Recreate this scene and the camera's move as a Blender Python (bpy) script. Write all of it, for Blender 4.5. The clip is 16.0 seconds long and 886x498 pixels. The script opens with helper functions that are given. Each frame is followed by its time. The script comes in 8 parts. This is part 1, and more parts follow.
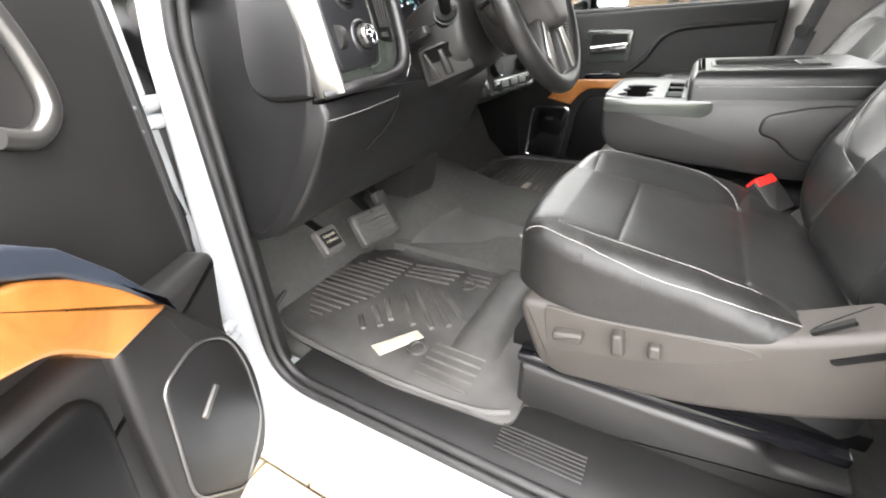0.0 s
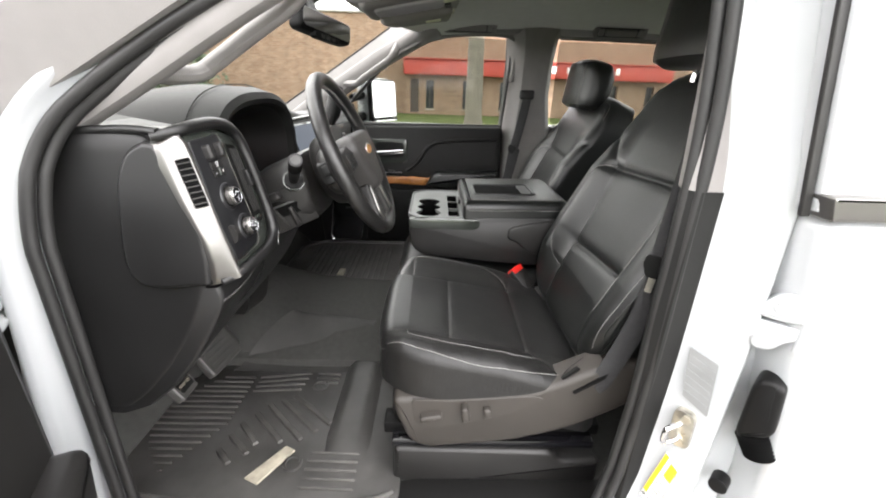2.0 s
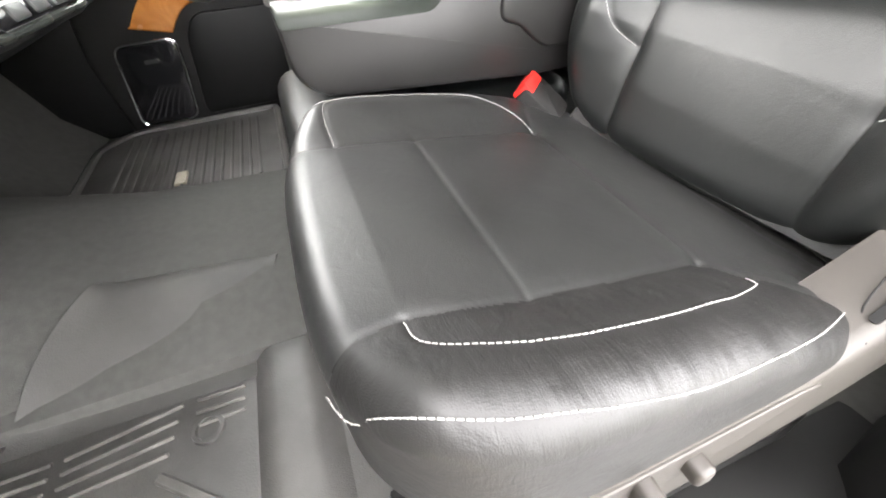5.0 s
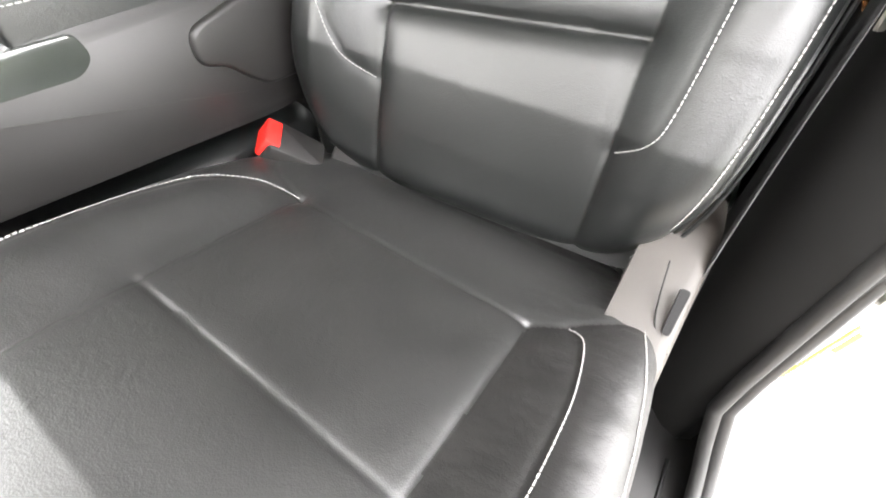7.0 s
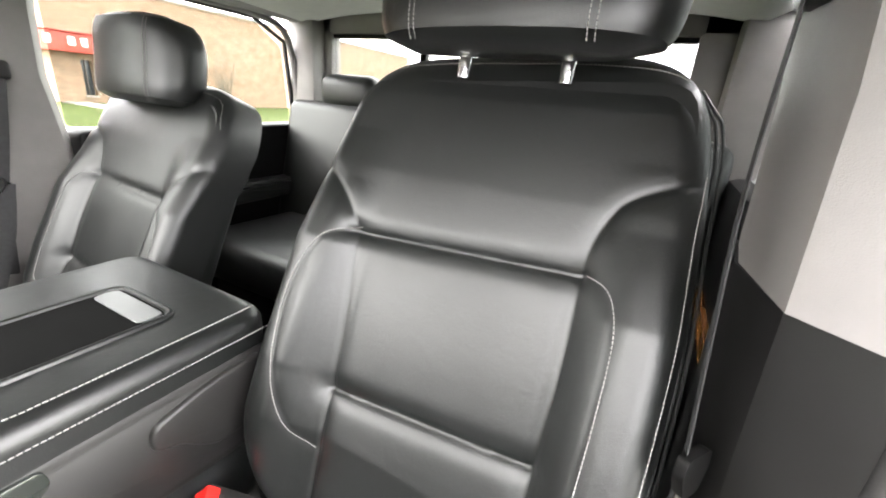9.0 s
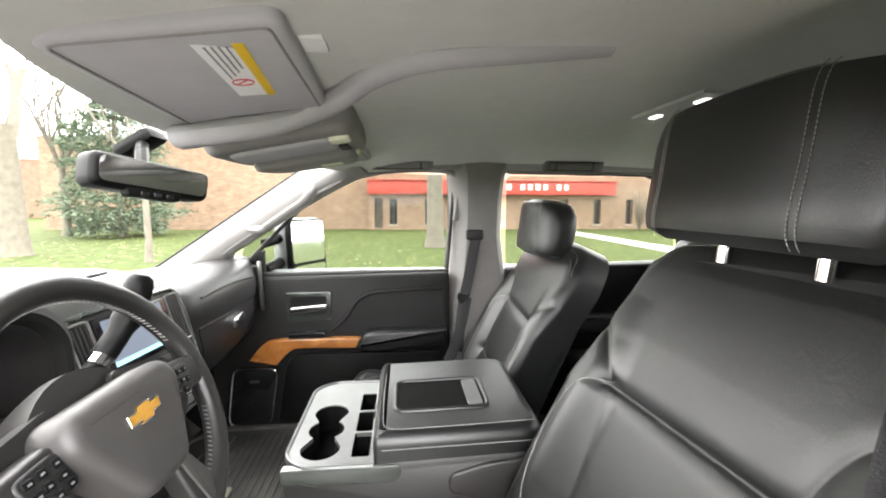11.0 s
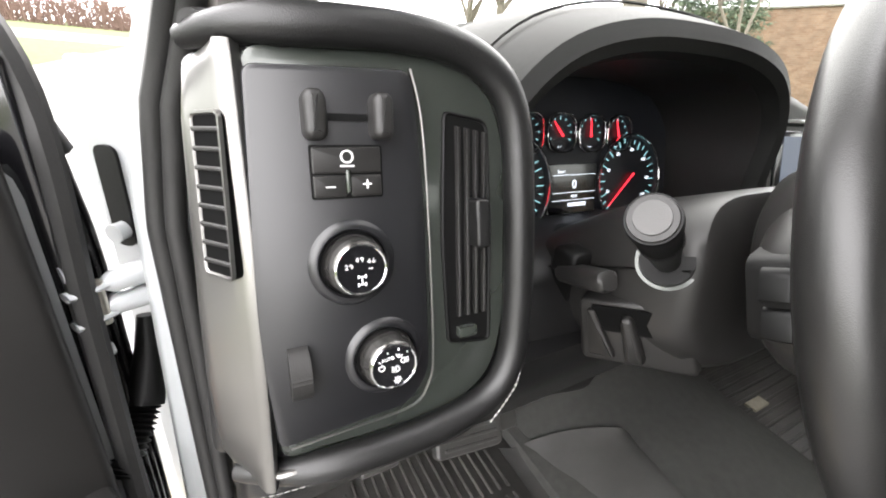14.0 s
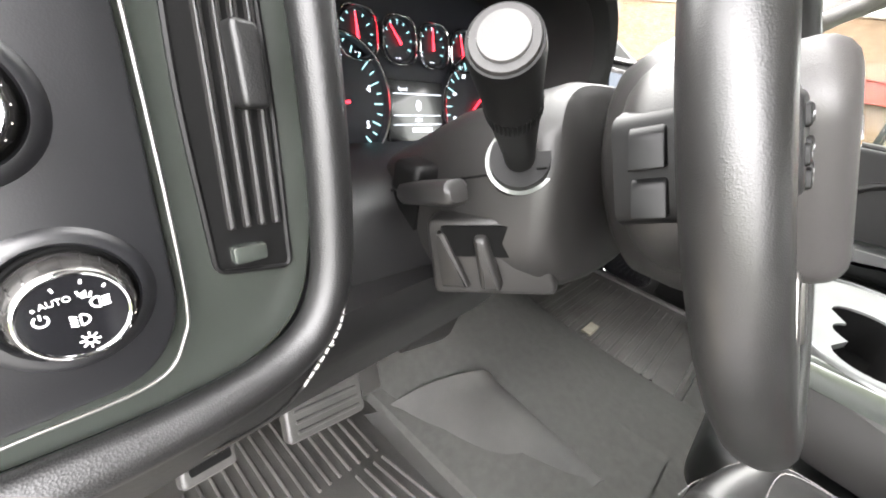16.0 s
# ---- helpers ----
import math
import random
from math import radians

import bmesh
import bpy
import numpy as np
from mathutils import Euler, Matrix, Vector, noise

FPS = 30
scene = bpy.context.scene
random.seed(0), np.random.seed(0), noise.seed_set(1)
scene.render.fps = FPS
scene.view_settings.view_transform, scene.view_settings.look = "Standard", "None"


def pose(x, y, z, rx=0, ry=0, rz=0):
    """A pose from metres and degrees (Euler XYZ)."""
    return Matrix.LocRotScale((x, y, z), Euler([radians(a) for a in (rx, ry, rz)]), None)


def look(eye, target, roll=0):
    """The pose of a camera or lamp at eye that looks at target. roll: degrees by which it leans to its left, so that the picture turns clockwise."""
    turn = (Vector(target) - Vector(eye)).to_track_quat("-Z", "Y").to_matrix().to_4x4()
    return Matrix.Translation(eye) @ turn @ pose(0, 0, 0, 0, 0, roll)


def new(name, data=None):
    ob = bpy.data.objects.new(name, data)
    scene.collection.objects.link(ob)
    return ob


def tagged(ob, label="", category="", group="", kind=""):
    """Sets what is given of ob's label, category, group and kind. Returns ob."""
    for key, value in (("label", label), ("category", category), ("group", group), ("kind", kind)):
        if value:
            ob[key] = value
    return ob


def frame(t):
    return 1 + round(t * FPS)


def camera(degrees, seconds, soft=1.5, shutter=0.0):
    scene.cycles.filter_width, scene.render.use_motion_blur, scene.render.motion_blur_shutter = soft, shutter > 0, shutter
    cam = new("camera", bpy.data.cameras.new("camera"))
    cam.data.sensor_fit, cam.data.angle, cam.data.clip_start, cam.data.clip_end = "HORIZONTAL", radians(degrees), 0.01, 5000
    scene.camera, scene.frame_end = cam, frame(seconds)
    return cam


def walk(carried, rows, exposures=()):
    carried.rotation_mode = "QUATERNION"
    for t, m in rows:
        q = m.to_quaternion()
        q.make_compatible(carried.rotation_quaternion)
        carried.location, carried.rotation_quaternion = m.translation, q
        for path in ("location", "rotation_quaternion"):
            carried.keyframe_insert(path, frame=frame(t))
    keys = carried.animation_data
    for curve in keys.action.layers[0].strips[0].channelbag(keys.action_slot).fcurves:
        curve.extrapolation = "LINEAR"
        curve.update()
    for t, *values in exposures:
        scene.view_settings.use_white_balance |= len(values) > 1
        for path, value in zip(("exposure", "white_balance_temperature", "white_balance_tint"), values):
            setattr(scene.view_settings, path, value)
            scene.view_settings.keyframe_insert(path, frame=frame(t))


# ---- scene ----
cam = camera(94.7, 16.0, 2.0)
PATH = [
    (0, (-1.269, -0.212, 1.407), (0.247, 0.675, 0.452), -2.9),
    (0.5, (-1.367, -0.268, 1.469), (0.344, 0.212, 0.552), 0.1),
    (1, (-1.402, -0.208, 1.507), (0.427, -0.087, 0.707), 1.4),
    (1.5, (-1.44, -0.147, 1.594), (0.419, -0.148, 0.855), 1.8),
    (2, (-1.425, -0.123, 1.626), (0.434, -0.173, 0.891), 1.9),
    (2.5, (-1.304, -0.098, 1.602), (0.5, -0.255, 0.753), 0.8),
    (3, (-1.143, -0.067, 1.535), (0.552, -0.295, 0.498), -0.4),
    (3.5, (-0.985, -0.071, 1.412), (0.628, -0.35, 0.263), -2.4),
    (6, (-0.742, -0.031, 1.329), (0.302, -0.718, -0.231), -7.0),
    (6.2, (-0.718, -0.038, 1.358), (0.216, -0.757, -0.257), -7.8),
    (6.5, (-0.71, -0.09, 1.367), (0.195, -0.869, -0.237), -9.2),
    (7, (-0.684, -0.133, 1.378), (0.075, -1.269, -0.083), 0.8),
    (7.5, (-0.668, -0.173, 1.417), (0.037, -1.579, 0.182), 3.9),
    (8, (-0.683, -0.196, 1.453), (0.138, -1.752, 0.501), 3.3),
    (8.6, (-0.652, -0.174, 1.564), (0.099, -1.873, 0.821), 5.8),
    (10.8, (-0.927, -0.258, 1.726), (1.015, -0.711, 1.571), 1.1),
    (11, (-0.93, -0.275, 1.736), (1.048, -0.473, 1.515), 0.2),
    (11.5, (-1.046, -0.24, 1.685), (0.905, 0.065, 1.369), 0.1),
    (12, (-1.1, -0.211, 1.641), (0.715, 0.491, 1.183), 1.4),
    (12.5, (-1.056, -0.182, 1.619), (0.558, 0.841, 1.027), 2.9),
    (13, (-0.938, -0.114, 1.594), (0.401, 1.196, 0.893), 4.0),
    (13.5, (-0.871, -0.03, 1.573), (0.18, 1.48, 0.788), 5.2),
    (14, (-0.838, 0.022, 1.553), (0.085, 1.584, 0.71), 5.9),
    (14.5, (-0.826, 0.039, 1.543), (0.136, 1.552, 0.656), 6.8),
    (15, (-0.806, 0.052, 1.507), (0.335, 1.414, 0.59), 9.5),
    (15.5, (-0.781, 0.059, 1.479), (0.498, 1.298, 0.568), 9.7),
    (16, (-0.776, 0.049, 1.487), (0.637, 1.152, 0.601), 11.0),
]
EXPOSURES = [(0, 3.25), (0.5, 3.05), (1, 2.6), (1.5, 2.32), (2, 2.22), (2.5, 2.28), (3, 2.85), (3.5, 3.55), (6, 3.85), (8, 3.95), (8.6, 3.85), (10.8, 3.3), (11.5, 3.15), (12, 2.92), (12.5, 2.7), (13, 2.5), (13.5, 2.5), (14.5, 2.62), (15, 2.7), (15.5, 3.3), (16, 3.75)]
walk(cam, [(t, look(eye, target, roll)) for t, eye, target, roll in PATH],
     [(t, stops + 0.15, 6600, 15) for t, stops in EXPOSURES])

# ---- world and light: a bright overcast day ----
world = bpy.data.worlds.new("overcast")
scene.world = world
world.use_nodes = True
wt = world.node_tree
wt.nodes.clear()
sky = wt.nodes.new("ShaderNodeTexSky")
sky.sky_type, sky.sun_disc = "NISHITA", False
sky.sun_elevation, sky.sun_rotation = radians(32), radians(25)
sky.air_density, sky.dust_density, sky.ozone_density = 1.0, 0.6, 1.0
soft_sky = wt.nodes.new("ShaderNodeHueSaturation")
soft_sky.inputs["Saturation"].default_value = 0.22
cloud = wt.nodes.new("ShaderNodeMix")
cloud.data_type = "RGBA"
cloud.inputs[0].default_value = 0.9
cloud.inputs[7].default_value = (13.0, 13.2, 13.1, 1)
back = wt.nodes.new("ShaderNodeBackground")
back.inputs["Strength"].default_value = 0.15
wout = wt.nodes.new("ShaderNodeOutputWorld")
wt.links.new(sky.outputs[0], soft_sky.inputs["Color"])
wt.links.new(soft_sky.outputs[0], cloud.inputs[6])
wt.links.new(cloud.outputs[2], back.inputs["Color"])
wt.links.new(back.outputs[0], wout.inputs["Surface"])
sun = bpy.data.lights.new("sun", "SUN")
sun.energy, sun.angle, sun.color = 0.9, radians(70), (1.0, 0.97, 0.92)
sun_ob = new("sun", sun)
sun_ob.matrix_world = look((20, 42, 29), (0, 0, 0))

# ---- materials ----
def mat(name, color, rough=0.5, metal=0.0, var=0.15, scale=20.0, grain=0.0, grain_scale=400.0, coat=0.0, coat_rough=0.05, coat_ior=1.5, spec=0.5, wear=0.0, wrinkle=0.0, sheen=0.0, crease=0.0):
    """A painted, moulded or woven surface: colour with soft stains, uneven gloss and a fine relief."""
    m = bpy.data.materials.new(name)
    m.use_nodes = True
    t = m.node_tree
    b = t.nodes["Principled BSDF"]
    b.inputs["Metallic"].default_value = metal
    b.inputs["Coat Weight"].default_value = coat
    b.inputs["Coat Roughness"].default_value = coat_rough
    b.inputs["Coat IOR"].default_value = coat_ior
    b.inputs["Specular IOR Level"].default_value = spec
    b.inputs["Sheen Weight"].default_value = sheen
    co = t.nodes.new("ShaderNodeTexCoord")
    n1 = t.nodes.new("ShaderNodeTexNoise")
    n1.inputs["Scale"].default_value, n1.inputs["Detail"].default_value = scale, 6
    t.links.new(co.outputs["Object"], n1.inputs["Vector"])
    ramp = t.nodes.new("ShaderNodeMapRange")
    ramp.inputs["From Min"].default_value, ramp.inputs["From Max"].default_value = 0.3, 0.7
    ramp.inputs["To Min"].default_value, ramp.inputs["To Max"].default_value = 1 - var, 1 + var
    t.links.new(n1.outputs["Fac"], ramp.inputs["Value"])
    mul = t.nodes.new("ShaderNodeVectorMath")
    mul.operation = "SCALE"
    mul.inputs[0].default_value = color[:3]
    t.links.new(ramp.outputs[0], mul.inputs["Scale"])
    t.links.new(mul.outputs[0], b.inputs["Base Color"])
    rr = t.nodes.new("ShaderNodeMapRange")
    rr.inputs["To Min"].default_value, rr.inputs["To Max"].default_value = max(0.02, rough - 0.07 - wear), min(1, rough + 0.07 + wear)
    n2 = t.nodes.new("ShaderNodeTexNoise")
    n2.inputs["Scale"].default_value, n2.inputs["Detail"].default_value = scale * 0.35, 3
    t.links.new(co.outputs["Object"], n2.inputs["Vector"])
    t.links.new(n2.outputs["Fac"], rr.inputs["Value"])
    t.links.new(rr.outputs[0], b.inputs["Roughness"])
    last = None
    if grain:
        v = t.nodes.new("ShaderNodeTexVoronoi")
        v.inputs["Scale"].default_value = grain_scale
        t.links.new(co.outputs["Object"], v.inputs["Vector"])
        bump = t.nodes.new("ShaderNodeBump")
        bump.inputs["Strength"].default_value, bump.inputs["Distance"].default_value = grain, 0.001
        t.links.new(v.outputs["Distance"], bump.inputs["Height"])
        last = bump
    if wrinkle:
        w = t.nodes.new("ShaderNodeTexNoise")
        w.inputs["Scale"].default_value, w.inputs["Detail"].default_value, w.inputs["Distortion"].default_value = 38, 4, 1.6
        t.links.new(co.outputs["Object"], w.inputs["Vector"])
        b2 = t.nodes.new("ShaderNodeBump")
        b2.inputs["Strength"].default_value, b2.inputs["Distance"].default_value = wrinkle, 0.004
        t.links.new(w.outputs["Fac"], b2.inputs["Height"])
        if last:
            t.links.new(last.outputs[0], b2.inputs["Normal"])
        last = b2
    if crease:
        mp = t.nodes.new("ShaderNodeMapping")
        mp.inputs["Scale"].default_value = (30, 330, 60)
        t.links.new(co.outputs["Object"], mp.inputs["Vector"])
        cn = t.nodes.new("ShaderNodeTexNoise")
        cn.inputs["Scale"].default_value, cn.inputs["Detail"].default_value, cn.inputs["Distortion"].default_value = 1.0, 3, 0.7
        t.links.new(mp.outputs[0], cn.inputs["Vector"])
        patch = t.nodes.new("ShaderNodeTexNoise")
        patch.inputs["Scale"].default_value, patch.inputs["Detail"].default_value = 11, 2
        t.links.new(co.outputs["Object"], patch.inputs["Vector"])
        pr = t.nodes.new("ShaderNodeMapRange")
        pr.inputs["From Min"].default_value, pr.inputs["From Max"].default_value = 0.42, 0.62
        t.links.new(patch.outputs["Fac"], pr.inputs["Value"])
        cm = t.nodes.new("ShaderNodeMath")
        cm.operation = "MULTIPLY"
        t.links.new(cn.outputs["Fac"], cm.inputs[0])
        t.links.new(pr.outputs[0], cm.inputs[1])
        b3 = t.nodes.new("ShaderNodeBump")
        b3.inputs["Strength"].default_value, b3.inputs["Distance"].default_value = crease, 0.0025
        t.links.new(cm.outputs[0], b3.inputs["Height"])
        if last:
            t.links.new(last.outputs[0], b3.inputs["Normal"])
        last = b3
    if last:
        t.links.new(last.outputs[0], b.inputs["Normal"])
    return m


def glass_mat(name, tint, rough=0.0):
    """A thin pane: clear with a mirror's share of reflection."""
    m = bpy.data.materials.new(name)
    m.use_nodes = True
    t = m.node_tree
    t.nodes.clear()
    out = t.nodes.new("ShaderNodeOutputMaterial")
    tr = t.nodes.new("ShaderNodeBsdfTransparent")
    tr.inputs["Color"].default_value = (*tint, 1)
    gl = t.nodes.new("ShaderNodeBsdfGlossy")
    gl.inputs["Roughness"].default_value = rough
    mix = t.nodes.new("ShaderNodeMixShader")
    mix.inputs["Fac"].default_value = 0.006
    t.links.new(tr.outputs[0], mix.inputs[1])
    t.links.new(gl.outputs[0], mix.inputs[2])
    t.links.new(mix.outputs[0], out.inputs["Surface"])
    return m


def wood_mat(name, a, b_, scale=9.0, rough=0.25, coat=0.6):
    m = mat(name, a, rough, coat=coat)
    t = m.node_tree
    b = t.nodes["Principled BSDF"]
    co = t.nodes.new("ShaderNodeTexCoord")
    w = t.nodes.new("ShaderNodeTexNoise")
    w.inputs["Scale"].default_value, w.inputs["Detail"].default_value, w.inputs["Distortion"].default_value = scale, 9, 1.2
    t.links.new(co.outputs["Object"], w.inputs["Vector"])
    cr = t.nodes.new("ShaderNodeValToRGB")
    cr.color_ramp.elements[0].position, cr.color_ramp.elements[0].color = 0.35, (*a, 1)
    cr.color_ramp.elements[1].position, cr.color_ramp.elements[1].color = 0.68, (*b_, 1)
    t.links.new(w.outputs["Fac"], cr.inputs[0])
    t.links.new(cr.outputs[0], b.inputs["Base Color"])
    return m


def brick_mat(name, c1, c2, mortar, scale=1.0):
    """Running-bond brickwork of full-size bricks, for walls that stand far off."""
    m = mat(name, c1, 0.85)
    t = m.node_tree
    b = t.nodes["Principled BSDF"]
    co = t.nodes.new("ShaderNodeTexCoord")
    sep = t.nodes.new("ShaderNodeSeparateXYZ")
    t.links.new(co.outputs["Object"], sep.inputs[0])
    add = t.nodes.new("ShaderNodeMath")
    add.operation = "ADD"
    t.links.new(sep.outputs["X"], add.inputs[0])
    t.links.new(sep.outputs["Y"], add.inputs[1])
    com = t.nodes.new("ShaderNodeCombineXYZ")
    t.links.new(add.outputs[0], com.inputs["X"])
    t.links.new(sep.outputs["Z"], com.inputs["Y"])
    br = t.nodes.new("ShaderNodeTexBrick")
    br.inputs["Scale"].default_value = scale
    br.inputs["Brick Width"].default_value, br.inputs["Row Height"].default_value = 0.31, 0.1
    br.inputs["Mortar Size"].default_value = 0.008
    br.inputs["Color1"].default_value, br.inputs["Color2"].default_value, br.inputs["Mortar"].default_value = (*c1, 1), (*c2, 1), (*mortar, 1)
    t.links.new(com.outputs[0], br.inputs["Vector"])
    no = t.nodes.new("ShaderNodeTexNoise")
    no.inputs["Scale"].default_value, no.inputs["Detail"].default_value = 1.7, 8
    t.links.new(com.outputs[0], no.inputs["Vector"])
    mr = t.nodes.new("ShaderNodeMapRange")
    mr.inputs["To Min"].default_value, mr.inputs["To Max"].default_value = 0.55, 1.45
    t.links.new(no.outputs["Fac"], mr.inputs["Value"])
    vm = t.nodes.new("ShaderNodeVectorMath")
    vm.operation = "SCALE"
    t.links.new(br.outputs["Color"], vm.inputs[0])
    t.links.new(mr.outputs[0], vm.inputs["Scale"])
    t.links.new(vm.outputs[0], b.inputs["Base Color"])
    return m


def glow_mat(name, color, strength):
    m = bpy.data.materials.new(name)
    m.use_nodes = True
    b = m.node_tree.nodes["Principled BSDF"]
    b.inputs["Base Color"].default_value = (0.01, 0.01, 0.01, 1)
    b.inputs["Emission Color"].default_value = (*color, 1)
    b.inputs["Emission Strength"].default_value = strength
    return m


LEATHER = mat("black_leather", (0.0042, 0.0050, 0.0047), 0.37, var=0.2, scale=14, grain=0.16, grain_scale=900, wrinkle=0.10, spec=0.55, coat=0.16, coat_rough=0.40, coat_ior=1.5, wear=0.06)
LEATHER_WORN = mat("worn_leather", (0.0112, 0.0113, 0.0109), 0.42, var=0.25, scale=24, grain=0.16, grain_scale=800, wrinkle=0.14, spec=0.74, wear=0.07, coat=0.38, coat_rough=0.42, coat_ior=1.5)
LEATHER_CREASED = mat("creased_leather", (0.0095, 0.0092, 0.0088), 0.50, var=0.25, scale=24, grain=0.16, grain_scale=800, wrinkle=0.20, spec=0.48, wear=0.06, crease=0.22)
WHEEL_LEATHER = mat("wheel_leather", (0.0095, 0.0093, 0.009), 0.38, var=0.2, scale=40, grain=0.1, grain_scale=1500, spec=0.6)
THREAD = mat("grey_thread", (0.27, 0.265, 0.255), 0.8, var=0.1)
PLASTIC = mat("dark_plastic", (0.0125, 0.0119, 0.0114), 0.46, var=0.2, scale=10, grain=0.09, grain_scale=1300, spec=0.46, wear=0.05)
SEAT_PLASTIC = mat("seat_side_plastic", (0.036, 0.032, 0.028), 0.50, var=0.15, scale=10, grain=0.09, grain_scale=1300, spec=0.4, wear=0.05)
DOOR_PLASTIC = mat("door_plastic", (0.0070, 0.0069, 0.0067), 0.55, var=0.2, scale=10, grain=0.09, grain_scale=1300, spec=0.30, wear=0.04)
PLASTIC_SOFT = mat("soft_dash_plastic", (0.0070, 0.0069, 0.0070), 0.42, var=0.2, scale=8, grain=0.13, grain_scale=1300, spec=0.5, wear=0.05)
DASH_TOP = mat("matt_dash_top", (0.024, 0.0255, 0.0235), 0.60, var=0.15, scale=8, grain=0.12, grain_scale=1300, spec=0.45)
HOOD_PLASTIC = mat("hood_plastic", (0.0105, 0.0108, 0.0102), 0.58, var=0.15, scale=8, grain=0.12, grain_scale=1300, spec=0.22)
PLASTIC_BLACK = mat("black_plastic", (0.004, 0.004, 0.004), 0.45, spec=0.16, var=0.2, scale=15, grain=0.04, grain_scale=1500)
GLOSS_BLACK = mat("gloss_black", (0.006, 0.006, 0.007), 0.12, var=0.2, coat=0.5)
GLOSS_GREY = mat("gloss_graphite", (0.042, 0.048, 0.042), 0.26, var=0.1, metal=0.35, coat=0.5, coat_rough=0.08)
CONSOLE_GREY = mat("console_silver_grey", (0.115, 0.119, 0.117), 0.35, var=0.08, metal=0.4)
SILVER = mat("brushed_silver", (0.195, 0.190, 0.182), 0.33, var=0.06, metal=0.9, scale=6)
CHROME = mat("chrome", (0.75, 0.75, 0.76), 0.08, var=0.03, metal=1.0)
STEEL = mat("zinc_steel", (0.5, 0.48, 0.42), 0.3, var=0.2, metal=1.0, scale=60)
CARPET = mat("dark_carpet", (0.060, 0.060, 0.056), 0.95, var=0.10, scale=60, grain=0.5, grain_scale=900, spec=0.2)
RUBBER = mat("rubber_mat", (0.058, 0.056, 0.053), 0.42, var=0.5, scale=7, grain=0.3, grain_scale=500, wear=0.1)
RUBBER_WORN = mat("scuffed_rubber", (0.068, 0.065, 0.060), 0.52, var=0.5, scale=16, grain=0.3, grain_scale=500)
SEAL = mat("door_seal", (0.012, 0.0118, 0.0115), 0.55, var=0.25, grain=0.1, spec=0.5)
PAINT = mat("white_paint", (0.345, 0.357, 0.362), 0.25, var=0.02, scale=4, coat=1.0)
HEADLINER = mat("headliner_cloth", (0.56, 0.565, 0.535), 0.95, var=0.03, scale=25, grain=0.12, grain_scale=900, spec=0.15)
VISOR_CLOTH = mat("visor_cloth", (0.40, 0.39, 0.40), 0.95, var=0.03, scale=25, grain=0.12, grain_scale=900, spec=0.15)
PILLAR = mat("pillar_trim", (0.200, 0.190, 0.184), 0.6, var=0.05, scale=20, grain=0.16, grain_scale=800)
WOOD = wood_mat("burl_trim", (0.24, 0.085, 0.018), (0.37, 0.155, 0.040))
GLASS = glass_mat("clear_glass", (0.57, 0.585, 0.57))
GLASS_TINT = glass_mat("tinted_glass", (0.20, 0.21, 0.205))
MIRROR = mat("mirror_glass", (0.85, 0.86, 0.86), 0.02, metal=1.0, var=0.0)
WHITE_INK = mat("white_ink", (0.75, 0.75, 0.75), 0.6, var=0.05)
YELLOW_INK = mat("yellow_ink", (0.75, 0.48, 0.01), 0.6, var=0.05)
RED_PLASTIC = mat("red_plastic", (0.65, 0.02, 0.015), 0.35, var=0.08)
GOLD = mat("gold_emblem", (0.70, 0.36, 0.06), 0.25, var=0.1, metal=0.6)
GREY_DECAL = mat("grey_decal", (0.17, 0.175, 0.175), 0.5, var=0.1)
# near-black that paints deep shade into wells, recesses and gaps
RECESS_SHADE = mat("recess_shade", (0.003, 0.003, 0.003), 0.85, spec=0.06)
PAVER = mat("tan_paving", (0.30, 0.25, 0.17), 0.85, var=0.3, scale=14, grain=0.4, grain_scale=120)
TAN = mat("tan_heel_pad", (0.36, 0.33, 0.26), 0.7, var=0.25, scale=40)
WEBBING = mat("belt_webbing", (0.026, 0.026, 0.027), 0.75, var=0.15, scale=120, grain=0.5, grain_scale=500)
GAUGE_FACE = mat("gauge_face", (0.012, 0.013, 0.016), 0.35, var=0.2)
GLOW_RED = glow_mat("gauge_red", (1.0, 0.03, 0.05), 0.45)
GLOW_WHITE = glow_mat("gauge_white", (0.8, 0.9, 1.0), 0.35)
GLOW_CYAN = glow_mat("gauge_cyan", (0.35, 0.75, 0.8), 0.2)
SCREEN = glow_mat("display", (0.16, 0.20, 0.26), 0.14)

# ---- building helpers ----
def thing(name, at, label, category, group="", kind=""):
    """An Empty at the base of a thing, under which its parts hang."""
    ob = new(name)
    ob.location = at
    ob.empty_display_size = 0.05
    return tagged(ob, label, category, group, kind)


def hang(ob, parent):
    if parent is not None:
        ob.parent = parent
        m = Matrix.Translation(parent.location) if parent.parent is None else Matrix.Translation(parent.parent.location) @ parent.matrix_parent_inverse @ parent.matrix_basis
        ob.matrix_parent_inverse = m.inverted()
    return ob


def part(name, bm, material, parent=None, label="", smooth=True, angle=40):
    """Links a bmesh as one mesh object, under a thing or a part."""
    me = bpy.data.meshes.new(name)
    bmesh.ops.recalc_face_normals(bm, faces=bm.faces)
    for f in bm.faces:
        f.smooth = smooth
    bm.to_mesh(me)
    bm.free()
    if smooth:
        me.set_sharp_from_angle(angle=radians(angle))
    me.materials.append(material)
    ob = hang(new(name, me), parent)
    if label:
        ob["label"] = label
    return ob


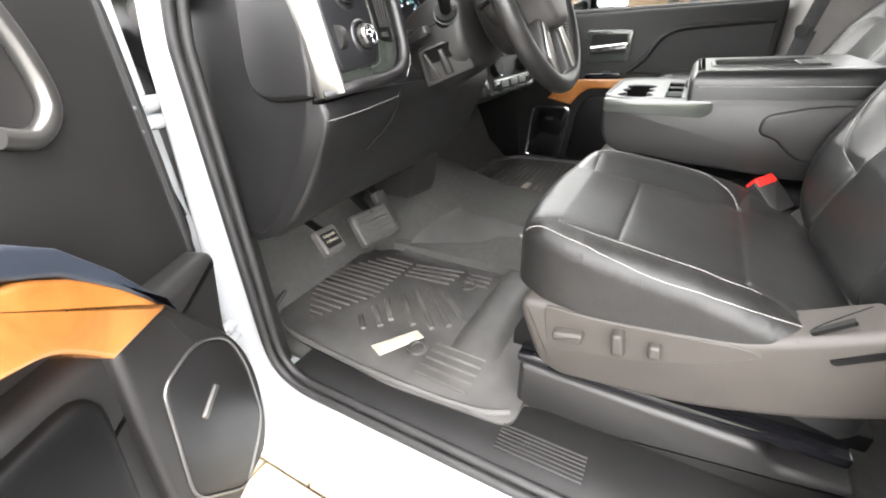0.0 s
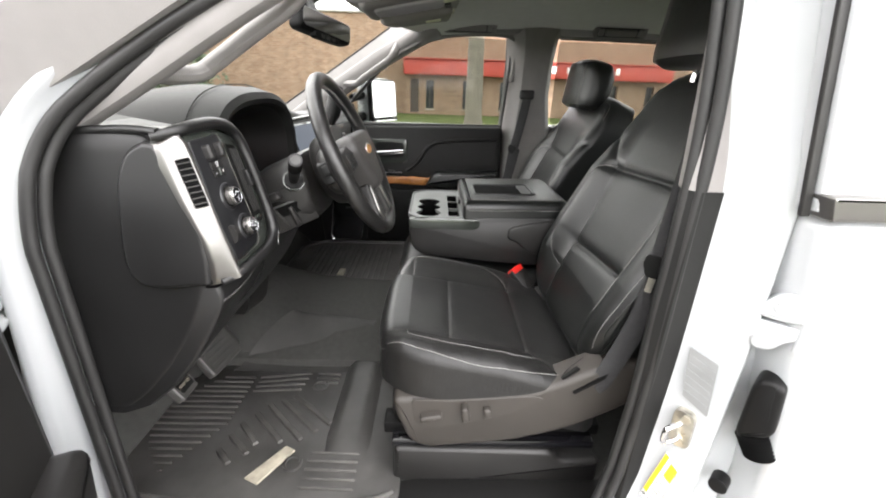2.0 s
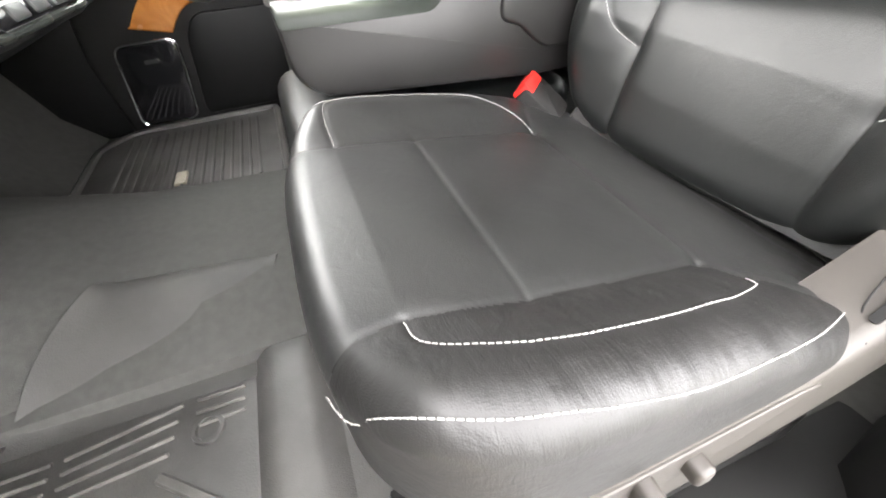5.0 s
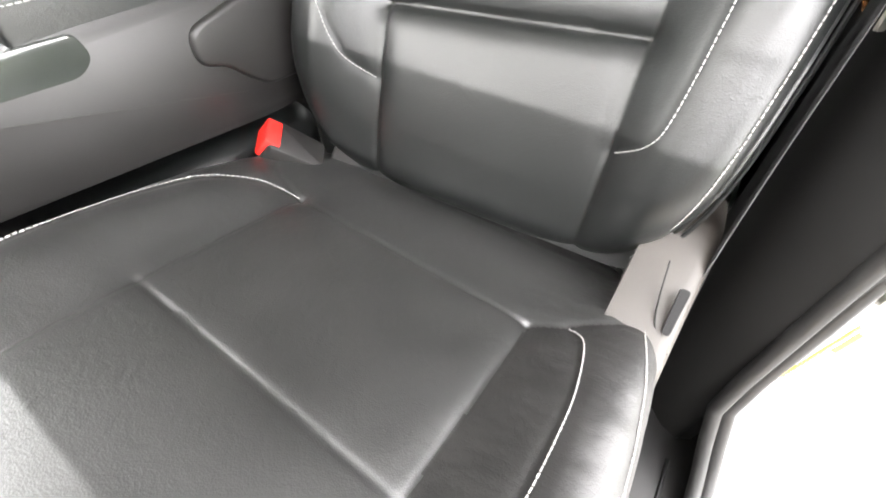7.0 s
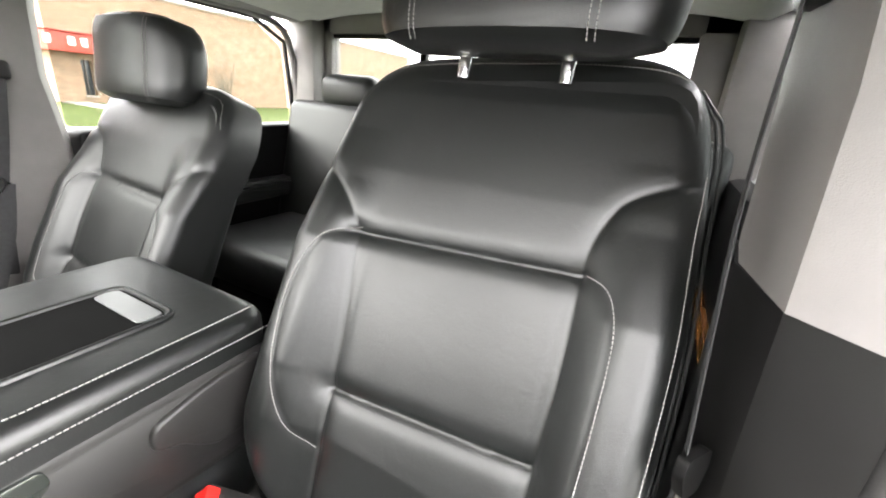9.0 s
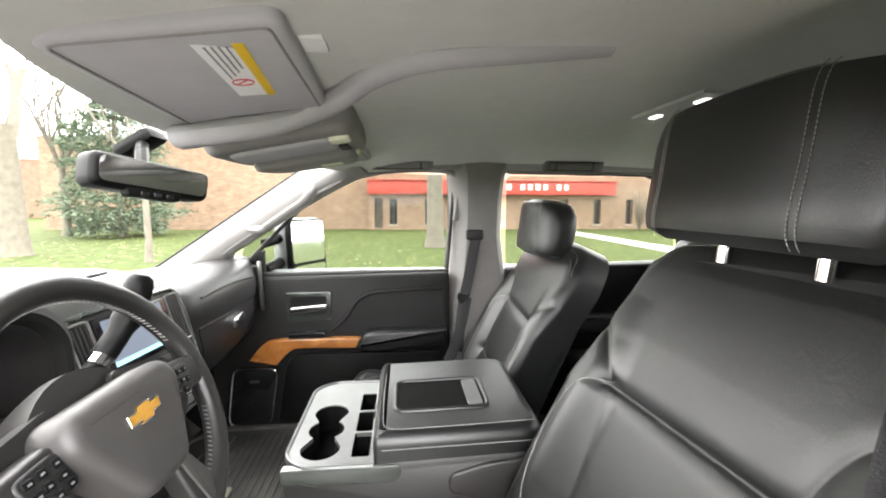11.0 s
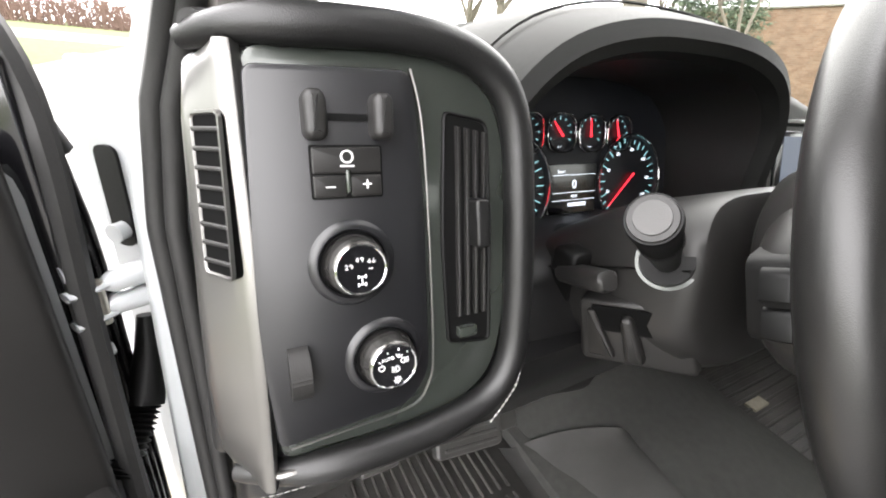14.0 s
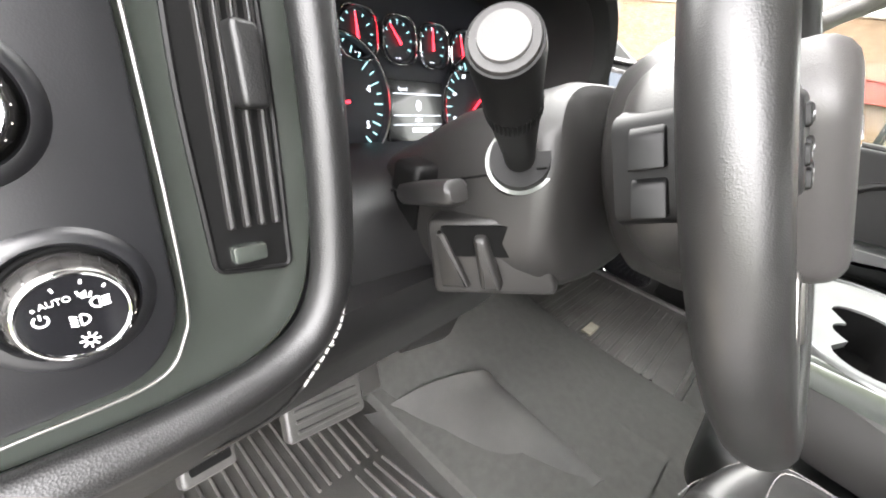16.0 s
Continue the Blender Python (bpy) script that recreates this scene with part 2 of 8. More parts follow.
def sheet(name, verts, faces, material, parent=None, label="", smooth=True):
    """Links arrays of places and faces as one mesh object."""
    me = bpy.data.meshes.new(name)
    me.from_pydata([tuple(v) for v in verts], [], [tuple(int(i) for i in f) for f in faces])
    me.update()
    if smooth:
        me.polygons.foreach_set("use_smooth", [True] * len(me.polygons))
    me.materials.append(material)
    ob = hang(new(name, me), parent)
    if label:
        ob["label"] = label
    return ob


def rbox(bm, c, size, r=0.01, seg=2, m=None):
    """A box with rounded edges, centred at c, or laid out by the matrix m."""
    got = bmesh.ops.create_cube(bm, size=1.0)
    vs = got["verts"]
    for v in vs:
        v.co = Vector((v.co.x * size[0], v.co.y * size[1], v.co.z * size[2]))
    r = min(r, 0.49 * min(size))
    if r > 0:
        es = list({e for v in vs for e in v.link_edges})
        res = bmesh.ops.bevel(bm, geom=es, offset=r, segments=seg, affect="EDGES", profile=0.5)
        vs = list({v for v in vs if v.is_valid} | set(res["verts"]))
    t = Matrix.Translation(c) @ m if m is not None else Matrix.Translation(c)
    for v in vs:
        v.co = t @ v.co
    return bm


def box(c, size, r=0.01, seg=2, m=None):
    return rbox(bmesh.new(), c, size, r, seg, m)


def loft(bm, rings, closed=True, caps=True):
    """Skins a row of rings that hold the same number of places."""
    vr = [[bm.verts.new(p) for p in ring] for ring in rings]
    n = len(vr[0])
    for a, b in zip(vr, vr[1:]):
        for i in range(n if closed else n - 1):
            j = (i + 1) % n
            try:
                bm.faces.new((a[i], a[j], b[j], b[i]))
            except ValueError:
                pass
    if caps and closed:
        bm.faces.new(vr[0][::-1])
        bm.faces.new(vr[-1])
    return bm


def smooth_line(pts, n=6):
    """A Catmull-Rom line through the places."""
    pts = [Vector(p) for p in pts]
    if len(pts) < 3:
        return pts
    out = []
    for i in range(len(pts) - 1):
        p0, p1, p2, p3 = pts[max(i - 1, 0)], pts[i], pts[i + 1], pts[min(i + 2, len(pts) - 1)]
        for k in range(n):
            t = k / n
            out.append(0.5 * ((2 * p1) + (p2 - p0) * t + (2 * p0 - 5 * p1 + 4 * p2 - p3) * t * t + (3 * p1 - p0 - 3 * p2 + p3) * t ** 3))
    out.append(pts[-1])
    return out


def tube(bm, pts, r, n=8, closed=False, flat=1.0, up=None):
    """A tube along the places; r may be one radius or one for each place; flat squeezes it across."""
    pts = [Vector(p) for p in pts]
    rings, ref = [], Vector(up) if up else None
    m = len(pts)
    for i, p in enumerate(pts):
        if closed:
            d = pts[(i + 1) % m] - pts[i - 1]
        else:
            d = pts[min(i + 1, m - 1)] - pts[max(i - 1, 0)]
        d.normalize()
        if ref is None:
            ref = Vector((0, 0, 1)) if abs(d.z) < 0.9 else Vector((1, 0, 0))
        side = d.cross(ref)
        side.normalize()
        nn = side.cross(d)
        if not up:
            ref = nn
        rad = r[i] if isinstance(r, (list, tuple)) else r
        rings.append([p + rad * (math.cos(2 * math.pi * k / n) * side + flat * math.sin(2 * math.pi * k / n) * nn) for k in range(n)])
    if closed:
        rings.append(rings[0])
        loft(bm, rings[:-1], caps=False)
        bm.verts.ensure_lookup_table()
        first, last = len(bm.verts) - m * n, len(bm.verts) - n
        for k in range(n):
            j = (k + 1) % n
            bm.faces.new((bm.verts[last + k], bm.verts[last + j], bm.verts[first + j], bm.verts[first + k]))
        return bm
    return loft(bm, rings)


def rpoly(pts, r, n=4):
    """A polygon with its corners rounded; r: one radius or one for each corner."""
    out, m = [], len(pts)
    for i in range(m):
        p, a, b = Vector(pts[i]).to_2d(), Vector(pts[i - 1]).to_2d(), Vector(pts[(i + 1) % m]).to_2d()
        rr = r[i] if isinstance(r, (list, tuple)) else r
        u, v = a - p, b - p
        k = min(rr, 0.48 * u.length, 0.48 * v.length)
        if k < 1e-5:
            out.append(p)
            continue
        s, e = p + u.normalized() * k, p + v.normalized() * k
        for j in range(n + 1):
            t = j / n
            out.append(s * (1 - t) ** 2 + 2 * p * t * (1 - t) + e * t * t)
    return out


class Axes:
    """A local frame: at(u, v, w) is a place in the world."""

    def __init__(self, o, u, v):
        self.o, self.u = Vector(o), Vector(u).normalized()
        v = Vector(v)
        self.v = (v - self.u * v.dot(self.u)).normalized()
        self.w = self.u.cross(self.v)

    def at(self, u, v, w=0.0):
        return self.o + self.u * u + self.v * v + self.w * w

    def turn(self):
        return Matrix((self.u, self.v, self.w)).transposed().to_4x4()


def prism(bm, ax, pts, w0, w1, bev=0.0, seg=2, inset=None):
    """A plate with the outline pts in the frame ax, from w0 to w1, its upper rim rounded by bev."""
    n = len(pts)
    area = sum(pts[i][0] * pts[(i + 1) % n][1] - pts[(i + 1) % n][0] * pts[i][1] for i in range(n))
    if area < 0:
        pts = pts[::-1]
    rings = [[ax.at(p[0], p[1], w0) for p in pts]]
    if bev > 0:
        norm = []
        for i in range(n):
            a, b = Vector(pts[i - 1][:2]), Vector(pts[(i + 1) % n][:2])
            d = (b - a).normalized()
            norm.append(Vector((d.y, -d.x)))
        s = 1 if w1 > w0 else -1
        for k in range(seg + 1):
            t = math.pi / 2 * k / seg
            rings.append([ax.at(p[0] - q.x * bev * (1 - math.cos(t)), p[1] - q.y * bev * (1 - math.cos(t)), w1 - s * bev * (1 - math.sin(t))) for p, q in zip(pts, norm)])
    else:
        rings.append([ax.at(p[0], p[1], w1) for p in pts])
    return loft(bm, rings)


def plate(ax, pts, w0, w1, bev=0.0, seg=2):
    return prism(bmesh.new(), ax, pts, w0, w1, bev, seg)


def rect(u0, v0, u1, v1, r=0.0, n=4):
    return rpoly([(u0, v0), (u1, v0), (u1, v1), (u0, v1)], r, n)


def circle(u, v, r, n=24):
    return [Vector((u + r * math.cos(2 * math.pi * k / n), v + r * math.sin(2 * math.pi * k / n))) for k in range(n)]


def rim(bm, ax, pts, r, w=0.0, n=8, flat=1.0):
    return tube(bm, [ax.at(p[0], p[1], w) for p in pts], r, n, closed=True, flat=flat)


def knob(bm, ax, u, v, prof, n=32):
    """A turned form about the frame's w axis: prof is rows of radius and height."""
    return loft(bm, [[ax.at(u + r * math.cos(2 * math.pi * k / n), v + r * math.sin(2 * math.pi * k / n), w) for k in range(n)] for r, w in prof])


def seg_dist(P, line):
    """Distance in the plane of many places from a broken line."""
    best = np.full(len(P), 1e9)
    for a, b in zip(line, line[1:]):
        a, b = np.array(a[:2], float), np.array(b[:2], float)
        d = b - a
        t = np.clip(((P - a) @ d) / max(d @ d, 1e-12), 0, 1)
        best = np.minimum(best, np.linalg.norm(P - a - t[:, None] * d, axis=1))
    return best


def inside(P, poly):
    """Which places lie within a polygon."""
    c = np.zeros(len(P), bool)
    n = len(poly)
    for i in range(n):
        (x0, y0), (x1, y1) = poly[i][:2], poly[(i + 1) % n][:2]
        if y0 == y1:
            continue
        hit = ((y0 > P[:, 1]) != (y1 > P[:, 1])) & (P[:, 0] < (x1 - x0) * (P[:, 1] - y0) / (y1 - y0) + x0)
        c ^= hit
    return c


def catmull2(pts, n=8):
    return [(p.x, p.y) for p in smooth_line([(a, b, 0) for a, b in pts], n)]


def stitches(name, places, parent, r=0.00065, step=0.0050, material=None):
    """A row of single stitches along a line."""
    pts = [Vector(p) for p in places]
    bm, carry = bmesh.new(), 0.0
    for a, b in zip(pts, pts[1:]):
        d = b - a
        ln = d.length
        if ln < 1e-6:
            continue
        d /= ln
        s = carry
        while s < ln:
            p = a + d * s
            tube(bm, [p - d * step * 0.36, p + d * step * 0.36], r, 5)
            s += step
        carry = s - ln
    return part(name, bm, material or THREAD, parent, "pale grey contrast stitching")

# ---- ground outside ----
GRASS = mat("lawn", (0.058, 0.075, 0.024), 0.9, var=0.4, scale=3, grain=0.9, grain_scale=60, spec=0.1)
ASPHALT = mat("asphalt", (0.150, 0.147, 0.141), 0.95, var=0.2, scale=2, grain=0.6, grain_scale=120, spec=0.04)
bm = bmesh.new()
gv = [bm.verts.new(p) for p in ((-400, -400, 0), (400, -400, 0), (400, 400, 0), (-400, 400, 0))]
bm.faces.new(gv)
tagged(part("ground", bm, GRASS), "mown spring lawn scattered with fallen leaves", "lawn", kind="structure")
bm = box((-1.5, 60, -0.045), (9.0, 320, 0.1), 0.0)
tagged(part("road", bm, ASPHALT), "pale grey asphalt drive under the truck", "road", kind="structure")
bm = box((20, 62, -0.045), (120, 30, 0.11), 0.0)
tagged(part("pavement", bm, ASPHALT), "pale asphalt parking lot", "parking lot", kind="structure")

# tan paving slabs beside the drive, under the doorway
pv = thing("pavement", (-1.0, 0.8, 0.0), "tan paving slabs under the open doorway", "pavement", kind="structure")
for i in range(4):
    for j in range(5):
        part("paver", box((-1.55 + 0.305 * i, 0.1 + 0.305 * j + 0.1 * (i % 2), 0.02), (0.297, 0.297, 0.05), 0.006, 1), PAVER, pv)

# ---- cab shell ----
bm = bmesh.new()
rbox(bm, (0, -0.45, 0.74), (1.66, 2.3, 0.06), 0.01)
tagged(part("floor", bm, CARPET), "dark grey carpeted cab floor", "floor", kind="structure")
# firewall slope and side kick panels
bm = bmesh.new()
loft(bm, [[(x, 0.585, 0.765), (x, 0.68, 0.86), (x, 0.76, 1.05), (x, 0.80, 1.40), (x, 0.90, 1.40), (x, 0.90, 0.72), (x, 0.585, 0.72)] for x in (-0.84, 0.84)])
tagged(part("wall_front", bm, CARPET), "dark carpeted firewall under the dashboard", "wall", kind="structure")
# carpeted transmission hump
rings = []
for y, hgt in ((-0.9, 0.03), (-0.3, 0.06), (0.05, 0.09), (0.35, 0.13), (0.55, 0.20), (0.75, 0.26)):
    rings.append([(x, y, 0.745 + hgt * max(0, 1 - (abs(x) / 0.36) ** 2.6)) for x in np.linspace(-0.38, 0.38, 17)])
bm = loft(bmesh.new(), rings, closed=False)
tagged(part("floor_hump", bm, CARPET), "dark carpet over the transmission hump", "floor", kind="structure")

# roof: headliner with a front edge that dips towards the windscreen
rings = []
for x in np.linspace(-0.80, 0.80, 17):
    e = (abs(x) / 0.80) ** 4
    f = -0.035 - 0.40 * x * x
    rings.append([(x, y, z + (1.925 - z) * 0.6 * e - 0.045 * e) for y, z in ((0.20 + f, 1.865), (0.14 + f, 1.886), (0.02 + f, 1.908), (-0.34, 1.934), (-0.6, 1.95), (-1.1, 1.945), (-1.6, 1.92), (-1.62, 1.975), (-0.6, 1.995), (0.0 + f, 1.955), (0.20 + f, 1.895))])
bm = loft(bmesh.new(), rings)
tagged(part("ceiling", bm, HEADLINER), "light grey cloth headliner", "ceiling", kind="structure")
# outer roof skin
rings = []
for x in np.linspace(-0.88, 0.88, 13):
    e = (abs(x) / 0.88) ** 4
    f = -0.40 * x * x
    rings.append([(x, y, z - 0.09 * e) for y, z in ((0.19 + f, 1.905 + 0.03 * e), (0.02 + f, 1.975), (-0.8, 2.01), (-1.65, 1.98), (-1.7, 1.93))])
bm = loft(bmesh.new(), rings, closed=False)
tagged(part("roof", bm, PAINT), "white painted steel cab roof", "roof", kind="structure")
# rear cab wall with a rear window
bm = bmesh.new()
rbox(bm, (0, -1.66, 1.08), (1.68, 0.06, 0.72), 0.01)
for k in (-0.76, 0.76):
    rbox(bm, (k, -1.66, 1.68), (0.16, 0.06, 0.50), 0.01)
rbox(bm, (0, -1.66, 1.90), (1.68, 0.06, 0.10), 0.01)
tagged(part("wall_back", bm, PILLAR), "grey trimmed rear cab wall", "wall", kind="structure")
win = thing("window_1", (0, -1.66, 1.44), "sliding rear window in a black frame", "window", kind="structure")
bm = bmesh.new()
for k in (-0.23, 0.23):
    rbox(bm, (k, -1.655, 1.645), (0.03, 0.03, 0.41), 0.004)
rbox(bm, (0, -1.655, 1.85), (1.36, 0.03, 0.03), 0.004)
rbox(bm, (0, -1.655, 1.45), (1.36, 0.03, 0.03), 0.004)
part("window_frame", bm, PLASTIC_BLACK, win)
for a, b in ((-0.68, -0.245), (-0.215, 0.215), (0.245, 0.68)):
    ob = part("pane", box(((a + b) / 2, -1.655, 1.65), (b - a, 0.005, 0.38), 0.0), GLASS, win)
    ob.visible_shadow = False

# windscreen and dark band above
ws = thing("windscreen", (0, 0.86, 1.47), "curved clear windscreen", "windscreen", kind="structure")
rings = []
for x in np.linspace(-0.86, 0.86, 17):
    c = 0.10 * (abs(x) / 0.78) ** 2
    k = 1 - 0.06 * (abs(x) / 0.78) ** 2
    rings.append([(x * (1 - 0.05 * t), 0.86 - c - t * 0.68 * k, 1.47 + t * 0.42) for t in np.linspace(0, 1, 5)])
ob = part("pane", loft(bmesh.new(), rings, closed=False), GLASS, ws)
ob.visible_shadow = False

# A-pillars inside: tapered trim with a grab handle on the driver's side
def a_pillar(o):
    ap = thing("a_pillar", (o * 0.82, 0.55, 1.5), "grey moulded A-pillar trim with a grab handle", "pillar", "a-pillars", kind="structure")
    line = smooth_line([(o * 0.815, 0.60, 1.45), (o * 0.800, 0.45, 1.555), (o * 0.782, 0.30, 1.650), (o * 0.765, 0.15, 1.745), (o * 0.745, 0.0, 1.83), (o * 0.72, -0.12, 1.885)], 5)
    part("pillar_trim", tube(bmesh.new(), line, 0.050, 14, flat=0.62, up=(o * 0.75, 0.45, 0.5)), PILLAR, ap)
    grip = smooth_line([(o * 0.795, 0.355, 1.630), (o * 0.757, 0.300, 1.632), (o * 0.730, 0.268, 1.632), (o * 0.712, 0.250, 1.638), (o * 0.704, 0.232, 1.652), (o * 0.702, 0.165, 1.698), (o * 0.703, 0.105, 1.738), (o * 0.706, 0.080, 1.768), (o * 0.745, 0.070, 1.800)], 6)
    part("grab_handle", tube(bmesh.new(), grip, [0.034 - 0.010 * math.sin(math.pi * k / (len(grip) - 1)) ** 0.5 for k in range(len(grip))], 14, flat=0.55), PILLAR, ap, "grey grab handle")
    outer = smooth_line([(o * 0.880, 0.455, 1.455), (o * 0.846, 0.405, 1.560), (o * 0.800, 0.285, 1.672), (o * 0.778, 0.095, 1.785), (o * 0.768, -0.09, 1.862)], 6)
    inner = smooth_line([(o * 0.800, 0.61, 1.445), (o * 0.772, 0.455, 1.545), (o * 0.755, 0.300, 1.640), (o * 0.738, 0.145, 1.735), (o * 0.718, -0.01, 1.822)], 6)
    rings = []
    for p, q in zip(outer, inner):
        m = (p + q) / 2
        bulge = Vector((-o * 0.012, -0.020, -0.012))
        rings.append([p, p * 0.8 + q * 0.2 + bulge * 0.7, m + bulge, p * 0.2 + q * 0.8 + bulge * 0.8, q, q + Vector((o * 0.02, 0.03, 0.01)), p + Vector((0, 0.03, 0.012))])
    part("pillar_cover", loft(bmesh.new(), rings), PILLAR, ap)
    rings, line = [], []
    for t in np.linspace(0, 1, 9):
        z = 1.47 + 0.42 * t
        g = Vector((o * 0.835 * (1 - 0.05 * t), 0.86 - 0.1146 - t * 0.68 * 0.931, z))
        q = Vector((o * float(np.interp(z, [1.445, 1.545, 1.64, 1.735, 1.822, 1.89], [0.80, 0.772, 0.755, 0.738, 0.718, 0.71])), float(np.interp(z, [1.445, 1.545, 1.64, 1.735, 1.822, 1.89], [0.61, 0.455, 0.30, 0.145, -0.01, -0.10])), z))
        rings.append([g + Vector((0, -0.004, 0)), q + Vector((o * 0.012, 0.012, 0)), q + Vector((o * 0.09, 0.03, 0)), g + Vector((o * 0.07, -0.02, 0))])
        line.append(g + Vector((0, -0.008, -0.002)))
    part("glass_side_trim", loft(bmesh.new(), rings), PILLAR, ap)
    part("glass_edge", tube(bmesh.new(), line, 0.005, 8), PLASTIC_BLACK, ap, "black edge of the windscreen")
    return ap


a_pillar(-1)
a_pillar(1)

# ---- white body round the driver's doorway ----
# sill: section across x and z, drawn along y
def along_y(sec, ys):
    return loft(bmesh.new(), [[(x, y, z) for x, z in sec] for y in ys])


sec = [(-0.80, 0.735), (-0.84, 0.765), (-0.87, 0.768), (-0.90, 0.745), (-0.935, 0.735), (-0.975, 0.715), (-0.985, 0.68), (-0.975, 0.60), (-0.90, 0.52), (-0.80, 0.52)]
ob = part("sill", along_y(sec, np.linspace(-1.75, 0.62, 12)), PAINT)
tagged(ob, "white painted door sill below the open doorway", "door sill", kind="structure")

# opening outline in y and z, from the sill's front round to the roof and back
OPEN = rpoly([(0.435, 0.76), (0.43, 1.45), (0.40, 1.56), (0.28, 1.66), (0.09, 1.77), (-0.10, 1.845), (-0.462, 1.875), (-0.500, 1.60), (-0.503, 1.20), (-0.480, 0.76)], [0.10, 0.10, 0.10, 0.13, 0.2, 0.2, 0.06, 0.1, 0.1, 0.20], 6)


def ring_band(bm, a, b):
    """A strip between two outlines of as many places."""
    va, vb = [bm.verts.new(p) for p in a], [bm.verts.new(p) for p in b]
    n = len(va)
    for i in range(n):
        j = (i + 1) % n
        bm.faces.new((va[i], va[j], vb[j], vb[i]))
    return bm


def grow(pts, d):
    n = len(pts)
    out = []
    for i in range(n):
        a, b = pts[i - 1], pts[(i + 1) % n]
        t = (Vector(b) - Vector(a)).normalized()
        out.append(Vector((pts[i][0] - t.y * d, pts[i][1] + t.x * d)))
    return out


def lean_in(p):
    """How far the upper front of the doorway leans towards the roof."""
    return float(np.interp(p[1], [1.30, 1.40, 1.50, 1.58, 1.66, 1.75, 1.9], [0, 0.004, 0.018, 0.044, 0.070, 0.088, 0.11])) * min(1, max(0, (p[0] + 0.3) / 0.4)) + 0.035 * min(1, max(0, (-0.30 - p[0]) / 0.15)) * min(1, max(0, (p[1] - 0.78) / 0.12))


# outline turns so that growth goes outwards
if sum(OPEN[i][0] * OPEN[(i + 1) % len(OPEN)][1] - OPEN[(i + 1) % len(OPEN)][0] * OPEN[i][1] for i in range(len(OPEN))) > 0:
    OPEN = OPEN[::-1]
bm = bmesh.new()
levels = [(-0.012, -0.885), (0.015, -0.888), (0.028, -0.895), (0.070, -0.945), (0.080, -0.956), (0.090, -0.960), (0.100, -0.954), (0.112, -0.936), (0.130, -0.929), (0.17, -0.932)]
# along the hinge side the flange is narrow and turns in behind the hinge post
narrow = [(-0.012, -0.885), (0.010, -0.888), (0.016, -0.892), (0.024, -0.902), (0.028, -0.910), (0.034, -0.916), (0.040, -0.916), (0.045, -0.910), (0.049, -0.902), (0.052, -0.89)]
rings = []
for (d0, x0), (d1, x1) in zip(levels, narrow):
    a, b = grow(OPEN, d0), grow(OPEN, d1)
    ring = []
    for o_, p, q in zip(OPEN, a, b):
        f = min(1, max(0, (o_[0] - 0.02) / 0.25)) * min(1, max(0, (o_[1] - 0.80) / 0.12))
        p = p.lerp(q, f)
        ring.append((x0 + (x1 - x0) * f + lean_in(p), p[0], p[1]))
    rings.append(ring)
for a, b in zip(rings, rings[1:]):
    ring_band(bm, a, b)
bmesh.ops.remove_doubles(bm, verts=bm.verts, dist=1e-5)
tagged(part("door_jamb", bm, PAINT, angle=60), "white painted steel door jamb and pillars", "door jamb", kind="structure")
bm = bmesh.new()
tube(bm, [(-0.894 + lean_in(p), p[0], p[1]) for p in grow(OPEN, 0.002)], 0.009, 10, closed=True)
tube(bm, [(-0.880 + lean_in(p), p[0], p[1]) for p in grow(OPEN, -0.009)], 0.0085, 10, closed=True)
tagged(part("door_seal", bm, SEAL), "black rubber seal round the doorway", "seal", kind="structure")


# ---- front seats ----
def dome(n, power, hw, hl, edge, depth, r0=0.86):
    """A grid over a rounded rectangle whose rim rolls over and runs down: plan places, drop below the top, and quads."""
    g = np.linspace(-1, 1, n)
    g = np.sign(g) * (1 - (1 - np.abs(g)) ** 1.15)
    A, B = np.meshgrid(g, g, indexing="ij")
    a, b = A.ravel(), B.ravel()
    r = np.maximum(np.abs(a), np.abs(b))
    nrm = (np.abs(a) ** power + np.abs(b) ** power) ** (1 / power)
    rs = np.where(r > 1e-9, r, 1)
    qa, qb = a / np.where(nrm > 1e-9, nrm, 1), b / np.where(nrm > 1e-9, nrm, 1)
    t = np.clip((r - r0) / (1 - r0), 0, 1)
    th = np.clip(t / 0.6, 0, 1) * math.pi / 2
    core, out = np.minimum(r / r0, 1), edge * np.sin(th)
    p = qa * ((hw - edge) * core + out)
    q = qb * ((hl - edge) * core + out)
    drop = edge * (1 - np.cos(th)) + np.clip((t - 0.6) / 0.4, 0, 1) * depth
    idx = np.arange(n * n).reshape(n, n)
    faces = np.stack([idx[:-1, :-1], idx[1:, :-1], idx[1:, 1:], idx[:-1, 1:]], -1).reshape(-1, 4)
    return p, q, drop, faces


def panels(base, verts, faces, owner, parent, flip):
    """Splits one grid into the panels it is sewn from; owner gives each face the panel it belongs to."""
    quad = verts[faces]
    fn = np.cross(quad[:, 2] - quad[:, 0], quad[:, 3] - quad[:, 1]) * (-1 if flip else 1)
    vn = np.zeros_like(verts)
    for c in range(4):
        np.add.at(vn, faces[:, c], fn)
    vn /= np.maximum(np.linalg.norm(vn, axis=1, keepdims=True), 1e-12)
    for k, (name, material, label) in enumerate(base):
        f = faces[owner == k]
        if not len(f):
            continue
        used = np.unique(f)
        back = np.zeros(len(verts), int)
        back[used] = np.arange(len(used))
        f = back[f]
        ob = sheet(name, verts[used], f[:, ::-1] if flip else f, material, parent, label)
        ob.data.normals_split_custom_set_from_vertices([tuple(v) for v in vn[used]])


def bump_line(d, w):
    return np.exp(-(d / w) ** 2)


